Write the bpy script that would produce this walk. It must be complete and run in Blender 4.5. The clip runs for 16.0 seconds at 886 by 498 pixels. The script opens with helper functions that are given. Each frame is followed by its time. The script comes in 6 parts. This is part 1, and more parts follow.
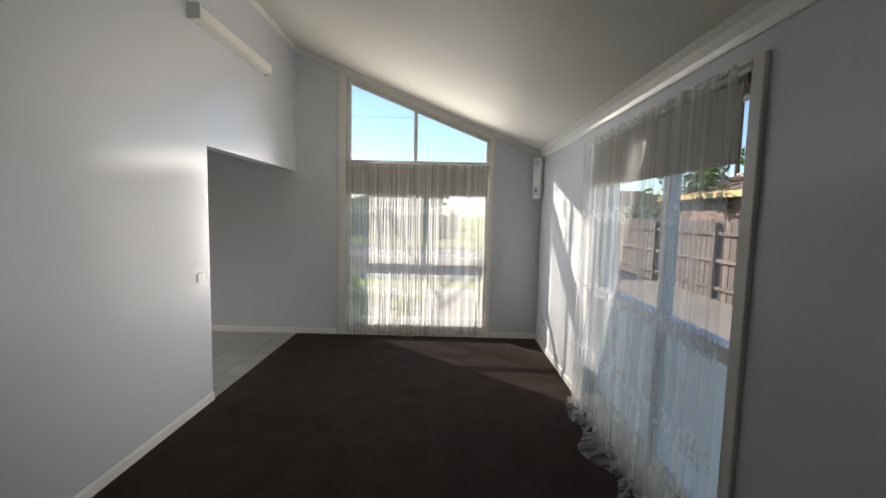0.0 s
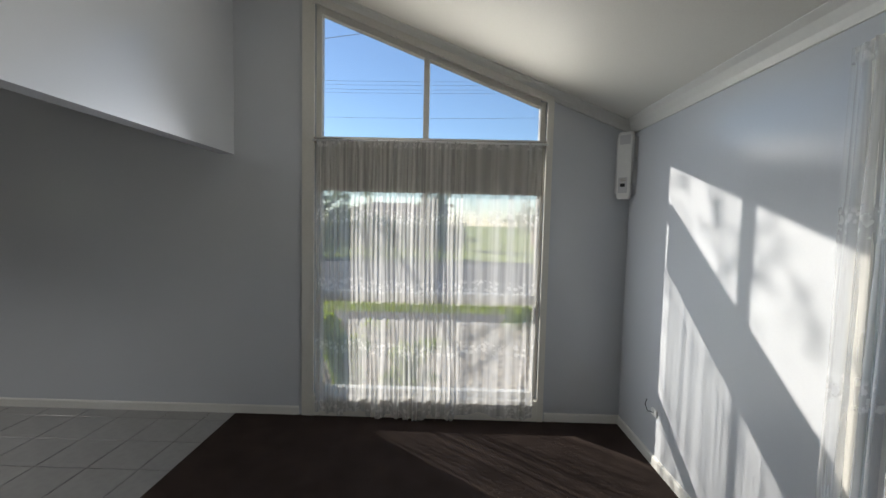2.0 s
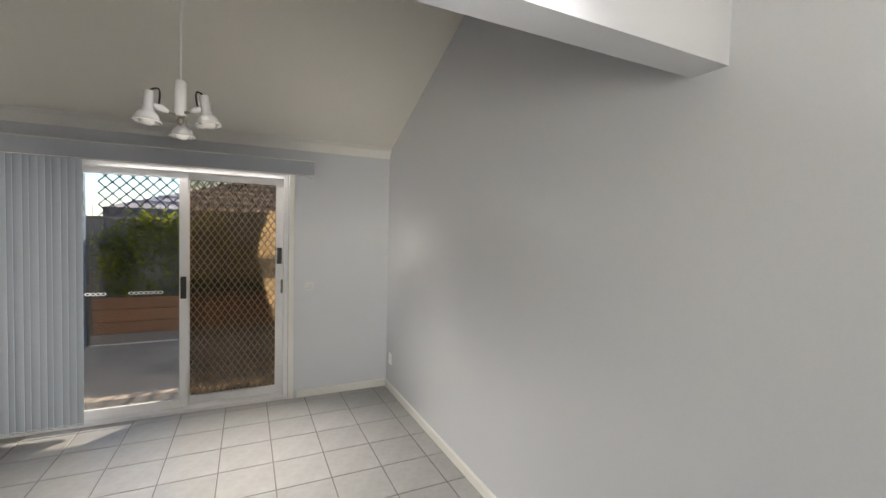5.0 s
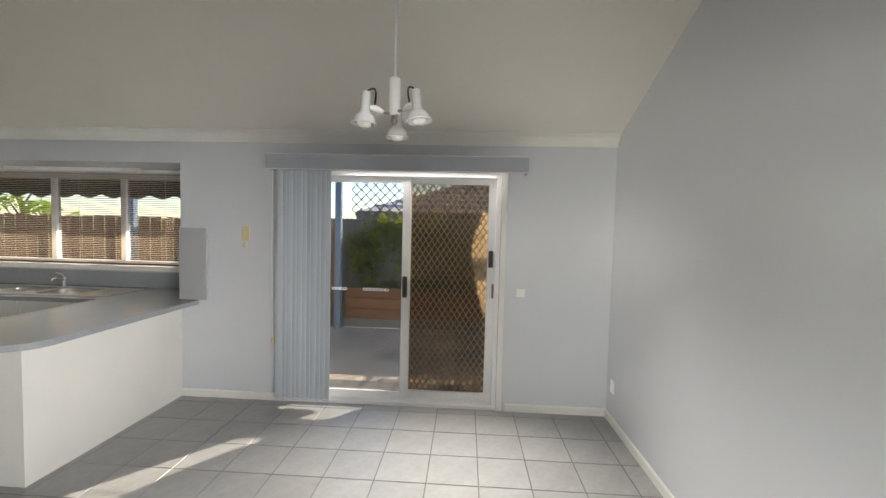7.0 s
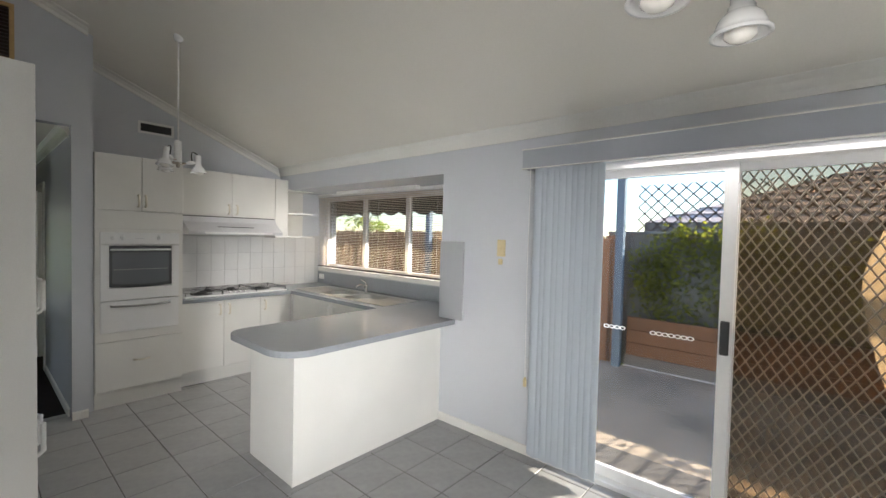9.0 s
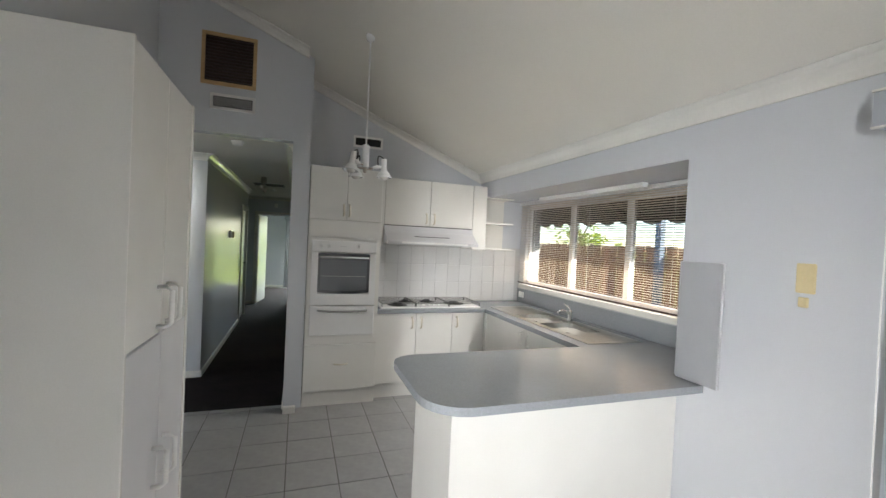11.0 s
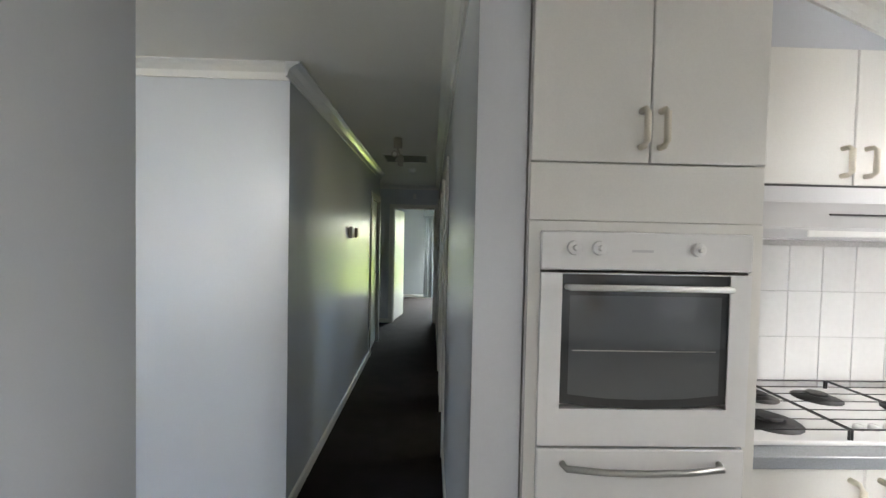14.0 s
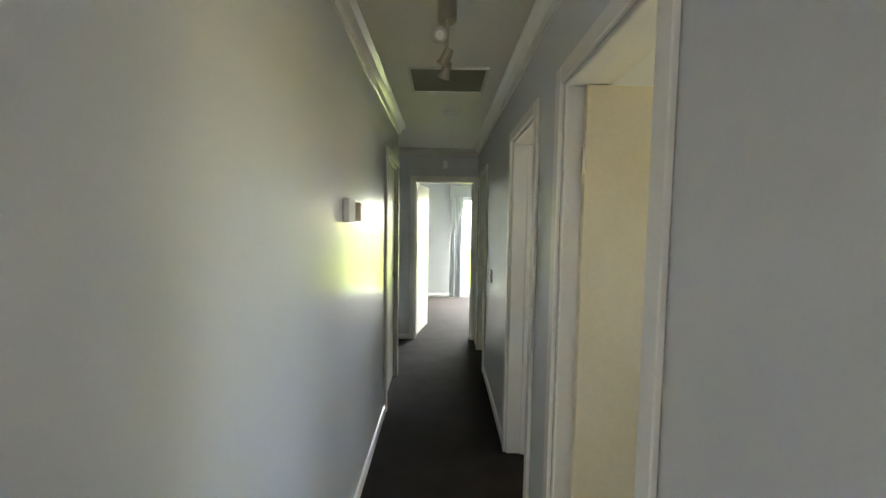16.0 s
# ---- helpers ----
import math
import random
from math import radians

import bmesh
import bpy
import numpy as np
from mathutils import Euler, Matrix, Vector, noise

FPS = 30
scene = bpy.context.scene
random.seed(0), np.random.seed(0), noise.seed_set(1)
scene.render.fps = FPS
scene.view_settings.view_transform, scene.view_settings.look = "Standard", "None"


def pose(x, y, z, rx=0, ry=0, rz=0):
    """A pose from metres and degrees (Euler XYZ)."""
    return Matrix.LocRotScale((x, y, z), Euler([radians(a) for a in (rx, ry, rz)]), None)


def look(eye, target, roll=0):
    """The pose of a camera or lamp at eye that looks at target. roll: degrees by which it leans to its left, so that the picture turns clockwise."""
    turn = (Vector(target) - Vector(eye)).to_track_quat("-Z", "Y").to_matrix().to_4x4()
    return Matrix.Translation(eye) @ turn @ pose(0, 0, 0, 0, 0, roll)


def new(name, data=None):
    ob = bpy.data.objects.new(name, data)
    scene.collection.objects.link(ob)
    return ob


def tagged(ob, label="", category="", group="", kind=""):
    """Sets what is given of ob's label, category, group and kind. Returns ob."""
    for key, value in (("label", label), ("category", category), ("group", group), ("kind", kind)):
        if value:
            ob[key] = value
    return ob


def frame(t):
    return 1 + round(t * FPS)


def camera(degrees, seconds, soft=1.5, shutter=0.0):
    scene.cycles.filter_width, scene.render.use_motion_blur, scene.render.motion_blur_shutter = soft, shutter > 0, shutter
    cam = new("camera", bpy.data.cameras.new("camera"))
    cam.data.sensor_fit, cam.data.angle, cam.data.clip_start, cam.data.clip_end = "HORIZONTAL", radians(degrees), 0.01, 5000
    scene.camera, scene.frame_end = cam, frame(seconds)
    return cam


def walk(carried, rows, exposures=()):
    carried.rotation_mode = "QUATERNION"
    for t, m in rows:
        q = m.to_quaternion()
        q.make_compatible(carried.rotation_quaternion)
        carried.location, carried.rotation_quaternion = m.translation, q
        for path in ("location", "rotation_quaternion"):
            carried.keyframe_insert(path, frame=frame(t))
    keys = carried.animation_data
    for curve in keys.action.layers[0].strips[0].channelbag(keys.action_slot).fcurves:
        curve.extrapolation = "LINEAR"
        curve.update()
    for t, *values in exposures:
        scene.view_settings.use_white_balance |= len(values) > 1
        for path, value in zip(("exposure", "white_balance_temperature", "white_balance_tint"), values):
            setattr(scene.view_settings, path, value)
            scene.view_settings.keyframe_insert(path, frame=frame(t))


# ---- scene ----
cam = camera(93.9, 16.0)
PATH = [
    (0, (0.16, 0.264, 1.608), (0.144, 2.256, 1.439), 1.3),
    (0.5, (0.068, 0.722, 1.604), (0.069, 2.716, 1.445), 1.2),
    (1, (-0.052, 1.226, 1.605), (-0.03, 3.221, 1.456), 1.2),
    (1.5, (-0.054, 1.76, 1.6), (-0.038, 3.756, 1.466), 1.2),
    (2, (-0.06, 2.29, 1.601), (-0.086, 4.286, 1.477), 1.3),
    (2.5, (-0.078, 2.808, 1.579), (-0.209, 4.801, 1.468), 1.3),
    (3, (-0.241, 3.251, 1.586), (-0.58, 5.22, 1.486), 1.5),
    (3.5, (-0.425, 3.536, 1.597), (-1.099, 5.411, 1.48), 1.3),
    (4, (-0.679, 3.813, 1.597), (-1.758, 5.495, 1.5), 1.3),
    (4.5, (-0.893, 4.132, 1.578), (-2.431, 5.408, 1.504), 1.1),
    (5, (-1.001, 4.294, 1.584), (-2.808, 5.148, 1.513), 1.3),
    (7.3, (-1.574, 4.341, 1.618), (-3.558, 4.109, 1.523), 1.4),
    (7.5, (-1.662, 4.274, 1.602), (-3.634, 3.948, 1.513), 1.4),
    (8, (-1.919, 4.241, 1.631), (-3.806, 3.582, 1.539), 1.4),
    (8.5, (-2.165, 4.181, 1.608), (-3.89, 3.172, 1.531), 1.3),
    (9, (-2.39, 4.114, 1.607), (-3.896, 2.799, 1.545), 1.4),
    (9.5, (-2.52, 3.992, 1.615), (-3.816, 2.469, 1.556), 1.4),
    (10, (-2.751, 3.977, 1.637), (-3.77, 2.257, 1.58), 1.3),
    (10.2, (-2.822, 3.927, 1.627), (-3.755, 2.158, 1.577), 1.8),
    (12.5, (-3.116, 2.252, 1.605), (-3.436, 0.279, 1.565), 1.6),
    (13, (-3.028, 1.746, 1.613), (-3.246, -0.242, 1.568), 1.6),
    (13.5, (-2.915, 1.209, 1.582), (-3.042, -0.786, 1.531), 1.5),
    (14, (-2.829, 0.657, 1.548), (-2.885, -1.341, 1.488), 1.2),
    (14.5, (-2.664, 0.115, 1.524), (-2.684, -1.884, 1.449), 0.8),
    (15, (-2.567, -0.37, 1.518), (-2.554, -2.368, 1.424), 1.1),
    (15.5, (-2.537, -0.893, 1.528), (-2.507, -2.89, 1.414), 0.9),
    (16, (-2.5, -1.394, 1.523), (-2.503, -3.39, 1.393), 0.9),
]
EXPOSURES = [(0.0, 0.85, 6950, 13), (1.5, 0.4, 6650, 11), (2.5, 0.22, 6500, 10), (3.0, 0.22, 6500, 10), (3.5, 0.1, 6450, 10), (4.0, 0.3, 6500, 10), (4.5, 1.55, 6850, 11), (5.2, 2.15, 7100, 13), (7.5, 2.4, 6850, 11), (9.0, 2.75, 6700, 11),
             (10.0, 2.85, 6600, 11), (12.5, 3.2, 6600, 11), (13.0, 3.3, 6600, 11), (14.0, 3.5, 6600, 12), (14.5, 3.85, 7150, 14), (15.2, 4.0, 7750, 16), (16.0, 4.65, 7300, 14)]
walk(cam, [(t, look(eye, target, roll)) for t, eye, target, roll in PATH], EXPOSURES)

# ---------- light ----------
world = bpy.data.worlds.new("sky")
scene.world = world
world.use_nodes = True
wn = world.node_tree
sky = wn.nodes.new("ShaderNodeTexSky")
sky.sky_type = "NISHITA"
sky.sun_disc = False
sky.sun_elevation = radians(28.2)
sky.sun_rotation = radians(-49.3)
sky.air_density, sky.dust_density, sky.ozone_density = 1.0, 0.1, 4.0
wn.links.new(sky.outputs["Color"], wn.nodes["Background"].inputs["Color"])
wn.nodes["Background"].inputs["Strength"].default_value = 0.15

SUN_WAY = Vector((1.0, -0.86, -0.71)).normalized()
sun = new("sun", bpy.data.lights.new("sun", "SUN"))
sun.data.energy, sun.data.angle, sun.data.color = 5.0, radians(0.5), (1.0, 0.95, 0.86)
sun.matrix_world = Matrix.Translation((-6, 10, 12)) @ SUN_WAY.to_track_quat("-Z", "Y").to_matrix().to_4x4()


def window_light(name, place, way, width, height, power, spread, tint=(1, 1, 1)):
    """The sky's and the sunlit ground's light, standing in a window's opening."""
    lamp = new(name, bpy.data.lights.new(name, "AREA"))
    lamp.data.shape, lamp.data.size, lamp.data.size_y = "RECTANGLE", width, height
    lamp.data.energy, lamp.data.spread, lamp.data.color = power, radians(spread), tint
    lamp.matrix_world = Matrix.Translation(place) @ Vector(way).normalized().to_track_quat("-Z", "Y").to_matrix().to_4x4()
    return lamp


scene.cycles.transparent_max_bounces = 32
window_light("window_light_north", (-0.23, 5.42, 2.2), (0, -0.80, 0.60), 1.6, 0.12, 5.0, 130, (1.0, 0.98, 0.93))
window_light("window_light_north_jamb", (-1.0, 5.45, 1.3), (1, -0.42, 0), 0.1, 1.7, 3.6, 70, (0.90, 0.96, 1.0))
window_light("window_light_north_west", (-0.99, 5.45, 1.35), (-0.63, -0.77, -0.06), 0.1, 1.7, 3.7, 58, (0.97, 0.98, 1.0))
window_light("window_light_east", (1.215, 2.75, 1.25), (-1, 0.35, 0.12), 1.6, 1.6, 7.5, 90, (1.0, 0.98, 0.93))
window_light("window_light_west", (-5.0, 4.2, 1.98), (0.62, 0.0, -0.78), 0.8, 0.25, 6.0, 86, (1.0, 0.98, 0.95))
window_light("window_light_west_head", (-5.03, 3.92, 2.142), (0.25, 0.0, -0.97), 1.3, 0.08, 0.9, 178, (1.0, 0.98, 0.96))
window_light("window_light_kitchen", (-5.45, 0.25, 2.08), (0.65, -0.05, -0.75), 2.0, 0.2, 1.8, 116, (1.0, 0.98, 0.95))
# Fill lamp in an unseen sidelight, added to brighten the entry wall.
window_light("fill_light_entry", (1.30, -1.08, 1.2), (-1, 0, 0), 0.5, 1.7, 1.1, 170, (0.97, 0.97, 0.98))
window_light("window_light_bedroom", (-3.65, -9.62, 1.9), (0, 0.35, -0.95), 1.4, 0.2, 22, 112, (0.88, 0.98, 0.95))
# Yellowish fill lamps in two unseen windows, added to light the side rooms.
window_light("fill_light_room_1", (-4.56, -2.7, 1.55), (1, 0, -0.2), 0.7, 0.8, 0.5, 170, (1.0, 0.97, 0.58))
window_light("fill_light_room_2", (-4.56, -4.0, 1.55), (1, 0, -0.2), 0.7, 0.8, 0.5, 170, (1.0, 0.95, 0.64))


# ---------- materials ----------
def node_material(name):
    m = bpy.data.materials.new(name)
    m.use_nodes = True
    return m, m.node_tree, m.node_tree.nodes["Principled BSDF"]


def surface(name, colour, rough=0.5, metal=0.0, grain=40.0, vary=0.06, bump=0.05, patch=1.5, patch_vary=0.05, stretch=(1, 1, 1), each=0.0, coat=0.0, spec=0.5):
    """A plain material: base colour varied at two scales, with fine relief."""
    m, t, p = node_material(name)
    n, l = t.nodes, t.links
    co = n.new("ShaderNodeTexCoord")
    mp = n.new("ShaderNodeMapping")
    mp.inputs["Scale"].default_value = stretch
    l.new(co.outputs["Object"], mp.inputs["Vector"])
    a, b = n.new("ShaderNodeTexNoise"), n.new("ShaderNodeTexNoise")
    a.inputs["Scale"].default_value, a.inputs["Detail"].default_value = grain, 4
    b.inputs["Scale"].default_value, b.inputs["Detail"].default_value = patch, 3
    for tex in (a, b):
        l.new(mp.outputs["Vector"], tex.inputs["Vector"])
    last = None
    for source, amount in ((a.outputs["Fac"], vary), (b.outputs["Fac"], patch_vary)):
        r = n.new("ShaderNodeMapRange")
        r.inputs["From Min"].default_value, r.inputs["From Max"].default_value = 0.3, 0.7
        r.inputs["To Min"].default_value, r.inputs["To Max"].default_value = 1 - amount, 1 + amount
        l.new(source, r.inputs["Value"])
        if last is None:
            last = r.outputs["Result"]
        else:
            mul = n.new("ShaderNodeMath")
            mul.operation = "MULTIPLY"
            l.new(last, mul.inputs[0])
            l.new(r.outputs["Result"], mul.inputs[1])
            last = mul.outputs[0]
    if each:
        info = n.new("ShaderNodeObjectInfo")
        r = n.new("ShaderNodeMapRange")
        r.inputs["To Min"].default_value, r.inputs["To Max"].default_value = 1 - each, 1 + each
        l.new(info.outputs["Random"], r.inputs["Value"])
        mul = n.new("ShaderNodeMath")
        mul.operation = "MULTIPLY"
        l.new(last, mul.inputs[0])
        l.new(r.outputs["Result"], mul.inputs[1])
        last = mul.outputs[0]
    hue = n.new("ShaderNodeVectorMath")
    hue.operation = "SCALE"
    hue.inputs[0].default_value = colour
    l.new(last, hue.inputs["Scale"])
    l.new(hue.outputs["Vector"], p.inputs["Base Color"])
    p.inputs["Roughness"].default_value, p.inputs["Metallic"].default_value = rough, metal
    p.inputs["Coat Weight"].default_value, p.inputs["Specular IOR Level"].default_value = coat, spec
    if bump:
        bp = n.new("ShaderNodeBump")
        bp.inputs["Strength"].default_value, bp.inputs["Distance"].default_value = bump, 0.004
        l.new(a.outputs["Fac"], bp.inputs["Height"])
        l.new(bp.outputs["Normal"], p.inputs["Normal"])
    return m


def foliage(name, colour, rough=0.55, **more):
    """Leaf colour with some of the light passing through the blade."""
    m = surface(name, colour, rough, **more)
    n, l = m.node_tree.nodes, m.node_tree.links
    p, out = n["Principled BSDF"], n["Material Output"]
    glow, mix, tint = n.new("ShaderNodeBsdfTranslucent"), n.new("ShaderNodeMixShader"), n.new("ShaderNodeVectorMath")
    tint.operation = "MULTIPLY"
    tint.inputs[1].default_value = (2.4, 2.2, 1.2)
    l.new(p.inputs["Base Color"].links[0].from_socket, tint.inputs[0])
    l.new(tint.outputs["Vector"], glow.inputs["Color"])
    mix.inputs["Fac"].default_value = 0.45
    l.new(p.outputs[0], mix.inputs[1])
    l.new(glow.outputs[0], mix.inputs[2])
    l.new(mix.outputs[0], out.inputs["Surface"])
    return m


def see_through_cloth(name, colour, gaps=(1, 1, 1)):
    """Thin cloth: a mix of clear gaps and threads that scatter and pass light. Returns the material and the mix's share of thread."""
    m, t, p = node_material(name)
    n, l = t.nodes, t.links
    n.remove(p)
    clear, cloth, through_cloth = n.new("ShaderNodeBsdfTransparent"), n.new("ShaderNodeBsdfDiffuse"), n.new("ShaderNodeBsdfTranslucent")
    clear.inputs["Color"].default_value = (*gaps, 1)
    cloth.inputs["Color"].default_value = (*colour, 1)
    through_cloth.inputs["Color"].default_value = (*colour, 1)
    both, mix = n.new("ShaderNodeMixShader"), n.new("ShaderNodeMixShader")
    both.inputs["Fac"].default_value = 0.62
    l.new(cloth.outputs[0], both.inputs[1])
    l.new(through_cloth.outputs[0], both.inputs[2])
    l.new(clear.outputs[0], mix.inputs[1])
    l.new(both.outputs[0], mix.inputs[2])
    l.new(mix.outputs[0], n["Material Output"].inputs["Surface"])
    return m, n, l, mix.inputs["Fac"]


def insect_mesh(name, colour, share, gaps):
    m, n, l, thread = see_through_cloth(name, colour, gaps)
    thread.default_value = share
    return m


def net_cloth(name, colour, thin, dense, streaks, bands, across, high):
    """Sheer net: upright streaks where it gathers, rows of lace flowers at the heights in bands (shares of its height), a dense hem."""
    m, n, l, thread = see_through_cloth(name, colour)

    def math_node(operation, a, b=None):
        node = n.new("ShaderNodeMath")
        node.operation = operation
        for socket, value in zip(node.inputs, (a, b)):
            if isinstance(value, (int, float)):
                socket.default_value = value
            elif value is not None:
                l.new(value, socket)
        return node.outputs[0]

    def ramp(value, a, b, c, d):
        node = n.new("ShaderNodeMapRange")
        for key, number in zip(("From Min", "From Max", "To Min", "To Max"), (a, b, c, d)):
            node.inputs[key].default_value = number
        l.new(value, node.inputs["Value"])
        return node.outputs["Result"]

    def scaled(x, y):
        node = n.new("ShaderNodeMapping")
        node.inputs["Scale"].default_value = (x, y, 1)
        l.new(uv.outputs["UV"], node.inputs["Vector"])
        return node.outputs["Vector"]
    uv, sep = n.new("ShaderNodeUVMap"), n.new("ShaderNodeSeparateXYZ")
    l.new(uv.outputs["UV"], sep.inputs[0])
    weave = n.new("ShaderNodeTexNoise")
    weave.inputs["Scale"].default_value, weave.inputs["Detail"].default_value = 1.0, 3
    l.new(scaled(streaks, 0.8), weave.inputs["Vector"])
    share = ramp(weave.outputs["Fac"], 0.38, 0.64, thin, dense)
    row = None
    for height, half in bands:
        near = ramp(math_node("ABSOLUTE", math_node("SUBTRACT", sep.outputs["Y"], height)), half * 0.6, half, 1, 0)
        row = near if row is None else math_node("MAXIMUM", row, near)
    petals, bend = n.new("ShaderNodeTexVoronoi"), n.new("ShaderNodeTexNoise")
    petals.inputs["Scale"].default_value, bend.inputs["Scale"].default_value = 1.0, 1.0
    l.new(scaled(across / 0.04, high / 0.04), petals.inputs["Vector"])
    l.new(scaled(across / 0.02, high / 0.02), bend.inputs["Vector"])
    flower = ramp(math_node("ADD", petals.outputs["Distance"], ramp(bend.outputs["Fac"], 0.3, 0.7, -0.18, 0.18)), 0.46, 0.36, 0.04, 0.24)
    l.new(math_node("MINIMUM", math_node("ADD", share, math_node("MULTIPLY", row, flower)), 0.92), thread)
    return m


def glass_material(name, tint=(1, 1, 1), rough=0.0, clear=0.92):
    """Window glass: mostly clear, with a thin gloss."""
    m, t, p = node_material(name)
    n, l = t.nodes, t.links
    n.remove(p)
    out = n["Material Output"]
    a, b, mix, fr = n.new("ShaderNodeBsdfTransparent"), n.new("ShaderNodeBsdfGlossy"), n.new("ShaderNodeMixShader"), n.new("ShaderNodeLayerWeight")
    a.inputs["Color"].default_value = (*(clear * c for c in tint), 1)
    b.inputs["Roughness"].default_value = rough
    fr.inputs["Blend"].default_value = 0.5
    power, gloss = n.new("ShaderNodeMath"), n.new("ShaderNodeMath")
    power.operation, gloss.operation = "POWER", "MULTIPLY_ADD"
    power.inputs[1].default_value = 5.0
    gloss.inputs[1].default_value, gloss.inputs[2].default_value = 0.5, 0.018
    l.new(fr.outputs["Facing"], power.inputs[0])
    l.new(power.outputs[0], gloss.inputs[0])
    l.new(gloss.outputs[0], mix.inputs["Fac"])
    l.new(a.outputs[0], mix.inputs[1])
    l.new(b.outputs[0], mix.inputs[2])
    l.new(mix.outputs[0], out.inputs["Surface"])
    return m


def frosted_material(name, colour):
    m, t, p = node_material(name)
    n, l = t.nodes, t.links
    n.remove(p)
    out = n["Material Output"]
    a, b, mix = n.new("ShaderNodeBsdfTranslucent"), n.new("ShaderNodeBsdfDiffuse"), n.new("ShaderNodeMixShader")
    a.inputs["Color"].default_value = (*colour, 1)
    b.inputs["Color"].default_value = (*colour, 1)
    mix.inputs["Fac"].default_value = 0.35
    l.new(a.outputs[0], mix.inputs[1])
    l.new(b.outputs[0], mix.inputs[2])
    l.new(mix.outputs[0], out.inputs["Surface"])
    return m


WALL = surface("wall_paint", (0.59, 0.61, 0.64), 0.22, spec=0.85, grain=140, vary=0.012, bump=0.03, patch=0.9, patch_vary=0.02)
CEILING = surface("ceiling_paint", (0.73, 0.71, 0.65), 0.6, grain=120, vary=0.02, bump=0.05, patch=0.8, patch_vary=0.03)
TRIM = surface("trim_paint", (0.74, 0.73, 0.69), 0.26, grain=60, vary=0.02, bump=0.02)
FRAME = surface("window_frame_paint", (0.70, 0.68, 0.62), 0.35, grain=60, vary=0.03, bump=0.02)
ALU = surface("white_aluminium", (0.74, 0.74, 0.74), 0.3, grain=30, vary=0.02, bump=0.01)
CARPET = surface("dark_carpet", (0.040, 0.028, 0.024), 0.95, grain=420, vary=0.5, bump=0.9, patch=5, patch_vary=0.2, spec=0.15)
HALL_CARPET = surface("charcoal_carpet", (0.022, 0.018, 0.018), 0.95, grain=420, vary=0.5, bump=0.9, patch=5, patch_vary=0.2, spec=0.15)
TILE = surface("floor_tile", (0.31, 0.31, 0.305), 0.28, grain=25, vary=0.05, bump=0.03, patch=6, patch_vary=0.06, each=0.05)
GROUT = surface("grout", (0.13, 0.12, 0.11), 0.9, grain=90, vary=0.15, bump=0.2)
CABINET = surface("white_laminate", (0.76, 0.75, 0.71), 0.25, grain=200, vary=0.02, bump=0.03)
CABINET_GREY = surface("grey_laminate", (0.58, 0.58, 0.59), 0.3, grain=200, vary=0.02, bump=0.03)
PANEL_GREY = surface("grey_panel_laminate", (0.38, 0.39, 0.405), 0.3, grain=200, vary=0.03, bump=0.02)
BENCH = surface("bench_laminate", (0.28, 0.30, 0.32), 0.22, grain=260, vary=0.16, bump=0.02)
STEEL = surface("brushed_steel", (0.40, 0.40, 0.38), 0.34, 1.0, grain=180, vary=0.06, bump=0.03, stretch=(1, 0.06, 1))
CHROME = surface("chrome", (0.8, 0.8, 0.8), 0.08, 1.0, grain=30, vary=0.01, bump=0)
NICKEL = surface("satin_nickel", (0.42, 0.38, 0.33), 0.3, 1.0, grain=80, vary=0.05, bump=0.01)
PLASTIC = surface("white_plastic", (0.78, 0.78, 0.76), 0.35, grain=60, vary=0.02, bump=0.01)
IVORY = surface("ivory_plastic", (0.62, 0.52, 0.30), 0.4, grain=60, vary=0.03, bump=0.01)
ENAMEL = surface("white_enamel", (0.80, 0.80, 0.79), 0.15, grain=60, vary=0.01, bump=0.01)
BLACK = surface("black_iron", (0.014, 0.014, 0.014), 0.5, grain=90, vary=0.2, bump=0.1)
DARK_GLASS = surface("oven_glass", (0.035, 0.038, 0.04), 0.06, grain=2, vary=0.02, bump=0, patch_vary=0.02, coat=0.8)
WALL_TILE = surface("wall_tile", (0.70, 0.70, 0.69), 0.18, grain=40, vary=0.02, bump=0.01, each=0.03)
TILE_GROUT = surface("wall_grout", (0.52, 0.52, 0.51), 0.9, grain=90, vary=0.1, bump=0.1)
DOOR_PAINT = surface("door_paint", (0.70, 0.69, 0.64), 0.3, grain=60, vary=0.02, bump=0.02)
# Door paint with the side rooms' warm light put into its colour.
WARM_LIT_DOOR = surface("warm_lit_door_paint", (0.62, 0.56, 0.42), 0.4, grain=60, vary=0.03, bump=0.02)
BLIND_CLOTH = surface("blind_cloth", (0.42, 0.40, 0.36), 0.9, grain=300, vary=0.08, bump=0.15)
SLAT_CLOTH = surface("vertical_blind_cloth", (0.52, 0.57, 0.62), 0.8, grain=300, vary=0.03, bump=0.02, stretch=(1, 1, 0.1))
PELMET = surface("pelmet_cloth", (0.36, 0.38, 0.42), 0.75, grain=300, vary=0.06, bump=0.1)
VENETIAN = surface("venetian_slat", (0.58, 0.50, 0.40), 0.4, grain=60, vary=0.05, bump=0.02)
WOOD_FRAME = surface("pine_frame", (0.50, 0.33, 0.16), 0.5, grain=30, vary=0.12, bump=0.1, stretch=(1, 1, 6))
GRILLE = surface("brown_grille", (0.045, 0.026, 0.02), 0.5, grain=60, vary=0.2, bump=0.1)
GREY_CURTAIN = surface("grey_curtain_cloth", (0.34, 0.36, 0.38), 0.9, grain=200, vary=0.06, bump=0.1)
CREAM_HANDLE = surface("cream_handle_plastic", (0.70, 0.65, 0.54), 0.35, grain=60, vary=0.03, bump=0.01)
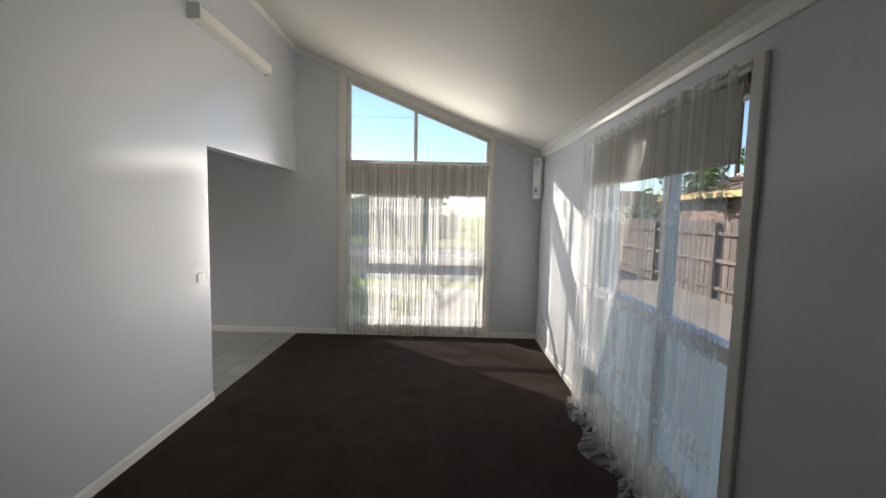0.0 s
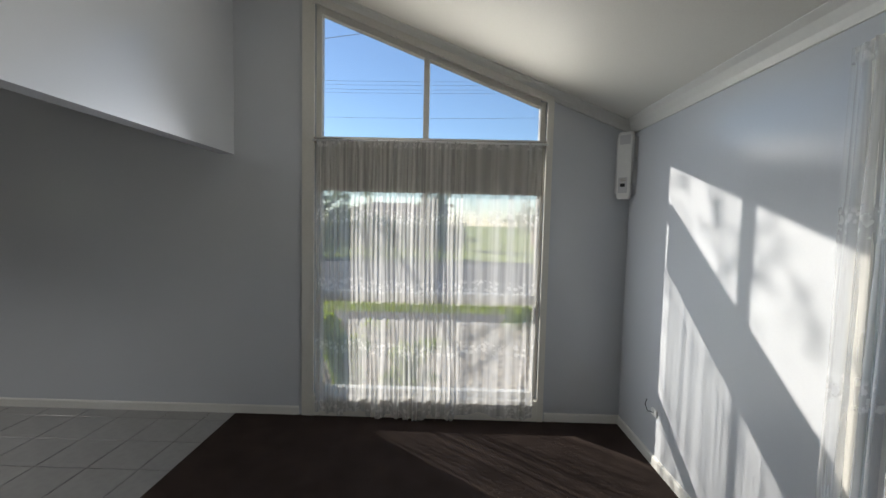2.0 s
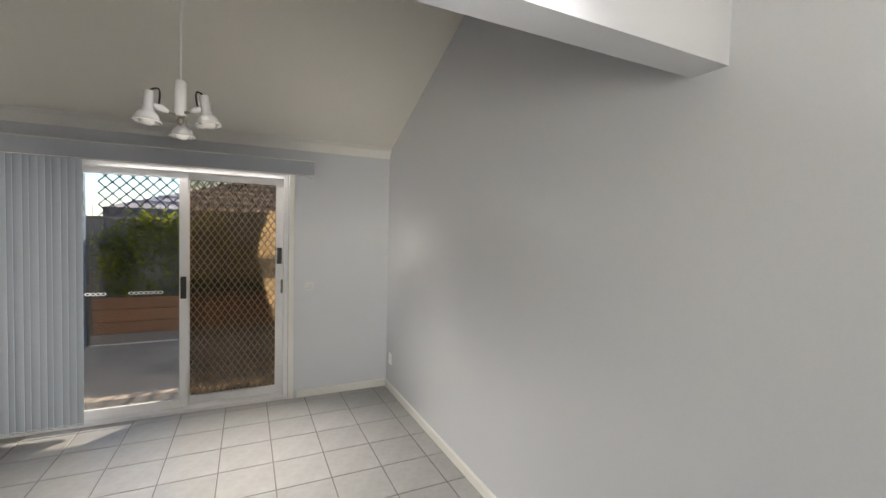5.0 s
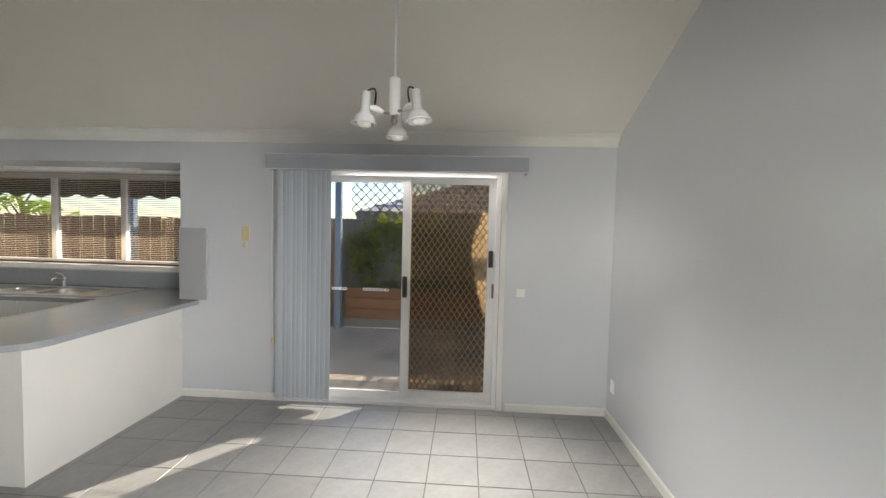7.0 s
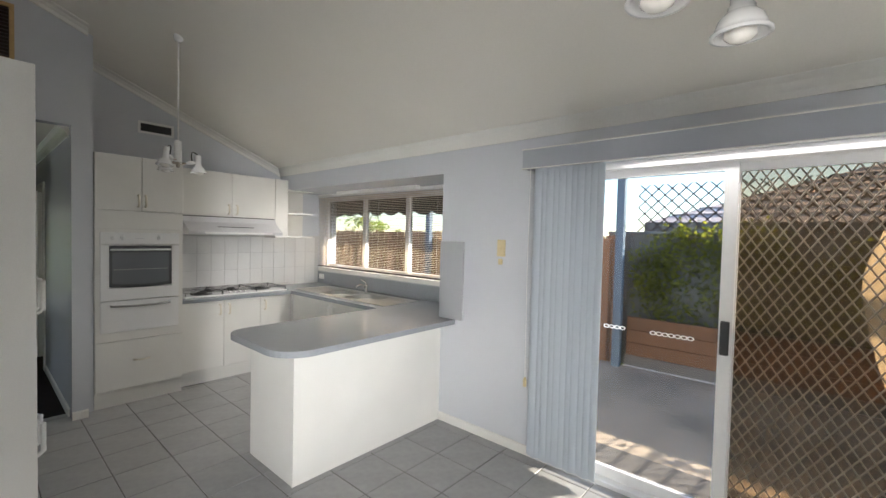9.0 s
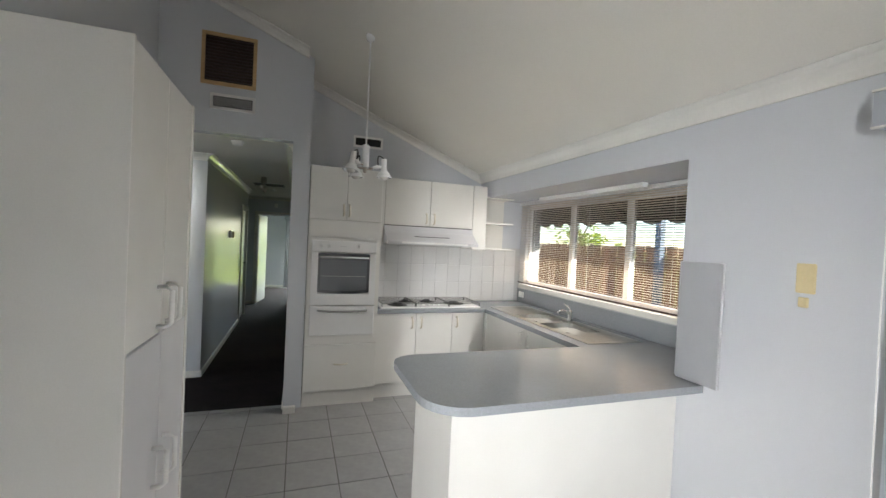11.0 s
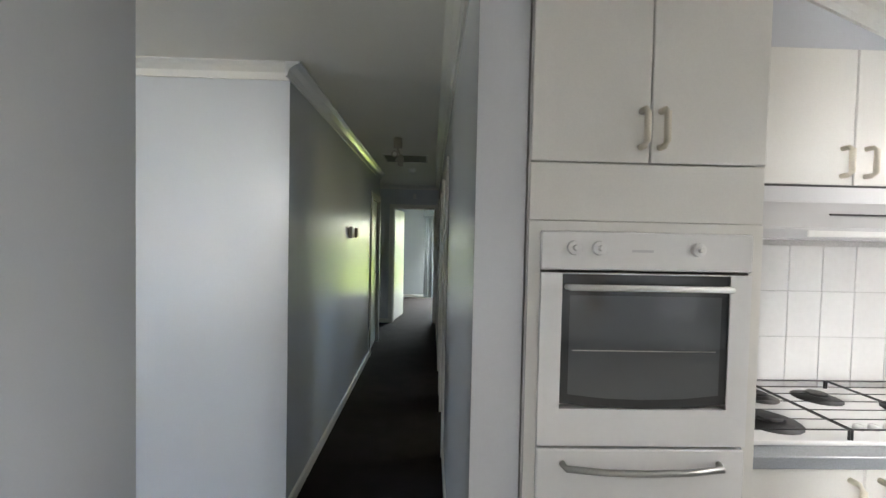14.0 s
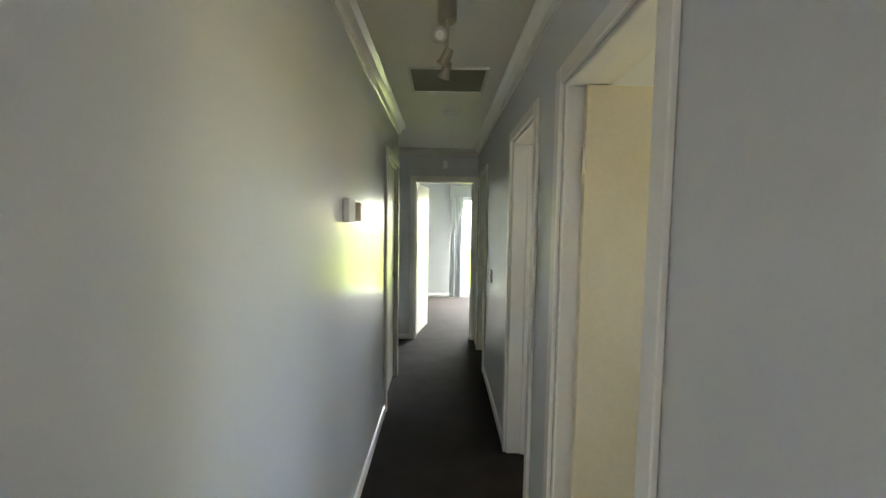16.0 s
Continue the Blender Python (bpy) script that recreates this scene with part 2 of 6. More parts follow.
OVEN_INNER = surface("oven_inner_glass", (0.085, 0.092, 0.098), 0.07, grain=2, vary=0.02, bump=0, patch_vary=0.03, coat=0.7)
LACE_ROWS = ((0.731, 0.030), (0.479, 0.028), (0.25, 0.028), (0.02, 0.03), (0.99, 0.02))
NET = net_cloth("sheer_net", (0.94, 0.93, 0.91), 0.34, 0.70, 52, LACE_ROWS, 3.0, 2.2)
LACE = net_cloth("lace_net", (0.92, 0.92, 0.93), 0.15, 0.42, 38, LACE_ROWS, 2.4, 2.2)
GLASS = glass_material("window_glass")
# Glass colour darkened to dim the overbright view outdoors, not a real tint.
DIMMED_GLASS = glass_material("view_dimming_glass", (1.0, 0.99, 0.97), clear=0.60)
FROST = frosted_material("obscure_glass", (0.90, 0.92, 0.90))
HATCH = surface("hatch_board", (0.20, 0.20, 0.17), 0.85, grain=90, vary=0.06, bump=0.05, spec=0.2)
LENS = surface("lamp_lens", (0.75, 0.73, 0.68), 0.12, grain=60, vary=0.05, bump=0.2)
CONCRETE = surface("concrete", (0.28, 0.245, 0.21), 0.9, grain=60, vary=0.1, bump=0.3, patch=0.8, patch_vary=0.12)
PATIO = surface("patio_concrete", (0.45, 0.36, 0.265), 0.85, grain=45, vary=0.08, bump=0.3, patch=1.1, patch_vary=0.35)
ASPHALT = surface("asphalt", (0.06, 0.06, 0.065), 0.9, grain=120, vary=0.25, bump=0.4, patch=0.4, patch_vary=0.15)
GRASS = surface("grass", (0.27, 0.33, 0.03), 0.9, grain=90, vary=0.45, bump=0.6, patch=0.7, patch_vary=0.25)
PEBBLE = surface("pebbles", (0.37, 0.30, 0.215), 0.85, grain=28, vary=0.22, bump=0.4, patch=1.2, patch_vary=0.2)
PALING = surface("weathered_paling", (0.17, 0.14, 0.12), 0.9, grain=30, vary=0.25, bump=0.4, stretch=(4, 4, 0.4), each=0.2)
RED_PALING = surface("timber_paling", (0.36, 0.17, 0.085), 0.8, grain=30, vary=0.2, bump=0.3, stretch=(4, 4, 0.4), each=0.15)
SLEEPER = surface("planter_board", (0.28, 0.135, 0.065), 0.8, grain=30, vary=0.2, bump=0.3, stretch=(4, 0.4, 4), each=0.12)
METAL_FENCE = surface("grey_metal_fence", (0.20, 0.205, 0.20), 0.5, grain=20, vary=0.08, bump=0.05)
POST_BLUE = surface("blue_grey_post", (0.16, 0.22, 0.28), 0.6, grain=30, vary=0.1, bump=0.1)
LATTICE = surface("lattice_timber", (0.46, 0.40, 0.36), 0.8, grain=30, vary=0.15, bump=0.2)
SCREEN = surface("screen_grille", (0.20, 0.165, 0.125), 0.45, grain=30, vary=0.1, bump=0.05)
MESH_SCREEN = insect_mesh("insect_mesh", (0.014, 0.010, 0.006), 0.58, (0.88, 0.76, 0.62))
LEAF = foliage("leaf", (0.20, 0.28, 0.03), 0.55, grain=12, vary=0.35, bump=0.1, patch=3, patch_vary=0.3)
IVY = foliage("ivy_leaf", (0.17, 0.19, 0.03), 0.5, grain=12, vary=0.4, bump=0.1, patch=3, patch_vary=0.3)
DARK_LEAF = foliage("tree_leaf", (0.05, 0.085, 0.02), 0.6, grain=3, vary=0.35, bump=0.1, patch=0.6, patch_vary=0.3)
BARK = surface("bark", (0.10, 0.075, 0.055), 0.9, grain=25, vary=0.3, bump=0.6, stretch=(2, 2, 0.4))
ROOF = surface("roof_tile", (0.24, 0.16, 0.13), 0.8, grain=10, vary=0.2, bump=0.2, each=0.15)
FASCIA = surface("yellow_fascia", (0.62, 0.46, 0.20), 0.6, grain=20, vary=0.06, bump=0.05)
BRICK_FAR = surface("far_brick", (0.30, 0.20, 0.16), 0.9, grain=30, vary=0.2, bump=0.2)
RENDER_WHITE = surface("white_render", (0.78, 0.74, 0.70), 0.9, grain=30, vary=0.05, bump=0.1)
PINK_ROOF = surface("pink_roof_tile", (0.64, 0.53, 0.48), 0.8, grain=10, vary=0.2, bump=0.2)
AWNING = surface("awning_canvas", (0.07, 0.055, 0.035), 0.9, grain=120, vary=0.15, bump=0.1)
WIRE = surface("wire", (0.26, 0.29, 0.33), 0.6, grain=30, vary=0.1, bump=0)
CAR_PAINT = surface("white_car_paint", (0.70, 0.72, 0.75), 0.2, grain=20, vary=0.02, bump=0, coat=0.6)
RUBBER = surface("rubber", (0.02, 0.02, 0.02), 0.8, grain=60, vary=0.1, bump=0.1)
MAT_STRIP = surface("window_hardware", (0.08, 0.075, 0.07), 0.4, grain=30, vary=0.1, bump=0.02)


# ---------- builders ----------
def origin_of(ob):
    while ob.parent:
        ob = ob.parent
    return ob.location


def mesh_object(name, bm, material, smooth=False):
    bmesh.ops.recalc_face_normals(bm, faces=bm.faces)
    me = bpy.data.meshes.new(name)
    bm.to_mesh(me)
    bm.free()
    if smooth:
        me.polygons.foreach_set("use_smooth", [True] * len(me.polygons))
    me.materials.append(material)
    return new(name, me)


def part(name, bm, material, parent, label="", smooth=False):
    """One mesh under a thing or part; its vertices are given in world metres."""
    o = origin_of(parent)
    bmesh.ops.translate(bm, verts=bm.verts, vec=-Vector(o))
    ob = mesh_object(name, bm, material, smooth)
    ob.parent = parent
    return tagged(ob, label)


def thing(name, place, label, category, group="", kind=""):
    ob = new(name)
    ob.empty_display_size = 0.1
    ob.location = place
    return tagged(ob, label, category, group, kind)


def single(name, bm, material, label, category, group="", kind="", smooth=False):
    return tagged(mesh_object(name, bm, material, smooth), label, category, group, kind)


def structure(name, bm, material, label, category="", smooth=False):
    return tagged(mesh_object(name, bm, material, smooth), label, category or name.split("_")[0], "", "structure")


def box(x0, x1, y0, y1, z0, z1, bevel=0.0, bm=None):
    bm = bm or bmesh.new()
    vs = [bm.verts.new((x, y, z)) for x in (min(x0, x1), max(x0, x1)) for y in (min(y0, y1), max(y0, y1)) for z in (min(z0, z1), max(z0, z1))]
    fs = [bm.faces.new([vs[i] for i in f]) for f in ((0, 1, 3, 2), (4, 6, 7, 5), (0, 4, 5, 1), (2, 3, 7, 6), (0, 2, 6, 4), (1, 5, 7, 3))]
    if bevel:
        es = list({e for f in fs for e in f.edges})
        bmesh.ops.bevel(bm, geom=es, offset=bevel, segments=1 if bevel < 0.006 else 2, affect="EDGES", profile=0.6)
    return bm


def prism(points, axis, a, b, bm=None, bevel=0.0):
    """A polygon of (u, v) extruded along an axis from a to b. u, v are the other two axes in order."""
    bm = bm or bmesh.new()

    def at(u, v, w):
        return {"x": (w, u, v), "y": (u, w, v), "z": (u, v, w)}[axis]
    lo = [bm.verts.new(at(u, v, a)) for u, v in points]
    hi = [bm.verts.new(at(u, v, b)) for u, v in points]
    n = len(points)
    fs = [bm.faces.new(lo), bm.faces.new(hi[::-1])]
    for i in range(n):
        fs.append(bm.faces.new((lo[i], hi[i], hi[(i + 1) % n], lo[(i + 1) % n])))
    if bevel:
        bmesh.ops.bevel(bm, geom=list({e for f in fs for e in f.edges}), offset=bevel, segments=2, affect="EDGES")
    return bm


def panel_with_holes(axis, w0, w1, u0, u1, v0, v1, holes, bm=None):
    """A slab w0..w1 thick along an axis, u0..u1 by v0..v1, with rectangular openings (u0, u1, v0, v1) going through it."""
    bm = bm or bmesh.new()
    us = sorted({u0, u1, *(min(max(h[i], u0), u1) for h in holes for i in (0, 1))})
    vs = sorted({v0, v1, *(min(max(h[i], v0), v1) for h in holes for i in (2, 3))})

    def solid(i, j):
        if not (0 <= i < len(us) - 1 and 0 <= j < len(vs) - 1):
            return False
        cu, cv = (us[i] + us[i + 1]) / 2, (vs[j] + vs[j + 1]) / 2
        return not any(h[0] < cu < h[1] and h[2] < cv < h[3] for h in holes)

    cache = {}

    def vert(i, j, w):
        key = (i, j, w)
        if key not in cache:
            u, v = us[i], vs[j]
            cache[key] = bm.verts.new({"x": (w, u, v), "y": (u, w, v), "z": (u, v, w)}[axis])
        return cache[key]
    for i in range(len(us) - 1):
        for j in range(len(vs) - 1):
            if not solid(i, j):
                continue
            for w in (w0, w1):
                bm.faces.new((vert(i, j, w), vert(i + 1, j, w), vert(i + 1, j + 1, w), vert(i, j + 1, w)))
            for di, dj, a, b in ((-1, 0, (i, j), (i, j + 1)), (1, 0, (i + 1, j), (i + 1, j + 1)), (0, -1, (i, j), (i + 1, j)), (0, 1, (i, j + 1), (i + 1, j + 1))):
                if not solid(i + di, j + dj):
                    bm.faces.new((vert(*a, w0), vert(*b, w0), vert(*b, w1), vert(*a, w1)))
    return bm


def cut_under(bm, point, normal):
    """Cuts away what lies on the normal's side of a plane and closes the cut."""
    geom = list(bm.verts) + list(bm.edges) + list(bm.faces)
    done = bmesh.ops.bisect_plane(bm, geom=geom, plane_co=point, plane_no=normal, clear_outer=True)
    edges = [e for e in done["geom_cut"] if isinstance(e, bmesh.types.BMEdge)]
    bmesh.ops.holes_fill(bm, edges=edges, sides=0)
    return bm


def tube(points, radius, sides=8, bm=None):
    """A round bar through the points."""
    bm = bm or bmesh.new()
    pts = [Vector(p) for p in points]
    rings = []
    for i, p in enumerate(pts):
        d = (pts[min(i + 1, len(pts) - 1)] - pts[max(i - 1, 0)]).normalized()
        side = d.cross(Vector((0, 0, 1)) if abs(d.z) < 0.9 else Vector((1, 0, 0))).normalized()
        up = side.cross(d)
        r = radius[i] if isinstance(radius, (list, tuple)) else radius
        rings.append([bm.verts.new(p + r * (math.cos(a) * side + math.sin(a) * up)) for a in (2 * math.pi * k / sides for k in range(sides))])
    for a, b in zip(rings, rings[1:]):
        for k in range(sides):
            bm.faces.new((a[k], a[(k + 1) % sides], b[(k + 1) % sides], b[k]))
    bm.faces.new(rings[0][::-1])
    bm.faces.new(rings[-1])
    return bm


def lathe(profile, place, way=(0, 0, 1), sides=20, bm=None):
    """Turns a profile of (radius, height) round an axis that starts at place."""
    bm = bm or bmesh.new()
    m = Matrix.Translation(place) @ Vector(way).normalized().to_track_quat("Z", "Y").to_matrix().to_4x4()
    rings = []
    for r, h in profile:
        if r < 1e-5:
            rings.append([bm.verts.new(m @ Vector((0, 0, h)))])
        else:
            rings.append([bm.verts.new(m @ Vector((r * math.cos(a), r * math.sin(a), h))) for a in (2 * math.pi * k / sides for k in range(sides))])
    for a, b in zip(rings, rings[1:]):
        for k in range(sides):
            q = [a[k % len(a)], a[(k + 1) % len(a)], b[(k + 1) % len(b)], b[k % len(b)]]
            q = list(dict.fromkeys(q))
            if len(q) > 2:
                bm.faces.new(q)
    return bm


def leaf_cloud(bm, centre, size, count, leaf, rng, flat=False):
    """Small folded leaves strewn in an ellipsoid."""
    for _ in range(count):
        while True:
            v = Vector((rng.uniform(-1, 1), rng.uniform(-1, 1), rng.uniform(-1, 1)))
            if v.length < 1:
                break
        p = Vector(centre) + Vector((v.x * size[0], v.y * size[1], v.z * size[2]))
        a = Vector((rng.gauss(0, 1), rng.gauss(0, 1), rng.gauss(0, 0.7))).normalized()
        b = a.cross(Vector((rng.gauss(0, 1), rng.gauss(0, 1), rng.gauss(0, 1)))).normalized()
        s = leaf * rng.uniform(0.6, 1.3)
        c = a.cross(b) * s * 0.15
        v0, v1, v2, v3 = (bm.verts.new(q) for q in (p - a * s, p + b * s * 0.45 + c, p + a * s, p - b * s * 0.45 + c))
        bm.faces.new((v0, v1, v2))
        bm.faces.new((v0, v2, v3))


def net_curtain(axis, plane, u0, u1, z0, z1, folds, depth, seed, hang=None, spread=None):
    """Gathered cloth: a sheet with uneven folds, tighter at the heading. spread: where along the rod a share of the cloth hangs, and how
    deep its folds are there. Returns a bmesh with a UV layer (v runs upwards)."""
    rng = random.Random(seed)
    bm = bmesh.new()
    layer = bm.loops.layers.uv.new("UVMap")
    waves = [(rng.uniform(0.6, 1.6) * folds, rng.uniform(0, 6.28), rng.uniform(0.4, 1.0)) for _ in range(5)]
    nu, nz = int(folds * 9), 26
    rows = []
    for j in range(nz + 1):
        s = j / nz
        row = []
        for i in range(nu + 1):
            f = i / nu
            w = sum(k * math.sin(2 * math.pi * q * (f + 0.012 * math.sin(5 * s + p)) + p) for q, p, k in waves) / 3
            w += 0.35 * (1 - s) * math.sin(2 * math.pi * folds * 0.3 * f + 3 * s + waves[0][1])
            off = depth * w * (0.35 + 0.65 * (1 - s)) if s < 0.97 else depth * 0.6 * w
            along, deep = spread(f) if spread else (f, 1.0)
            off *= deep
            u, zb = u0 + (u1 - u0) * along, z0 + (hang(f) if hang else 0)
            u += 0.35 * depth * deep * math.sin(2 * math.pi * folds * f * 1.3 + waves[1][1]) * (1 - s)
            z = zb + (z1 - zb) * s
            row.append((bm.verts.new((plane + off, u, z) if axis == "x" else (u, plane + off, z)), f, s))
        rows.append(row)
    for a, b in zip(rows, rows[1:]):
        for i in range(nu):
            quad = (a[i], a[i + 1], b[i + 1], b[i])
            f = bm.faces.new([q[0] for q in quad])
            for loop, q in zip(f.loops, quad):
                loop[layer].uv = (q[1], q[2])
    return bm


# ---------- the house's shell ----------
N, E, W, R0, R1 = 5.605, 1.36, -5.10, -1.90, -1.785
RIDGE_X, SLOPE, SLOPE_W, LOW_E, LOW_W = -1.845, 0.395, 0.415, 2.40, 2.405
HALL_E, HALL_W, HALL_CEIL = -2.055, -2.94, 2.43
S_FACE, S_KITCHEN, VENT_WALL = -1.605, -1.13, -0.41
BAY_X, BAY_TOP = -5.68, 2.146


def east_slope(x):
    return LOW_E + SLOPE * (E - x)


def west_slope(x):
    return LOW_W + SLOPE_W * (x - W)


def under_roof(bm):
    cut_under(bm, (E, 0, LOW_E + 0.1), Vector((SLOPE, 0, 1)))
    cut_under(bm, (W, 0, LOW_W + 0.1), Vector((-SLOPE_W, 0, 1)))
    return bm


NW_L, NW_R, NW_B = -1.14, 0.69, 0.17     # the tall window's opening
# four pieces leave the raked opening free
bm = bmesh.new()
left = under_roof(panel_with_holes("y", N, N + 0.2, W - 0.2, NW_L, -0.15, 4.2, []))
right = under_roof(panel_with_holes("y", N, N + 0.2, NW_R, E + 0.2, -0.15, 4.2, []))
low = box(NW_L, NW_R, N, N + 0.2, -0.15, NW_B)
top = prism([(NW_L, east_slope(NW_L) - 0.085), (NW_R, east_slope(NW_R) - 0.085), (NW_R, east_slope(NW_R) + 0.09), (NW_L, east_slope(NW_L) + 0.09)], "y", N, N + 0.2)
for piece in (left, right, low, top):
    me = bpy.data.meshes.new("wall_piece")
    piece.to_mesh(me)
    piece.free()
    bm.from_mesh(me)
    bpy.data.meshes.remove(me)
structure("wall_north", bm, WALL, "pale blue-grey painted wall with a tall raked window", "wall")

EW = (1.95, 3.67, 0.14, 2.19)
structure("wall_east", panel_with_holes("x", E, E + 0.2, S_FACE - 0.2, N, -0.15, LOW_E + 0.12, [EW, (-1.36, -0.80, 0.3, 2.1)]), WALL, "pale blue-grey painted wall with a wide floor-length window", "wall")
SD = (2.80, 4.64, 0.0, 2.11)
bm = panel_with_holes("x", W - 0.2, W, S_KITCHEN - 0.2, N, -0.15, LOW_W + 0.1, [SD, (S_KITCHEN - 0.2, 1.735, -0.15, BAY_TOP)])
structure("wall_west", bm, WALL, "pale blue-grey painted wall with sliding door and kitchen bay", "wall")
KW = (-0.99, 1.46, 1.13, 2.10)
bm = panel_with_holes("x", BAY_X - 0.2, BAY_X, S_KITCHEN - 0.2, 1.735 + 0.15, -0.15, 2.4, [KW])
structure("wall_bay", bm, WALL, "pale painted outer wall of the kitchen bay", "wall")
structure("wall_bay_end", box(BAY_X, W - 0.2, 1.735, 1.885, -0.15, 2.4), WALL, "pale painted end wall of the kitchen bay", "wall")
structure("ceiling_bay", box(BAY_X, W - 0.2, S_KITCHEN, 1.735, BAY_TOP, BAY_TOP + 0.1), WALL, "flat painted soffit over the kitchen bay", "ceiling")
structure("wall_ridge", panel_with_holes("x", R0, R1, -0.67, N, -0.0, west_slope(RIDGE_X) + 0.04, [(3.631, N + 0.01, -0.15, 2.112)]), WALL, "pale painted wall between lounge and dining room, with wide opening", "wall")
bm = panel_with_holes("y", S_KITCHEN - 0.15, S_KITCHEN, BAY_X, -3.10, -0.15, 4.2, [])
structure("wall_kitchen", under_roof(bm), WALL, "pale painted gable wall behind the kitchen cupboards", "wall")
bm = panel_with_holes("y", VENT_WALL - 0.11, VENT_WALL, -3.045, R0, 0.0, 4.2, [(HALL_W, R0 + 0.01, -0.1, HALL_CEIL + 0.006)])
structure("wall_vent", under_roof(bm), WALL, "tall pale painted wall over the hall opening", "wall")
structure("wall_vent_side", under_roof(panel_with_holes("x", -3.095, -3.045, S_KITCHEN - 0.15, VENT_WALL - 0.11, HALL_CEIL + 0.05, 4.2, [])), WALL, "pale painted return wall beside the kitchen gable", "wall")
DOOR_1, DOOR_2, DOOR_3 = (-2.95, -2.25, 0, 2.04), (-4.06, -3.38, 0, 2.04), (-6.28, -5.56, 0, 2.04)
bm = panel_with_holes("x", -3.095, HALL_W, -6.69, VENT_WALL - 0.11, 0.0, HALL_CEIL + 0.05, [DOOR_1, DOOR_2, DOOR_3])
structure("wall_hall_west", bm, WALL, "pale painted hall wall with three doorways", "wall")
LEFT_DOOR = (-5.40, -4.66, 0, 2.04)
bm = panel_with_holes("x", HALL_E, HALL_E + 0.11, -5.50, S_FACE - 0.11, 0.0, HALL_CEIL + 0.05, [LEFT_DOOR])
structure("wall_hall_east", bm, WALL, "pale satin-painted hall wall with a closed door", "wall")
structure("wall_south", box(HALL_E, E, S_FACE - 0.11, S_FACE, 0.0, HALL_CEIL + 0.05), WALL, "pale painted wall facing the entry", "wall")
structure("wall_bulkhead", under_roof(panel_with_holes("y", -0.67, -0.56, R1, E, HALL_CEIL, 4.2, [])), WALL, "painted bulkhead over the entry", "wall")
structure("wall_passage_north", box(HALL_E + 0.11, -0.6, -5.50, -5.39, 0, HALL_CEIL + 0.05), WALL, "painted wall of the side passage", "wall")
structure("wall_passage_end", box(-0.6, -0.5, -6.69, -5.39, 0, HALL_CEIL + 0.05), WALL, "painted end wall of the side passage", "wall")
END_DOOR = (-2.897, -2.14, 0, 2.04)
structure("wall_hall_end", panel_with_holes("y", -6.79, -6.69, -4.6, -0.5, 0.0, HALL_CEIL + 0.05, [END_DOOR]), WALL, "painted wall at the hall's end with an open doorway", "wall")
BED_S, BED_WIN = -9.78, (-4.40, -2.89, 0.06, 2.0)
structure("wall_bedroom_south", panel_with_holes("y", BED_S - 0.15, BED_S, -4.75, -0.5, -0.15, HALL_CEIL + 0.05, [BED_WIN]), WALL, "pale bedroom wall with a floor-length window", "wall")
structure("wall_bedroom_west", box(-4.75, -4.6, BED_S, -6.69, 0, HALL_CEIL + 0.05), WALL, "pale bedroom wall", "wall")
structure("wall_bedroom_east", box(-0.65, -0.5, BED_S, -6.79, 0, HALL_CEIL + 0.05), WALL, "pale bedroom wall", "wall")
SIDE_WIN = [(-3.1, -2.3, 1.1, 2.0), (-4.4, -3.6, 1.1, 2.0)]
structure("wall_rooms_west", panel_with_holes("x", -4.75, -4.6, -6.69, S_KITCHEN - 0.15, 0, HALL_CEIL + 0.05, SIDE_WIN), WALL, "pale painted outer wall of the side rooms", "wall")
structure("wall_rooms_between", box(-4.6, -3.095, -3.22, -3.12, 0, HALL_CEIL + 0.05), WALL, "painted wall between the side rooms", "wall")
structure("wall_rooms_between_south", box(-4.6, -3.095, -5.2, -5.1, 0, HALL_CEIL + 0.05), WALL, "painted wall between the side rooms", "wall")

# ceilings
bm = prism([(R1, east_slope(R1)), (E, LOW_E), (E, LOW_E + 0.08), (R1, east_slope(R1) + 0.08)], "y", -0.67, N)
structure("ceiling_lounge", bm, CEILING, "raked cream-white plasterboard ceiling of the lounge", "ceiling")
bm = prism([(W, LOW_W), (R0, west_slope(R0)), (R0, west_slope(R0) + 0.08), (W, LOW_W + 0.08)], "y", S_KITCHEN, N)
structure("ceiling_dining", bm, CEILING, "raked cream-white plasterboard ceiling of kitchen and dining room", "ceiling")
bm = box(-3.03, -0.5, -6.74, VENT_WALL - 0.06, HALL_CEIL + 0.008, HALL_CEIL + 0.08)
structure("ceiling_hall", bm, CEILING, "flat white hall ceiling", "ceiling")
structure("ceiling_entry", box(-0.5, E, S_FACE, -0.56, HALL_CEIL + 0.008, HALL_CEIL + 0.08), CEILING, "flat white entry ceiling", "ceiling")
structure("ceiling_rooms", box(-4.75, -3.0955, BED_S, S_KITCHEN - 0.15, HALL_CEIL + 0.008, HALL_CEIL + 0.08), CEILING, "flat white ceiling of the side rooms", "ceiling")
structure("ceiling_bedroom", box(-3.095, -0.5, BED_S, -6.74, HALL_CEIL + 0.008, HALL_CEIL + 0.08), CEILING, "flat white bedroom ceiling", "ceiling")
# roof over it all
bm = prism([(W - 0.75, LOW_W + 0.12 - 0.75 * SLOPE + 0.14), (RIDGE_X, west_slope(RIDGE_X) + 0.24), (E + 0.55, LOW_E + 0.12 - 0.55 * SLOPE + 0.14), (E + 0.55, LOW_E + 0.2 - 0.55 * SLOPE + 0.14), (RIDGE_X, west_slope(RIDGE_X) + 0.34), (W - 0.75, LOW_W + 0.2 - 0.75 * SLOPE + 0.14)], "y", BED_S - 0.3, N + 0.21)
structure("roof", bm, ROOF, "low pitched brown roof", "roof")

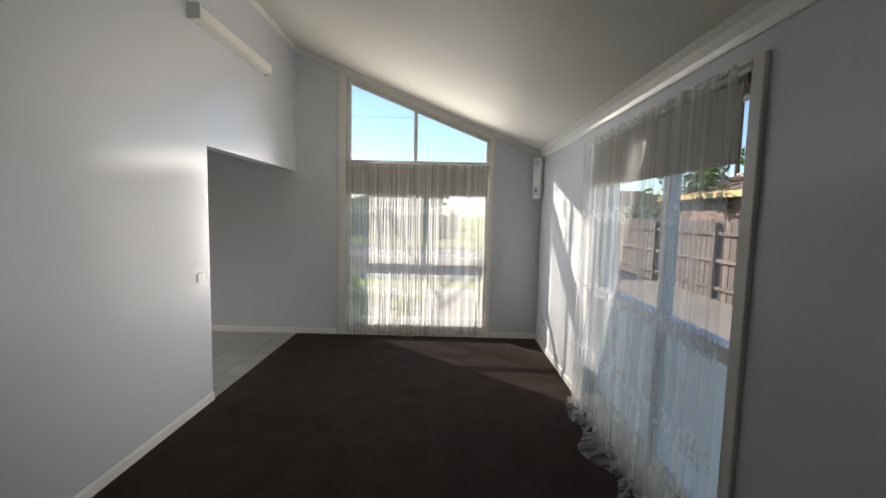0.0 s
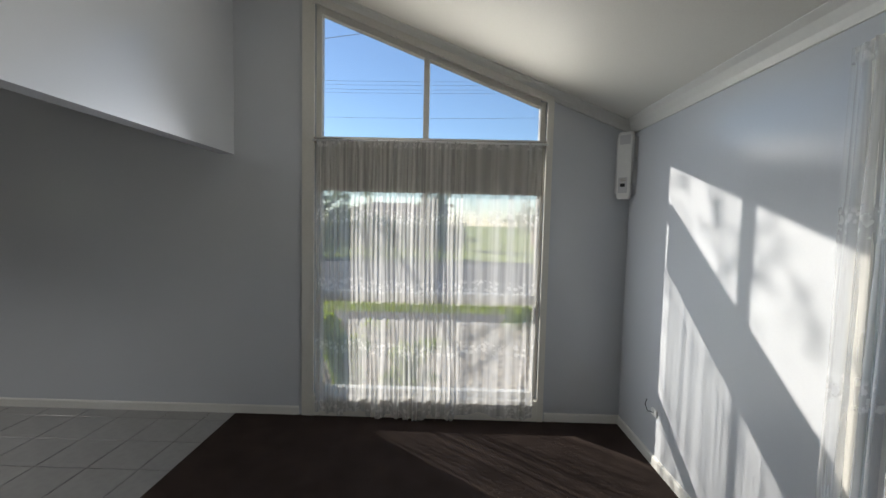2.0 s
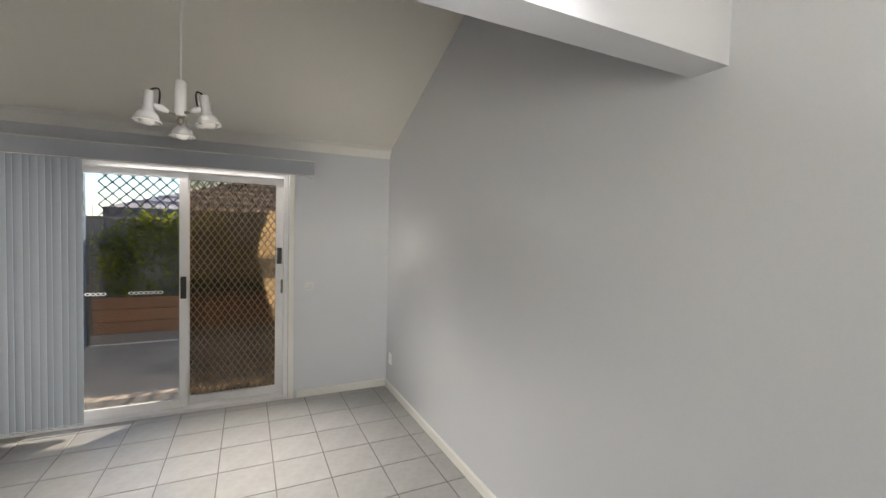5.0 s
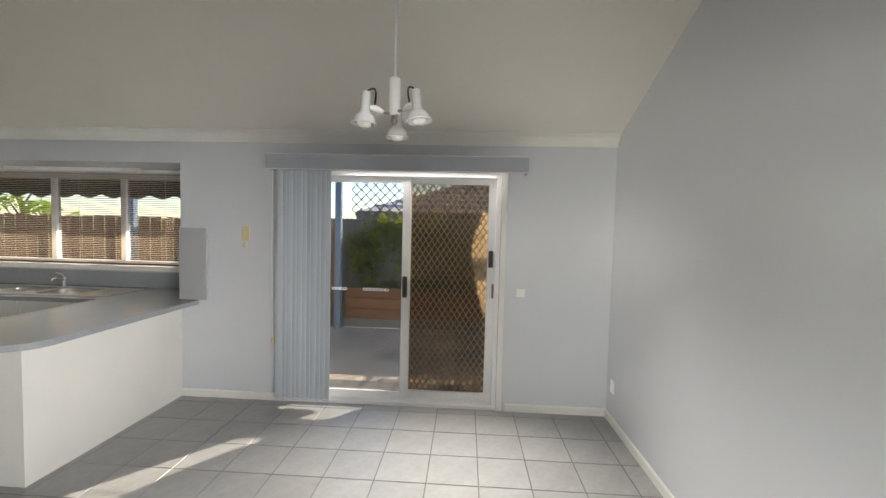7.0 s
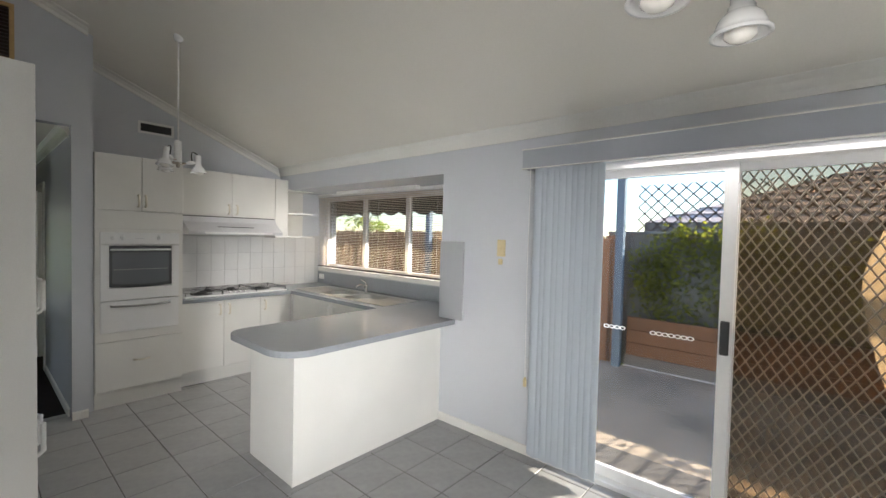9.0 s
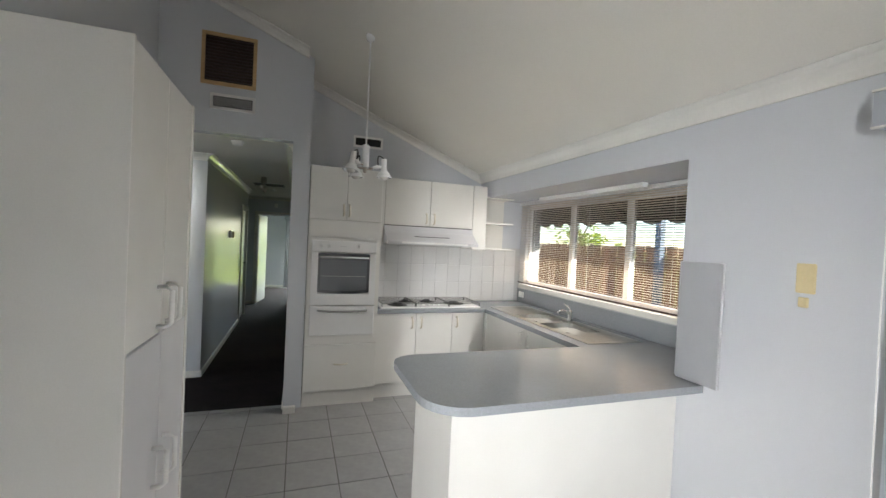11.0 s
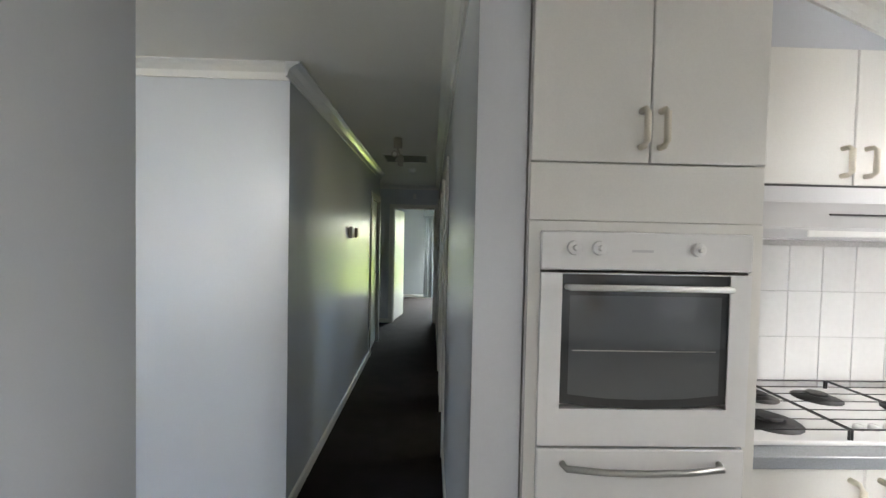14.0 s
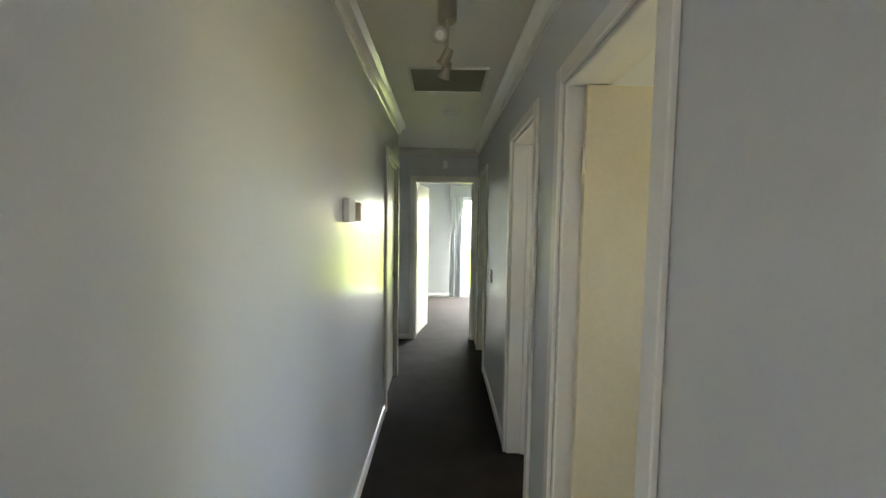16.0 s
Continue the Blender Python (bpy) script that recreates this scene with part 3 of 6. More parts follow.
# floors
structure("floor_lounge", box(R1, E, S_FACE, N, -0.15, 0.0), CARPET, "dark brown cut-pile carpet", "carpet")
structure("floor_hall", box(-4.6, R1, BED_S, -0.62, -0.15, 0.0), HALL_CARPET, "dark charcoal carpet of hall and bedroom", "carpet")
structure("floor_bedroom_side", box(R1, -0.5, BED_S, S_FACE - 0.11, -0.15, 0.0), HALL_CARPET, "dark charcoal carpet", "carpet")
floor_tiled = structure("floor_tiled", box(BAY_X, R1, -0.62, N, -0.15, -0.006), GROUT, "grey grouted bed of the tiled floor", "floor")
structure("floor_kitchen_back", box(BAY_X, R1 - 1.31, S_KITCHEN, -0.62, -0.15, -0.006), GROUT, "grout bed under the kitchen units", "floor")


# cornices and baseboards: short profiles run along walls
def cornice(name, a, b, side, label="white plaster cove cornice", drop=0.075, reach=0.075, material=None, rise=0.0):
    """Cove from a to b (its top corner on wall and ceiling), side: the way out of the wall."""
    bm = bmesh.new()
    a, b, s = Vector(a), Vector(b), Vector(side)
    prof = [(0, 0), (reach, rise * reach), (reach, rise * reach - 0.008), (reach * 0.62, rise * reach * 0.6 - 0.02), (reach * 0.3, -drop * 0.55), (0.012, -drop + 0.006), (0.012, -drop), (0, -drop)]
    rings = [[bm.verts.new(p + s * u + Vector((0, 0, v))) for u, v in prof] for p in (a, b)]
    n = len(prof)
    for i in range(n):
        bm.faces.new((rings[0][i], rings[0][(i + 1) % n], rings[1][(i + 1) % n], rings[1][i]))
    bm.faces.new(rings[0][::-1])
    bm.faces.new(rings[1])
    return structure(name, bm, material or TRIM, label, "cornice")


def raked_cornice(name, y, side, x0, z0, x1, z1):
    bm = bmesh.new()
    prof = [(0, 0), (0.075, 0), (0.075, -0.008), (0.045, -0.02), (0.02, -0.045), (0.012, -0.072), (0, -0.075)]
    rings = [[bm.verts.new((x, y + side * u, z + v)) for u, v in prof] for x, z in ((x0, z0), (x1, z1))]
    n = len(prof)
    for i in range(n):
        bm.faces.new((rings[0][i], rings[0][(i + 1) % n], rings[1][(i + 1) % n], rings[1][i]))
    bm.faces.new(rings[0][::-1])
    bm.faces.new(rings[1])
    return structure(name, bm, TRIM, "white cove cornice along the raked ceiling", "cornice")


cornice("cornice_east", (E, -0.56, LOW_E + 0.004), (E, N, LOW_E + 0.004), (-1, 0, 0.0), rise=0.395)
cornice("cornice_west", (W, S_KITCHEN, LOW_W + 0.004), (W, N, LOW_W + 0.004), (1, 0, 0), rise=0.415)
cornice("cornice_ridge_east", (R1, -0.56, east_slope(R1) - 0.0), (R1, N, east_slope(R1)), (1, 0, 0), drop=0.06, reach=0.05)
cornice("cornice_south", (HALL_E, S_FACE, HALL_CEIL + 0.008), (E, S_FACE, HALL_CEIL + 0.008), (0, 1, 0))
cornice("cornice_hall_east", (HALL_E, -5.5, HALL_CEIL + 0.008), (HALL_E, S_FACE + 0.075, HALL_CEIL + 0.008), (-1, 0, 0), material=ENAMEL)
cornice("cornice_hall_west", (HALL_W, -6.69, HALL_CEIL + 0.008), (HALL_W, VENT_WALL - 0.11, HALL_CEIL + 0.008), (1, 0, 0))
cornice("cornice_hall_end", (-0.6, -6.69, HALL_CEIL + 0.008), (HALL_W, -6.69, HALL_CEIL + 0.008), (0, 1, 0))
cornice("cornice_bedroom", (-4.6, BED_S, HALL_CEIL + 0.008), (-0.65, BED_S, HALL_CEIL + 0.008), (0, 1, 0))
raked_cornice("cornice_north_lounge", N, -1, R1, east_slope(R1), E, LOW_E)
raked_cornice("cornice_kitchen", S_KITCHEN, 1, W, LOW_W, -3.097, west_slope(-3.097))
raked_cornice("cornice_vent_wall", VENT_WALL, 1, -3.045, west_slope(-3.045), R0, west_slope(R0))


def baseboard(name, a, b, side, height=0.07):
    bm = bmesh.new()
    a, b, s = Vector(a), Vector(b), Vector(side)
    prof = [(0, 0), (0.013, 0), (0.013, height - 0.012), (0.008, height - 0.003), (0.002, height), (0, height)]
    rings = [[bm.verts.new(p + s * u + Vector((0, 0, v))) for u, v in prof] for p in (a, b)]
    n = len(prof)
    for i in range(n):
        bm.faces.new((rings[0][i], rings[0][(i + 1) % n], rings[1][(i + 1) % n], rings[1][i]))
    bm.faces.new(rings[0][::-1])
    bm.faces.new(rings[1])
    return structure(name, bm, TRIM, "white painted baseboard", "baseboard")


for name, a, b, s in (
        ("baseboard_north_dining", (W, N, 0), (-1.262, N, 0), (0, -1, 0)),
        ("baseboard_north_lounge", (0.752, N, 0), (E, N, 0), (0, -1, 0)),
        ("baseboard_east_north", (E, 3.74, 0), (E, N, 0), (-1, 0, 0)),
        ("baseboard_east_south", (E, S_FACE, 0), (E, 1.88, 0), (-1, 0, 0)),
        ("baseboard_ridge_east", (R1, -0.67, 0), (R1, 3.631, 0), (1, 0, 0)),
        ("baseboard_ridge_end", (R0, 3.631, 0), (R1, 3.631, 0), (0, 1, 0)),
        ("baseboard_ridge_west", (R0, 2.07, 0), (R0, 3.631, 0), (-1, 0, 0)),
        ("baseboard_ridge_west_south", (R0, -0.67, 0), (R0, 1.32, 0), (-1, 0, 0)),
        ("baseboard_ridge_south", (R0, -0.67, 0), (R1, -0.67, 0), (0, -1, 0)),
        ("baseboard_west_north", (W, 4.72, 0), (W, N, 0), (1, 0, 0)),
        ("baseboard_west_south", (W, 1.75, 0), (W, 2.85, 0), (1, 0, 0)),
        ("baseboard_nib", (-3.045, VENT_WALL, 0), (HALL_W, VENT_WALL, 0), (0, 1, 0)),
        ("baseboard_south", (HALL_E, S_FACE, 0), (E, S_FACE, 0), (0, 1, 0)),
        ("baseboard_hall_east", (HALL_E, -4.60, 0), (HALL_E, S_FACE, 0), (-1, 0, 0)),
        ("baseboard_hall_west", (HALL_W, -2.19, 0), (HALL_W, VENT_WALL - 0.11, 0), (1, 0, 0)),
        ("baseboard_hall_west_middle", (HALL_W, -5.50, 0), (HALL_W, -4.12, 0), (1, 0, 0)),
        ("baseboard_hall_west_end", (HALL_W, -6.69, 0), (HALL_W, -6.34, 0), (1, 0, 0)),
        ("baseboard_hall_end", (-0.6, -6.69, 0), (-2.08, -6.69, 0), (0, 1, 0)),
        ("baseboard_bedroom", (-2.85, BED_S, 0), (-0.65, BED_S, 0), (0, 1, 0))):
    baseboard(name, a, b, s)


# ---------- doors of the hall ----------
def architrave(name, axis, face, out, u0, u1, z1, depth, label="cream painted door frame", width=0.06):
    """Door lining and architraves round an opening u0..u1 by z1 in a wall whose hall face is at face; out is +1 or -1."""
    frame_thing = thing(name, (face, u0, 0) if axis == "x" else (u0, face, 0), label, "door frame", "", "structure")

    def b(wa, wb, ua, ub, za, zb):
        return box(wa, wb, ua, ub, za, zb, 0.004) if axis == "x" else box(ua, ub, wa, wb, za, zb, 0.004)
    for ua, ub, za, zb in ((u0 - width, u0 + 0.004, 0, z1 + width), (u1 - 0.004, u1 + width, 0, z1 + width), (u0 + 0.004, u1 - 0.004, z1 - 0.004, z1 + width)):
        part("architrave", b(face, face + out * 0.018, ua, ub, za, zb), TRIM, frame_thing)
    inner = face - out * depth
    for ua, ub, za, zb in ((u0, u0 + 0.02, 0, z1), (u1 - 0.02, u1, 0, z1), (u0 + 0.02, u1 - 0.02, z1 - 0.02, z1)):
        part("lining", b(face - out * 0.002, inner, ua, ub, za, zb), TRIM, frame_thing)
    mid = face - out * depth * 0.6
    for ua, ub, za, zb in ((u0 + 0.02, u0 + 0.032, 0, z1 - 0.02), (u1 - 0.032, u1 - 0.02, 0, z1 - 0.02)):
        part("stop", b(mid, mid - out * 0.03, ua, ub, za, zb), TRIM, frame_thing)
    return frame_thing


architrave("door_frame_1", "x", HALL_W, 1, DOOR_1[0], DOOR_1[1], 2.04, 0.155)
architrave("door_frame_2", "x", HALL_W, 1, DOOR_2[0], DOOR_2[1], 2.04, 0.155)
architrave("door_frame_3", "x", HALL_W, 1, DOOR_3[0], DOOR_3[1], 2.04, 0.155)
architrave("door_frame_4", "x", HALL_E, -1, LEFT_DOOR[0], LEFT_DOOR[1], 2.04, 0.11)
architrave("door_frame_5", "y", -6.69, 1, END_DOOR[0], END_DOOR[1], 2.04, 0.1)


def lever_handle(door, x, y, z, way, along):
    """Round rose and lever; way: out of the leaf, along: the lever's direction."""
    way, along = Vector(way), Vector(along)
    p = Vector((x, y, z))
    bm = lathe([(0, 0), (0.026, 0), (0.026, 0.006), (0.012, 0.01), (0.009, 0.045), (0, 0.045)], p, way, 14)
    tube([p + way * 0.042, p + way * 0.048 + along * 0.03, p + way * 0.046 + along * 0.11], [0.009, 0.008, 0.007], 8, bm)
    part("door_handle", bm, CHROME, door, "chrome lever handle", True)


door = thing("door_1", (-3.02, LEFT_DOOR[0], 0), "closed white flush door in the hall", "door", "", "structure")
door.location = (HALL_E + 0.03, LEFT_DOOR[0], 0)
part("leaf", box(HALL_E + 0.022, HALL_E + 0.058, LEFT_DOOR[0] + 0.023, LEFT_DOOR[1] - 0.023, 0.012, 2.017, 0.003), DOOR_PAINT, door)
lever_handle(door, HALL_E + 0.022, LEFT_DOOR[0] + 0.09, 1.02, (-1, 0, 0), (0, 1, 0))

door = thing("door_2", (HALL_W - 0.13, DOOR_1[0] + 0.03, 0), "open flush door turned into the side room, warm light painted in its cream", "door", "", "structure")
part("leaf", box(-3.685, -3.005, DOOR_1[0] + 0.022, DOOR_1[0] + 0.058, 0.012, 2.017, 0.003), WARM_LIT_DOOR, door)
lever_handle(door, -3.62, DOOR_1[0] + 0.058, 1.02, (0, 1, 0), (1, 0, 0))
for z in (0.25, 1.75):
    part("hinge", tube([(-2.998, DOOR_1[0] + 0.06, z - 0.045), (-2.998, DOOR_1[0] + 0.06, z + 0.045)], 0.007), NICKEL, door, "steel hinge")

door = thing("door_3", (HALL_W - 0.13, DOOR_2[0] + 0.03, 0), "open flush door turned into the next side room, warm light painted in its cream", "door", "", "structure")
part("leaf", box(-3.745, -3.085, DOOR_2[0] + 0.022, DOOR_2[0] + 0.058, 0.012, 2.017, 0.003), WARM_LIT_DOOR, door)
lever_handle(door, -3.68, DOOR_2[0] + 0.058, 1.02, (0, 1, 0), (1, 0, 0))

door = thing("door_4", (-2.165, -6.79, 0), "white flush bedroom door standing open inwards", "door", "", "structure")
bm = box(0, -0.72, -0.036, 0, 0.012, 2.017, 0.003)
bmesh.ops.transform(bm, matrix=Matrix.Translation((-2.165, -6.795, 0)) @ Matrix.Rotation(radians(80), 4, "Z"), verts=bm.verts)
part("leaf", bm, DOOR_PAINT, door)
h = Matrix.Translation((-2.165, -6.795, 0)) @ Matrix.Rotation(radians(80), 4, "Z")
hp = h @ Vector((-0.66, -0.036, 1.02))
lever_handle(door, hp.x, hp.y, hp.z, h.to_3x3() @ Vector((0, -1, 0)), h.to_3x3() @ Vector((1, 0, 0)))

door = thing("door_5", (HALL_W - 0.1, DOOR_3[0], 0), "closed white flush door at the hall's end", "door", "", "structure")
part("leaf", box(HALL_W - 0.115, HALL_W - 0.08, DOOR_3[0] + 0.023, DOOR_3[1] - 0.023, 0.012, 2.017, 0.003), DOOR_PAINT, door)
lever_handle(door, HALL_W - 0.08, DOOR_3[0] + 0.09, 1.02, (1, 0, 0), (0, 1, 0))


# ---------- windows ----------
def pane(name, bm, parent, material=None, label=""):
    ob = part(name, bm, material or GLASS, parent, label)
    ob.visible_shadow = False
    return ob


tall = thing("window_1", (-0.23, N, 0), "tall raked window with cream frame, mullion and mid rail", "window", "", "structure")
FY0, FY1 = N + 0.035, N + 0.105
e = east_slope
part("window_frame", box(NW_L, NW_L + 0.045, FY0, FY1, NW_B, e(NW_L) - 0.09, 0.004), FRAME, tall)
part("window_frame", box(NW_R - 0.045, NW_R, FY0, FY1, NW_B, e(NW_R) - 0.09, 0.004), FRAME, tall)
part("window_frame", box(NW_L + 0.045, NW_R - 0.045, FY0, FY1, NW_B, NW_B + 0.05, 0.004), FRAME, tall)
part("window_head", prism([(NW_L + 0.045, e(NW_L + 0.045) - 0.145), (NW_R - 0.045, e(NW_R - 0.045) - 0.145), (NW_R - 0.045, e(NW_R - 0.045) - 0.085), (NW_L + 0.045, e(NW_L + 0.045) - 0.085)], "y", FY0, FY1), FRAME, tall)
part("transom", box(NW_L + 0.045, NW_R - 0.045, FY0, FY1, 2.21, 2.275, 0.004), FRAME, tall)
part("mid_rail", box(NW_L + 0.045, NW_R - 0.045, FY0, FY1, 0.95, 1.03, 0.004), FRAME, tall)
part("mullion", box(-0.285, -0.24, FY0, FY1, 2.275, e(-0.26) - 0.14, 0.004), FRAME, tall)
part("mullion", box(-0.275, -0.25, FY0 + 0.01, FY1 - 0.01, 1.03, 2.21, 0.004), FRAME, tall)
GY = N + 0.07
pane("pane", prism([(NW_L + 0.045, 2.275), (-0.285, 2.275), (-0.285, e(-0.285) - 0.14), (NW_L + 0.045, e(NW_L + 0.045) - 0.14)], "y", GY, GY + 0.005), tall)
pane("pane", prism([(-0.24, 2.275), (NW_R - 0.045, 2.275), (NW_R - 0.045, e(NW_R - 0.045) - 0.14), (-0.24, e(-0.24) - 0.14)], "y", GY, GY + 0.005), tall)
pane("pane", box(NW_L + 0.045, -0.275, GY, GY + 0.005, 1.03, 2.21), tall)
pane("pane", box(-0.25, NW_R - 0.045, GY, GY + 0.005, 1.03, 2.21), tall)
pane("pane", box(NW_L + 0.045, NW_R - 0.045, GY, GY + 0.005, NW_B + 0.05, 0.95), tall)
# reveal lining and flat architrave
for a, b_ in ((NW_L - 0.095, NW_L), (NW_R, NW_R + 0.05)):
    part("architrave", prism([(a, 0.0), (b_, 0.0), (b_, e(b_) - 0.03), (a, e(a) - 0.03)], "y", N - 0.02, N + 0.001), FRAME, tall)
part("architrave", prism([(NW_L, e(NW_L) - 0.105), (NW_R, e(NW_R) - 0.105), (NW_R, e(NW_R) - 0.03), (NW_L, e(NW_L) - 0.03)], "y", N - 0.02, N + 0.001), FRAME, tall)
part("window_sill", box(NW_L, NW_R, N - 0.03, N + 0.035, 0.13, NW_B + 0.004, 0.004), FRAME, tall)
part("apron", box(NW_L, NW_R, N - 0.018, N + 0.0, 0.0, 0.13, 0.003), FRAME, tall)
for z in (0.78, 1.33):
    part("window_latch", box(NW_L + 0.047, NW_L + 0.062, FY0 - 0.014, FY0, z - 0.06, z + 0.06, 0.003), MAT_STRIP, tall, "dark window catch")

side = thing("window_2", (E, 2.82, 0), "floor-length cream window with clear top panes and obscure lower panes", "window", "", "structure")
FX0, FX1 = E + 0.06, E + 0.13
y0, y1, z0, z1 = EW
ym = 2.68
for a, b_, c, d in ((y0, y0 + 0.045, z0, z1), (y1 - 0.045, y1, z0, z1), (y0 + 0.045, y1 - 0.045, z0, z0 + 0.05), (y0 + 0.045, y1 - 0.045, z1 - 0.05, z1)):
    part("window_frame", box(FX0, FX1, a, b_, c, d, 0.004), ALU, side)
part("mid_rail", box(FX0 - 0.02, FX1, y0 + 0.045, y1 - 0.045, 0.97, 1.05, 0.005), ALU, side)
part("mullion", box(FX0, FX1, ym - 0.03, ym + 0.03, 1.05, z1 - 0.05, 0.004), ALU, side)
part("mullion", box(FX0, FX1, ym - 0.03, ym + 0.03, z0 + 0.05, 0.97, 0.004), ALU, side)
for a, b_ in ((y0 + 0.045, ym - 0.03), (ym + 0.03, y1 - 0.045)):
    pane("pane", box(E + 0.095, E + 0.10, a, b_, 1.05, z1 - 0.05), side)
    pane("obscure_pane", box(E + 0.095, E + 0.10, a, b_, z0 + 0.05, 0.97), side, FROST, "milky obscure glass")
for a, b_, c, d in ((y0 - 0.07, y0, 0, z1 + 0.06), (y1, y1 + 0.07, 0, z1 + 0.06), (y0, y1, z1, z1 + 0.06)):
    part("architrave", box(E - 0.022, E + 0.001, a, b_, c, d, 0.004), FRAME, side)
part("window_sill", box(E - 0.022, E + 0.06, y0, y1, 0.0, z0 + 0.004, 0.004), FRAME, side)
part("winder", box(E + 0.0, E + 0.04, 3.38, 3.48, 0.985, 1.02, 0.006), PLASTIC, side, "white window winder")

# Unseen window added so that daylight reaches the entry.
added_entry_window = thing("unseen_window_7", (E, -1.08, 0.3), "narrow unseen sidelight window added to light the entry", "window", "", "structure")
part("window_frame", panel_with_holes("x", E + 0.06, E + 0.12, -1.36, -0.80, 0.3, 2.1, [(-1.31, -0.85, 0.35, 2.05)]), ALU, added_entry_window)
pane("pane", box(E + 0.088, E + 0.093, -1.31, -0.85, 0.35, 2.05), added_entry_window)

kitchen_window = thing("window_3", (BAY_X, 0.24, 1.13), "white three-part kitchen window with sill", "window", "", "structure")
y0, y1, z0, z1 = KW
for a, b_, c, d in ((y0, y0 + 0.05, z0, z1), (y1 - 0.05, y1, z0, z1), (y0 + 0.05, y1 - 0.05, z0, z0 + 0.05), (y0 + 0.05, y1 - 0.05, z1 - 0.05, z1)):
    part("window_frame", box(BAY_X - 0.09, BAY_X - 0.03, a, b_, c, d, 0.004), ALU, kitchen_window)
for a in (-0.13, 0.66):
    part("mullion", box(BAY_X - 0.09, BAY_X - 0.03, a - 0.03, a + 0.03, z0 + 0.05, z1 - 0.05, 0.004), ALU, kitchen_window)
for a, b_ in ((y0 + 0.05, -0.16), (-0.10, 0.63), (0.69, y1 - 0.05)):
    pane("pane", box(BAY_X - 0.062, BAY_X - 0.057, a, b_, z0 + 0.05, z1 - 0.05), kitchen_window, DIMMED_GLASS)
part("window_sill", box(BAY_X - 0.03, BAY_X + 0.05, y0 - 0.06, y1 + 0.06, z0 - 0.05, z0 + 0.004, 0.006), TRIM, kitchen_window)

# Both side room windows are unseen, added to let light in.
for (a, b_, c, d), n_ in zip(SIDE_WIN, ("window_4", "window_5")):
    w_ = thing(n_, (-4.7, a, c), "small unseen window added to light the side room", "window", "", "structure")
    part("window_frame", panel_with_holes("x", -4.70, -4.65, a, b_, c, d, [(a + 0.05, b_ - 0.05, c + 0.05, d - 0.05)]), ALU, w_)
    pane("pane", box(-4.68, -4.675, a + 0.05, b_ - 0.05, c + 0.05, d - 0.05), w_)

bed_window = thing("window_6", (-3.6, BED_S, 0), "floor-length bedroom window with white frame", "window", "", "structure")
a, b_, c, d = BED_WIN
part("window_frame", panel_with_holes("y", BED_S - 0.1, BED_S - 0.04, a, b_, c, d, [(a + 0.05, -3.66, c + 0.05, 0.98), (a + 0.05, -3.66, 1.04, d - 0.05), (-3.6, b_ - 0.05, c + 0.05, 0.98), (-3.6, b_ - 0.05, 1.04, d - 0.05)]), ALU, bed_window)
pane("pane", box(a + 0.05, b_ - 0.05, BED_S - 0.073, BED_S - 0.068, c + 0.05, d - 0.05), bed_window)

# sliding door of the dining room
slide = thing("sliding_door", (W - 0.1, 3.8, 0), "white aluminium glazed sliding door beside a closed screen door", "sliding door", "", "structure")
y0, y1, z0, z1 = SD
for a, b_, c, d in ((y0, y0 + 0.04, z0, z1), (y1 - 0.04, y1, z0, z1), (y0 + 0.04, y1 - 0.04, z1 - 0.05, z1)):
    part("door_frame", box(W - 0.16, W - 0.02, a, b_, c, d, 0.004), ALU, slide)
part("track", box(W - 0.18, W + 0.0, y0, y1, -0.02, 0.03, 0.004), ALU, slide)
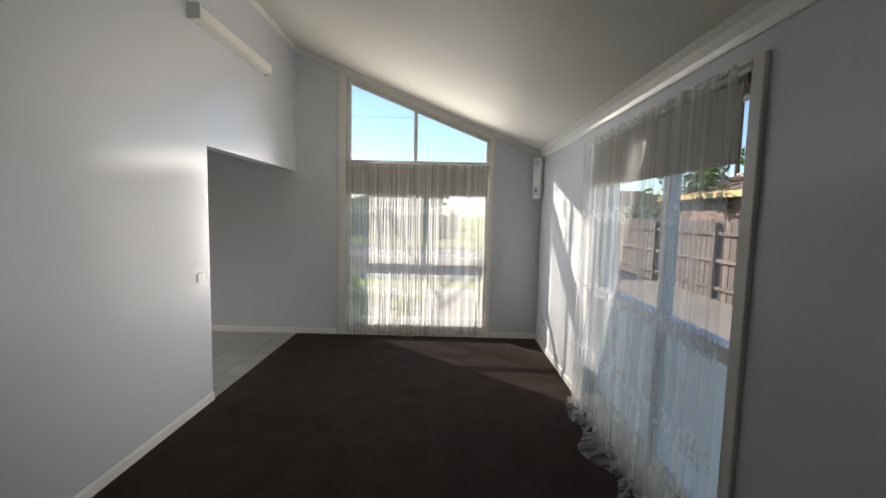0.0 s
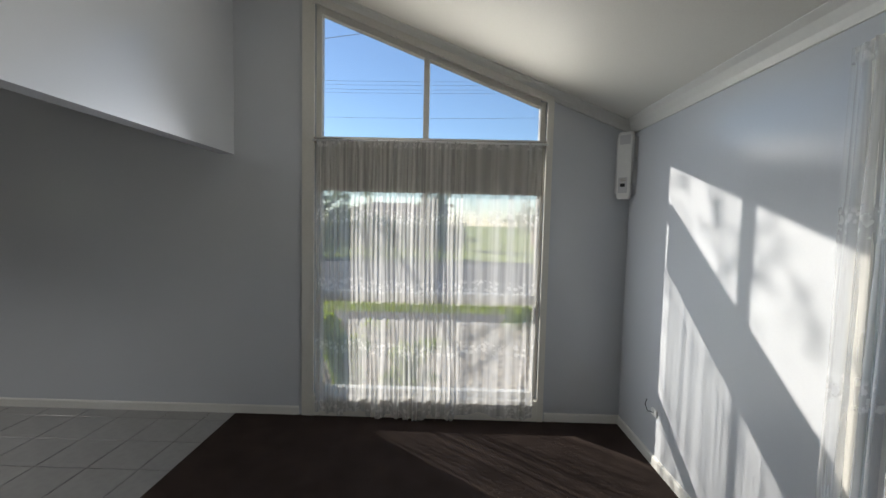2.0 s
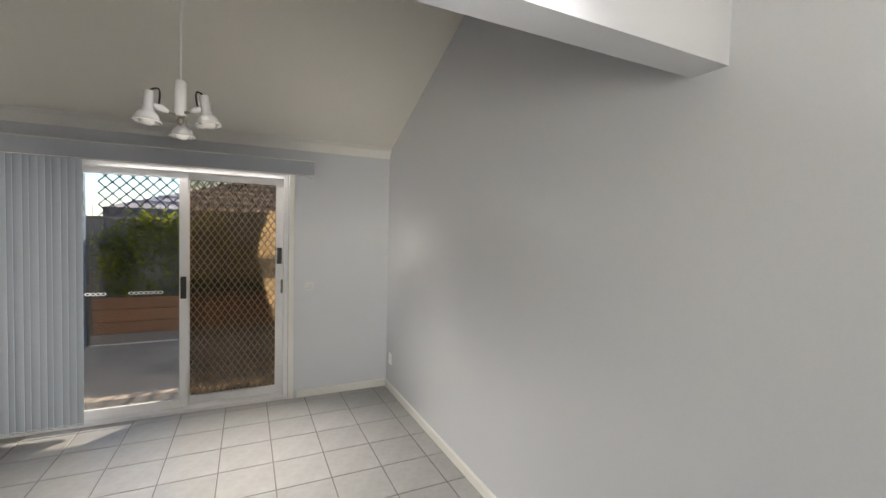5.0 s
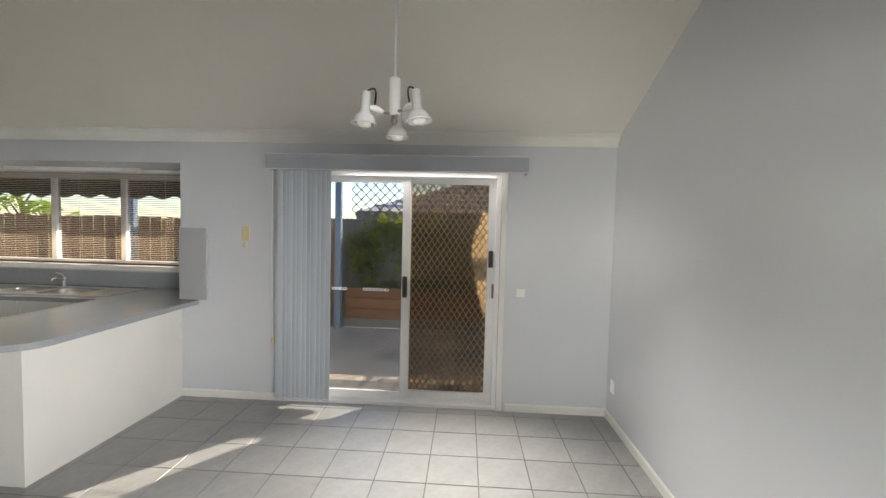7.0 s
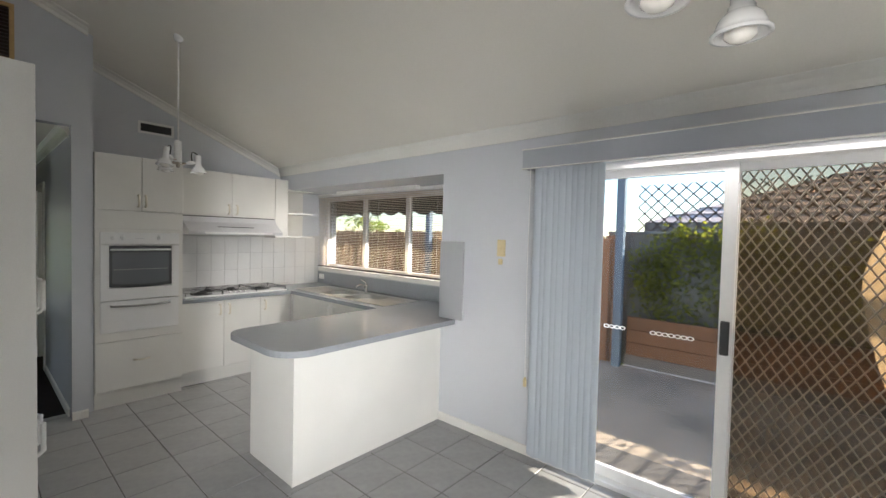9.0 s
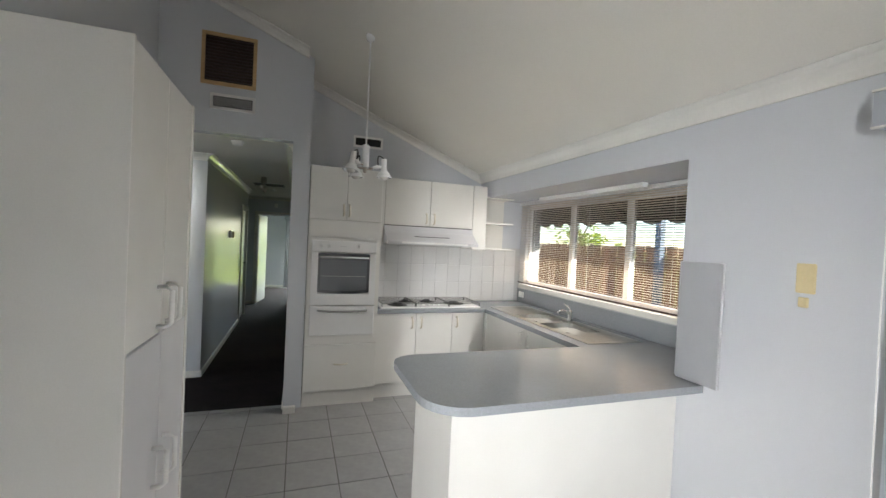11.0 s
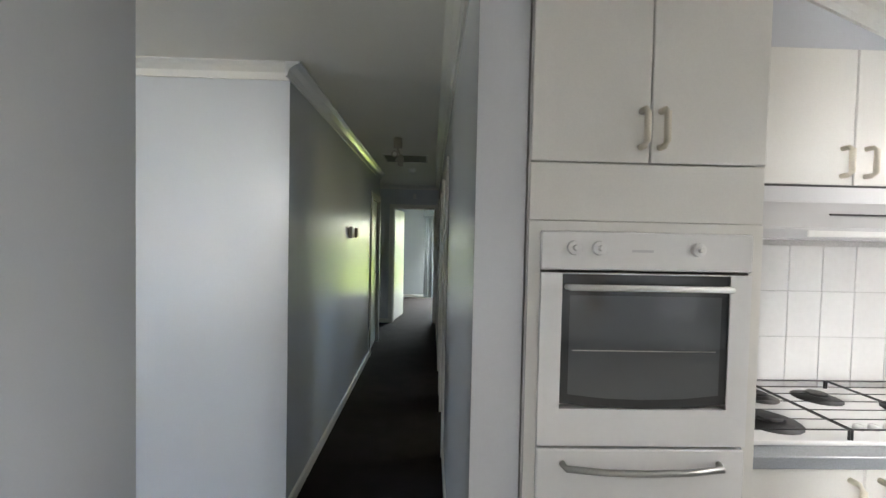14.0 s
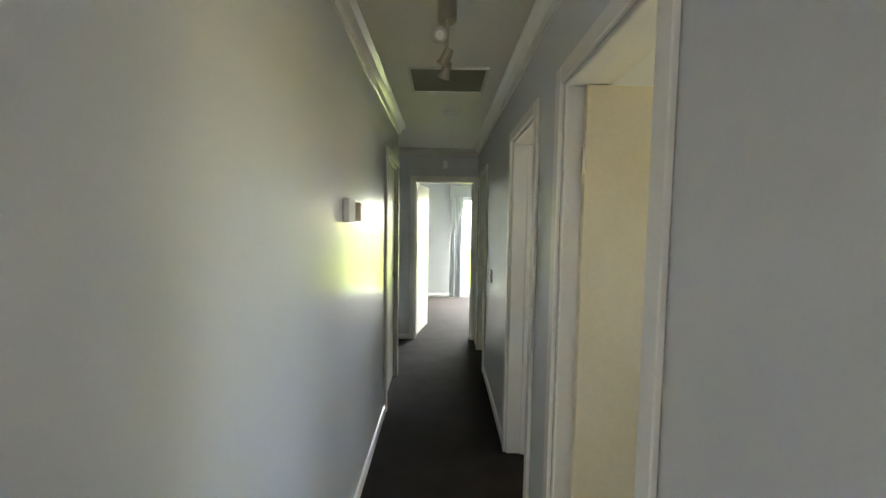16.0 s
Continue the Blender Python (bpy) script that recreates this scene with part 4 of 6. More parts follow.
for a, b_, x_ in ((y0 + 0.04, 3.83, W - 0.085), (3.77, y1 - 0.04, W - 0.135)):
    fixed = x_ > W - 0.1
    s_ = 0.065
    leaf_ = part("glazed_leaf" if fixed else "screen_leaf", panel_with_holes("x", x_ - 0.018, x_ + 0.018, a, b_, 0.03, z1 - 0.05, [(a + s_, b_ - s_, 0.03 + 0.07, z1 - 0.05 - 0.05)]), ALU, slide)
    if fixed:
        g = part("pane", box(x_ - 0.003, x_ + 0.003, a + s_, b_ - s_, 0.10, z1 - 0.10), DIMMED_GLASS, leaf_)
        part("pull", box(x_ + 0.018, x_ + 0.04, b_ - 0.055, b_ - 0.012, 0.98, 1.17, 0.004), BLACK, leaf_, "black door pull")
    else:
        bm = bmesh.new()
        ya, yb, za, zb = a + s_, b_ - s_, 0.10, z1 - 0.10
        pitch = 0.085
        for sgn in (1, -1):
            k = -40
            while k < 60:
                c0 = k * pitch
                pts = []
                for yy in (ya, yb):
                    pts.append((yy, za + c0 + sgn * (yy - ya) * 1.55))
                (p0, q0), (p1, q1) = pts
                lo, hi = (0.0, 1.0)
                d_ = q1 - q0
                t0_, t1_ = sorted(((za - q0) / d_, (zb - q0) / d_))
                lo, hi = max(lo, t0_), min(hi, t1_)
                if hi - lo > 0.02:
                    A = (x_ + sgn * 0.003, p0 + (p1 - p0) * lo, q0 + d_ * lo)
                    B = (x_ + sgn * 0.003, p0 + (p1 - p0) * hi, q0 + d_ * hi)
                    tube([A, B], 0.0042, 5, bm)
                k += 1
        part("diamond_grille", bm, SCREEN, leaf_, "dark diamond security grille")
        ms = part("insect_mesh", box(x_ - 0.012, x_ - 0.011, ya, yb, za, zb), MESH_SCREEN, leaf_, "fine dark insect mesh")
        part("lock", box(x_ + 0.018, x_ + 0.05, b_ - 0.055, b_ - 0.015, 1.27, 1.42, 0.004), BLACK, leaf_, "dark door lock")
        part("strike", box(x_ + 0.018, x_ + 0.04, b_ - 0.02, b_ + 0.012, 0.99, 1.12, 0.004), MAT_STRIP, leaf_, "grey strike plate")
for a, b_, c, d in ((y1, y1 + 0.05, 0, z1 + 0.05), (y0 - 0.05, y0, 0, z1 + 0.05), (y0, y1, z1, z1 + 0.05)):
    part("architrave", box(W - 0.001, W + 0.016, a, b_, c, d, 0.003), TRIM, slide)


# ---------- lounge ----------
def d_handle(parent, x, y, z, out, size=0.1, label="white plastic D handle", material=None, out_by=0.03, thick=0.0075):
    """Rounded loop handle standing out of a front; out: unit vector out of the front, upright loop."""
    o = Vector(out)
    p = Vector((x, y, z))
    up = Vector((0, 0, 1))
    h = size / 2
    pts = [p - up * h, p - up * h + o * out_by * 0.6, p - up * h * 0.8 + o * out_by, p + up * h * 0.8 + o * out_by, p + up * h + o * out_by * 0.6, p + up * h]
    return part("handle", tube(pts, thick, 8), material or PLASTIC, parent, label, True)


def net(name, label, bm, material, rod_a, rod_b):
    """A gathered net curtain on its rod."""
    ob = thing(name, rod_a, label, "curtain")
    part("cloth", bm, material, ob, "", True)
    part("rod", tube([rod_a, rod_b], 0.008), PLASTIC, ob, "thin white curtain rod", True)
    return ob


def mostly_drawn(f):
    """The cloth is gathered over two thirds of the rod and hangs nearly flat over the rest."""
    if f < 0.8:
        return f / 0.8 * 0.67, 1.0
    if f < 0.95:
        return 0.67 + (f - 0.8) / 0.15 * 0.27, 0.2
    return 0.94 + (f - 0.95) / 0.05 * 0.06, 0.8


def bunched_end(f):
    """The far third is bunched at the rod's end, the rest hangs loosely."""
    return (f / 0.66 * 0.84, 0.55) if f < 0.66 else (0.84 + (f - 0.66) / 0.34 * 0.16, 1.2)


net("net_curtain", "sheer off-white lace net curtain gathered over the tall window",
    net_curtain("y", N - 0.055, NW_L + 0.035, NW_R - 0.04, 0.03, 2.235, 30, 0.026, 5, lambda f: 0.025 * math.sin(9 * f) + 0.022 * math.sin(31 * f + 1) + 0.012 * math.sin(83 * f), mostly_drawn), NET,
    (NW_L, N - 0.055, 2.228), (NW_R, N - 0.055, 2.228))
net("lace_curtain", "white lace net curtain pooling on the carpet by the window",
    net_curtain("x", E - 0.085, 1.92, 3.73, 0.012, 2.215, 16, 0.026, 11, lambda f: 0.01 * math.sin(11 * f) + 0.02, bunched_end), LACE,
    (E - 0.06, 1.90, 2.205), (E - 0.06, 3.74, 2.205))
# the gathered hem lying on the carpet
bm = bmesh.new()
rng = random.Random(4)
layer = bm.loops.layers.uv.new("UVMap")
rows = []
for j in range(7):
    s = j / 6
    rows.append([])
    for i in range(121):
        f = i / 120
        x = E - 0.10 - 0.17 * s * (0.55 + 0.45 * math.sin(17 * f + 1) * math.sin(5 * f + 2)) + 0.05 * math.sin(95 * f) * (1 - s)
        z = 0.012 + 0.05 * (1 - s) * (0.5 + 0.5 * math.sin(60 * f + 3 * s)) + 0.012 * (0.5 + 0.5 * math.sin(41 * f + 9 * s)) + (0.006 if j else 0.03)
        rows[-1].append(bm.verts.new((x, 1.95 + 1.74 * f, z)))
for a, b_ in zip(rows, rows[1:]):
    for i in range(120):
        fc = bm.faces.new((a[i], a[i + 1], b_[i + 1], b_[i]))
        for lp in fc.loops:
            lp[layer].uv = (lp.vert.co.y * 0.5, 0.012 + 0.6 * (lp.vert.co.x - E + 0.27))
lace_thing = [o for o in scene.objects if o.name.startswith("lace_curtain")][0]
part("hem", bm, LACE, lace_thing, "gathered lace hem on the floor", True)


def roller_blind(name, label, axis, plane, u0, u1, z0, z1, out):
    ob = thing(name, (plane, u0, z1) if axis == "x" else (u0, plane, z1), label, "roller blind")

    def at(u, w, z):
        return (plane + w, u, z) if axis == "x" else (u, plane + w, z)
    bm = tube([at(u0, 0, z1 - 0.02), at(u1, 0, z1 - 0.02)], 0.022, 14)
    part("roll", bm, BLIND_CLOTH, ob, "", True)
    bm = bmesh.new()
    n_ = 24
    cols = []
    for i in range(n_ + 1):
        u = u0 + 0.012 + (u1 - u0 - 0.024) * i / n_
        sag = -0.006 * math.sin(math.pi * i / n_)
        cols.append([bm.verts.new(at(u, out * (0.02 + d_ + 0.004 * math.sin(2.2 * i / n_ * math.pi)), z)) for d_, z in ((0, z1 - 0.02), (0, z0 + sag), (-0.003, z0 + sag), (-0.003, z1 - 0.02))])
    for a, b_ in zip(cols, cols[1:]):
        for k in range(4):
            bm.faces.new((a[k], a[(k + 1) % 4], b_[(k + 1) % 4], b_[k]))
    bm.faces.new(cols[0])
    bm.faces.new(cols[-1][::-1])
    part("cloth", bm, BLIND_CLOTH, ob)
    part("bottom_bar", box(*( (plane + out * 0.012, plane + out * 0.028, u0 + 0.014, u1 - 0.014) if axis == "x" else (u0 + 0.014, u1 - 0.014, plane + out * 0.012, plane + out * 0.028)), z0 - 0.006, z0 + 0.012, 0.003), BLIND_CLOTH, ob)
    for u in (u0 - 0.004, u1 + 0.004):
        part("bracket", box(*((plane - 0.02, plane + 0.02, u - 0.004, u + 0.004) if axis == "x" else (u - 0.004, u + 0.004, plane - 0.02, plane + 0.02)), z1 - 0.045, z1 + 0.005), NICKEL, ob, "small steel blind bracket")
    return ob


roller_blind("roller_blind", "beige cloth roller blind half lowered in the tall window", "y", N - 0.0, NW_L + 0.01, NW_R - 0.01, 1.84, 2.255, -1)
roller_blind("roller_blind", "beige cloth roller blind half lowered in the wide window", "x", E - 0.005, 1.97, 3.66, 1.845, 2.19, -1)

# wall heater set across the corner
heater = thing("wall_heater", (1.27, 5.515, 1.82), "white slim electric wall unit set across the corner", "heater")
ACROSS, OUT = Vector((0.7071, -0.7071, 0)), Vector((-0.7071, -0.7071, 0))


def heater_slab(points, d0, d1, bevel=0.0):
    """A face outline of (across, height) between two distances out of the corner."""
    bm = prism([(u, v) for u, v in points], "y", d0, d1, bevel=bevel)
    for v in bm.verts:
        v.co = Vector((E, N, 0)) + ACROSS * v.co.x + OUT * v.co.y + Vector((0, 0, v.co.z))
    return bm


part("case", heater_slab([(-0.052, 1.85), (-0.046, 1.82), (0.046, 1.82), (0.052, 1.85), (0.060, 2.30), (0.055, 2.33), (-0.055, 2.33), (-0.060, 2.30)], 0.085, 0.125, 0.006), PLASTIC, heater)
part("back_box", prism([(E - 0.002, N - 0.12), (E - 0.002, N - 0.002), (E - 0.12, N - 0.002)], "z", 1.86, 2.29), CABINET_GREY, heater, "grey wedge behind the case")
part("vent_slot", heater_slab([(-0.038, 2.235), (0.042, 2.235), (0.042, 2.305), (-0.038, 2.305)], 0.124, 0.127), CABINET_GREY, heater, "pale grille slot")
part("panel_surround", heater_slab([(-0.038, 1.865), (0.03, 1.865), (0.03, 1.985), (-0.038, 1.985)], 0.124, 0.127), CABINET_GREY, heater, "pale control panel")
part("panel_window", heater_slab([(-0.022, 1.912), (0.014, 1.912), (0.014, 1.938), (-0.022, 1.938)], 0.126, 0.129), BLACK, heater, "small dark display")
for z_ in (1.955, 1.968):
    part("button", heater_slab([(-0.025, z_), (0.018, z_), (0.018, z_ + 0.006), (-0.025, z_ + 0.006)], 0.126, 0.129), NICKEL, heater)

# long boxed strip high on the ridge wall
strip = thing("air_conditioner", (R1, 4.1, 3.02), "long slim cream air deflector box high on the wall", "wall unit")
part("case", prism([(R1 + 0.001, 3.005), (R1 + 0.085, 3.02), (R1 + 0.09, 3.10), (R1 + 0.001, 3.115)], "y", 3.44, 4.70, bevel=0.006), FRAME, strip)
part("end_cap", box(R1 + 0.001, R1 + 0.095, 3.425, 3.442, 3.0, 3.118, 0.003), CABINET_GREY, strip, "grey end cap")
part("end_cap", box(R1 + 0.001, R1 + 0.03, 4.698, 4.706, 3.0, 3.118, 0.002), NICKEL, strip, "dark metal end bracket")


def wall_plate(name, label, place, out, w, h, rockers, material=None, category="switch"):
    """A bevelled plate with small rockers on a wall; out: unit vector out of the wall."""
    ob = thing(name, place, label, category)
    o = Vector(out)
    across = Vector((0, 0, 1)).cross(o)

    def slab(cu, cz, hw, hh, d0, d1, bev):
        bm = box(-hw, hw, -hh, hh, d0, d1, bev)
        m = Matrix.Translation(Vector(place) + across * cu + Vector((0, 0, cz))) @ Matrix((across, Vector((0, 0, 1)), o)).transposed().to_4x4()
        bmesh.ops.transform(bm, matrix=m, verts=bm.verts)
        return bm
    part("plate", slab(0, 0, w / 2, h / 2, 0, 0.011, 0.004), material or PLASTIC, ob)
    for k in range(rockers):
        cu = (k - (rockers - 1) / 2) * 0.024
        part("rocker", slab(cu, 0, 0.008, 0.012, 0.011, 0.016, 0.002), material or PLASTIC, ob)
    return ob


wall_plate("light_switch", "white switch plate on the lounge wall by the opening", (R1, 3.50, 1.06), (1, 0, 0), 0.10, 0.075, 1)
wall_plate("light_switch", "white double switch beside the sliding door", (W, 4.83, 1.065), (1, 0, 0), 0.075, 0.075, 2)
wall_plate("power_point", "white power point near the dining room corner", (-4.95, N, 0.32), (0, -1, 0), 0.075, 0.11, 2, category="power point")
wall_plate("antenna_socket", "small socket with loose wires low on the wall", (E, 5.03, 0.36), (-1, 0, 0), 0.07, 0.05, 0, category="socket")
single("loose_wire", tube([(E - 0.012, 5.03, 0.36), (E - 0.05, 5.035, 0.37), (E - 0.06, 5.05, 0.41), (E - 0.045, 5.06, 0.44)], 0.003, 6), BLACK, "thin dark loose wire from a wall socket", "wire", smooth=True)
wall_plate("power_point", "white double power point beside the kitchen window", (BAY_X + 0.018, -1.0, 1.0), (1, 0, 0), 0.115, 0.07, 2, category="power point")
wall_plate("intercom", "ivory control plate on the dining room wall", (W, 2.35, 1.525), (1, 0, 0), 0.075, 0.13, 1, IVORY, "control")
wall_plate("light_switch", "small ivory switch below the control plate", (W, 2.345, 1.42), (1, 0, 0), 0.04, 0.045, 1, IVORY)

# ---------- dining room ----------
blind = thing("vertical_blind", (-5.0, 2.9, 2.2), "pale blue-grey vertical blind drawn aside under a fabric pelmet", "vertical blind")
part("pelmet", panel_with_holes("x", -4.925, -4.913, 2.623, 4.837, 2.085, 2.213, []), PELMET, blind, "grey fabric pelmet board")
part("pelmet_trim", box(-4.928, -4.905, 2.62, 4.84, 2.209, 2.217), TRIM, blind, "white trim line")
part("pelmet_trim", box(-4.928, -4.907, 2.62, 4.84, 2.081, 2.087), TRIM, blind, "white trim line")
for y_ in (2.623, 4.825):
    part("pelmet_return", box(W + 0.002, -4.925, y_, y_ + 0.012, 2.085, 2.213), PELMET, blind)
part("pelmet_top", box(W + 0.002, -4.925, 2.635, 4.825, 2.203, 2.2085), PELMET, blind)
part("head_rail", box(-5.03, -4.985, 2.66, 4.80, 2.15, 2.195, 0.004), ALU, blind)
slat_rng = random.Random(8)
for k in range(11):
    y_ = 2.70 + 0.043 * k
    turn = radians(30 + slat_rng.uniform(-8, 8))
    front, back = [], []
    for i in range(7):
        u = (i / 6 - 0.5) * 0.089
        bow = 0.010 * (1 - (2 * i / 6 - 1) ** 2)
        px, py = -5.005 + u * math.sin(turn) + bow * math.cos(turn), y_ + u * math.cos(turn) - bow * math.sin(turn)
        front.append((px + 0.001 * math.cos(turn), py - 0.001 * math.sin(turn)))
        back.append((px - 0.001 * math.cos(turn), py + 0.001 * math.sin(turn)))
    part("slat", prism(front + back[::-1], "z", 0.06, 2.15), SLAT_CLOTH, blind)
part("weight_chain", tube([(-4.965, 2.69 + 0.045 * k, 0.085 - 0.012 * (k % 2)) for k in range(12)], 0.002, 5), PLASTIC, blind, "thin white bottom chain")
part("control_cord", tube([(-4.955, 2.665, 2.15), (-4.955, 2.66, 1.4), (-4.955, 2.668, 0.62)], 0.0025, 5), PLASTIC, blind, "white pull cord")
part("cord_weight", lathe([(0, 0), (0.012, 0.005), (0.014, 0.05), (0.006, 0.07), (0, 0.07)], (-4.955, 2.668, 0.56), (0, 0, 1), 10), IVORY, blind, "ivory cord weight")


def spot_pendant(place, top, label, turn):
    """Rod pendant with three bell-shaped spot heads on short arms. place: the body's foot; top: the ceiling's height there."""
    x, y, z = place
    ob = thing("pendant_light", (x, y, top), label, "pendant light", "kitchen and dining pendants")
    part("canopy", lathe([(0, 0.015), (0.03, 0.015), (0.034, 0), (0.03, -0.03), (0.012, -0.04), (0, -0.04)], (x, y, top), (0, 0, 1), 18), ENAMEL, ob, "", True)
    part("rod", tube([(x, y, top - 0.035), (x, y, z + 0.16)], 0.006), ENAMEL, ob, "", True)
    part("body", lathe([(0, 0), (0.024, 0), (0.026, 0.004), (0.026, 0.155), (0.022, 0.163), (0, 0.163)], (x, y, z), (0, 0, 1), 18), ENAMEL, ob, "", True)
    part("cross_bar", tube([(x - 0.05, y - 0.02, z - 0.012), (x + 0.05, y + 0.02, z - 0.012)], 0.006), NICKEL, ob, "dark metal cross bar", True)
    part("finial", lathe([(0, -0.045), (0.012, -0.04), (0.016, -0.02), (0.012, 0), (0, 0)], (x, y, z), (0, 0, 1), 12), NICKEL, ob, "", True)
    for k, (ang, drop, tilt) in enumerate(((-10, -0.035, 9), (120, -0.055, 2), (240, -0.045, 3))):
        a = radians(ang + turn)
        d = Vector((math.cos(a), math.sin(a), 0))
        hub = Vector((x, y, z + 0.05 + drop))
        elbow = hub + d * 0.115 + Vector((0, 0, 0.015))
        arm = part("arm", tube([hub + d * 0.026, hub + d * 0.05, elbow], [0.008, 0.006, 0.006]), NICKEL, ob, "brass and white swivel arm", True)
        part("swivel", tube([hub + d * 0.055 + Vector((0, 0, 0.002)), hub + d * 0.085 + Vector((0, 0, 0.010)), elbow + d * 0.012], [0.009, 0.017, 0.010], 10), ENAMEL, arm, "white swivel plate", True)
        way = (Vector((0, 0, -1)) + d * math.tan(radians(tilt))).normalized()
        base = elbow + d * 0.022 - way * 0.06
        head = part("shade", lathe([(0, 0), (0.016, 0), (0.021, 0.004), (0.021, 0.078), (0.025, 0.081), (0.025, 0.090), (0.031, 0.094), (0.042, 0.106), (0.048, 0.124), (0.049, 0.132), (0.056, 0.134), (0.057, 0.140), (0.047, 0.140), (0.041, 0.118), (0.029, 0.103), (0.0, 0.100)], base, way, 22), ENAMEL, ob, "white enamel bell shade", True)
        part("bulb", lathe([(0, 0.101), (0.016, 0.104), (0.030, 0.126), (0.030, 0.142), (0.018, 0.152), (0, 0.155)], base, way, 16), LENS, head, "clear reflector bulb", True)
        loop = [base + (elbow - d * 0.02 - base) * (i / 10) - way * 0.045 * math.sin(math.pi * i / 10) - d * 0.02 * math.sin(math.pi * i / 10) for i in range(11)]
        part("flex", tube(loop, 0.0042, 7), BLACK, head, "dark curved flex", True)
    return ob


spot_pendant((-3.32, 4.005, 2.113), west_slope(-3.32), "white three-spot pendant light over the dining area", 64)
spot_pendant((-3.457, 0.437, 2.13), west_slope(-3.457), "white three-spot pendant light in the kitchen", 50)

decal_parent = [o for o in scene.objects if o.name.startswith("pane") and o.parent and o.parent.name.startswith("glazed_leaf")][0].parent
for y_, n_ in ((3.14, 4), (3.425, 7)):
    for k in range(n_):
        bm = bmesh.new()
        ring = [[bm.verts.new((W - 0.0815, y_ + 0.034 * k + r * 0.020 * math.cos(t_), 1.038 + r * 0.013 * math.sin(t_))) for t_ in (2 * math.pi * i / 16 for i in range(16))] for r in (0.55, 1.0)]
        for i in range(16):
            bm.faces.new((ring[0][i], ring[0][(i + 1) % 16], ring[1][(i + 1) % 16], ring[1][i]))
        part("safety_decal", bm, PLASTIC, decal_parent, "white oval safety decal")

# ---------- kitchen ----------
FRONT, BASE_F, UPPER_F = -0.495, -0.572, -0.826


def cabinet(name, label, x0, x1, y0, y1, z0, z1, kick=0.0, material=None):
    ob = thing(name, ((x0 + x1) / 2, (y0 + y1) / 2, 0 if z0 < 0.3 else z0), label, "cabinet")
    part("body", box(x0, x1, y0, y1, z0, z1, 0.002), material or CABINET, ob)
    return ob


tower = cabinet("oven_tower", "tall white laminate oven cabinet with cupboard doors and drawer", -3.775, -3.10, S_KITCHEN, FRONT - 0.02, 0.13, 2.262)
part("kickboard", box(-3.775, -3.10, FRONT - 0.05, FRONT - 0.03, 0.0, 0.13), CABINET, tower)
for a, b_, hx in ((-3.773, -3.439, -3.465), (-3.435, -3.102, -3.41)):
    leaf = part("door", box(a, b_, FRONT - 0.018, FRONT, 1.766, 2.26, 0.003), CABINET, tower)
    d_handle(leaf, hx, FRONT, 1.86, (0, 1, 0), 0.1, "cream bow handle", CREAM_HANDLE, 0.034, 0.0095)
part("filler_panel", box(-3.773, -3.102, FRONT - 0.018, FRONT - 0.004, 1.60, 1.762, 0.002), CABINET, tower)
drawer = part("drawer", box(-3.773, -3.102, FRONT - 0.018, FRONT, 0.15, 0.59, 0.003), CABINET, tower)
part("handle", tube([(-3.38, FRONT, 0.40), (-3.385, FRONT + 0.02, 0.402), (-3.44, FRONT + 0.028, 0.398), (-3.495, FRONT + 0.02, 0.402), (-3.50, FRONT, 0.40)], 0.007), CREAM_HANDLE, drawer, "cream bow handle", True)
part("oven_surround", panel_with_holes("y", FRONT - 0.018, FRONT - 0.003, -3.773, -3.102, 0.594, 1.598, [(-3.735, -3.136, 0.672, 1.572)]), CABINET, tower)

oven = thing("wall_oven", (-3.435, FRONT, 0.67), "white built-in wall oven with dark glass door", "oven")
OF = FRONT + 0.012
part("body", box(-3.73, -3.14, S_KITCHEN + 0.05, FRONT - 0.02, 0.68, 1.565), CABINET_GREY, oven)
panel_ = part("control_panel", box(-3.737, -3.134, FRONT - 0.02, OF, 1.463, 1.571, 0.004), ENAMEL, oven)
for x_ in (-3.225, -3.295, -3.575):
    part("knob", lathe([(0, 0), (0.02, 0), (0.019, 0.012), (0.008, 0.014), (0.007, 0.024), (0, 0.024)], (x_, OF, 1.525), (0, 1, 0), 14), ENAMEL, panel_, "white oven knob")
part("brand_bar", box(-3.45, -3.39, OF, OF + 0.001, 1.515, 1.522), CABINET_GREY, panel_)
odoor = part("door", panel_with_holes("y", FRONT - 0.02, OF, -3.735, -3.136, 0.965, 1.455, [(-3.675, -3.196, 1.07, 1.452)]), ENAMEL, oven)
part("glass", prism([(-3.675, 1.085), (-3.56, 1.074), (-3.435, 1.07), (-3.31, 1.074), (-3.196, 1.085), (-3.196, 1.452), (-3.675, 1.452)], "y", FRONT - 0.018, OF - 0.004), DARK_GLASS, odoor, "dark oven glass")
part("inner_glass", prism([(-3.652, 1.112), (-3.55, 1.101), (-3.435, 1.097), (-3.32, 1.101), (-3.219, 1.112), (-3.219, 1.392), (-3.652, 1.392)], "y", OF - 0.004, OF - 0.002), OVEN_INNER, odoor, "grey see-through oven window")
part("oven_rack", box(-3.64, -3.23, OF - 0.0025, OF - 0.0015, 1.235, 1.238), STEEL, odoor, "faint wire shelf behind the glass")
part("door_handle", tube([(-3.66, OF - 0.002, 1.415), (-3.66, OF + 0.03, 1.417), (-3.21, OF + 0.03, 1.417), (-3.21, OF - 0.002, 1.415)], 0.009), ENAMEL, odoor, "white bar handle", True)
wdrawer = part("warming_drawer", box(-3.735, -3.136, FRONT - 0.02, OF, 0.674, 0.955, 0.004), ENAMEL, oven)
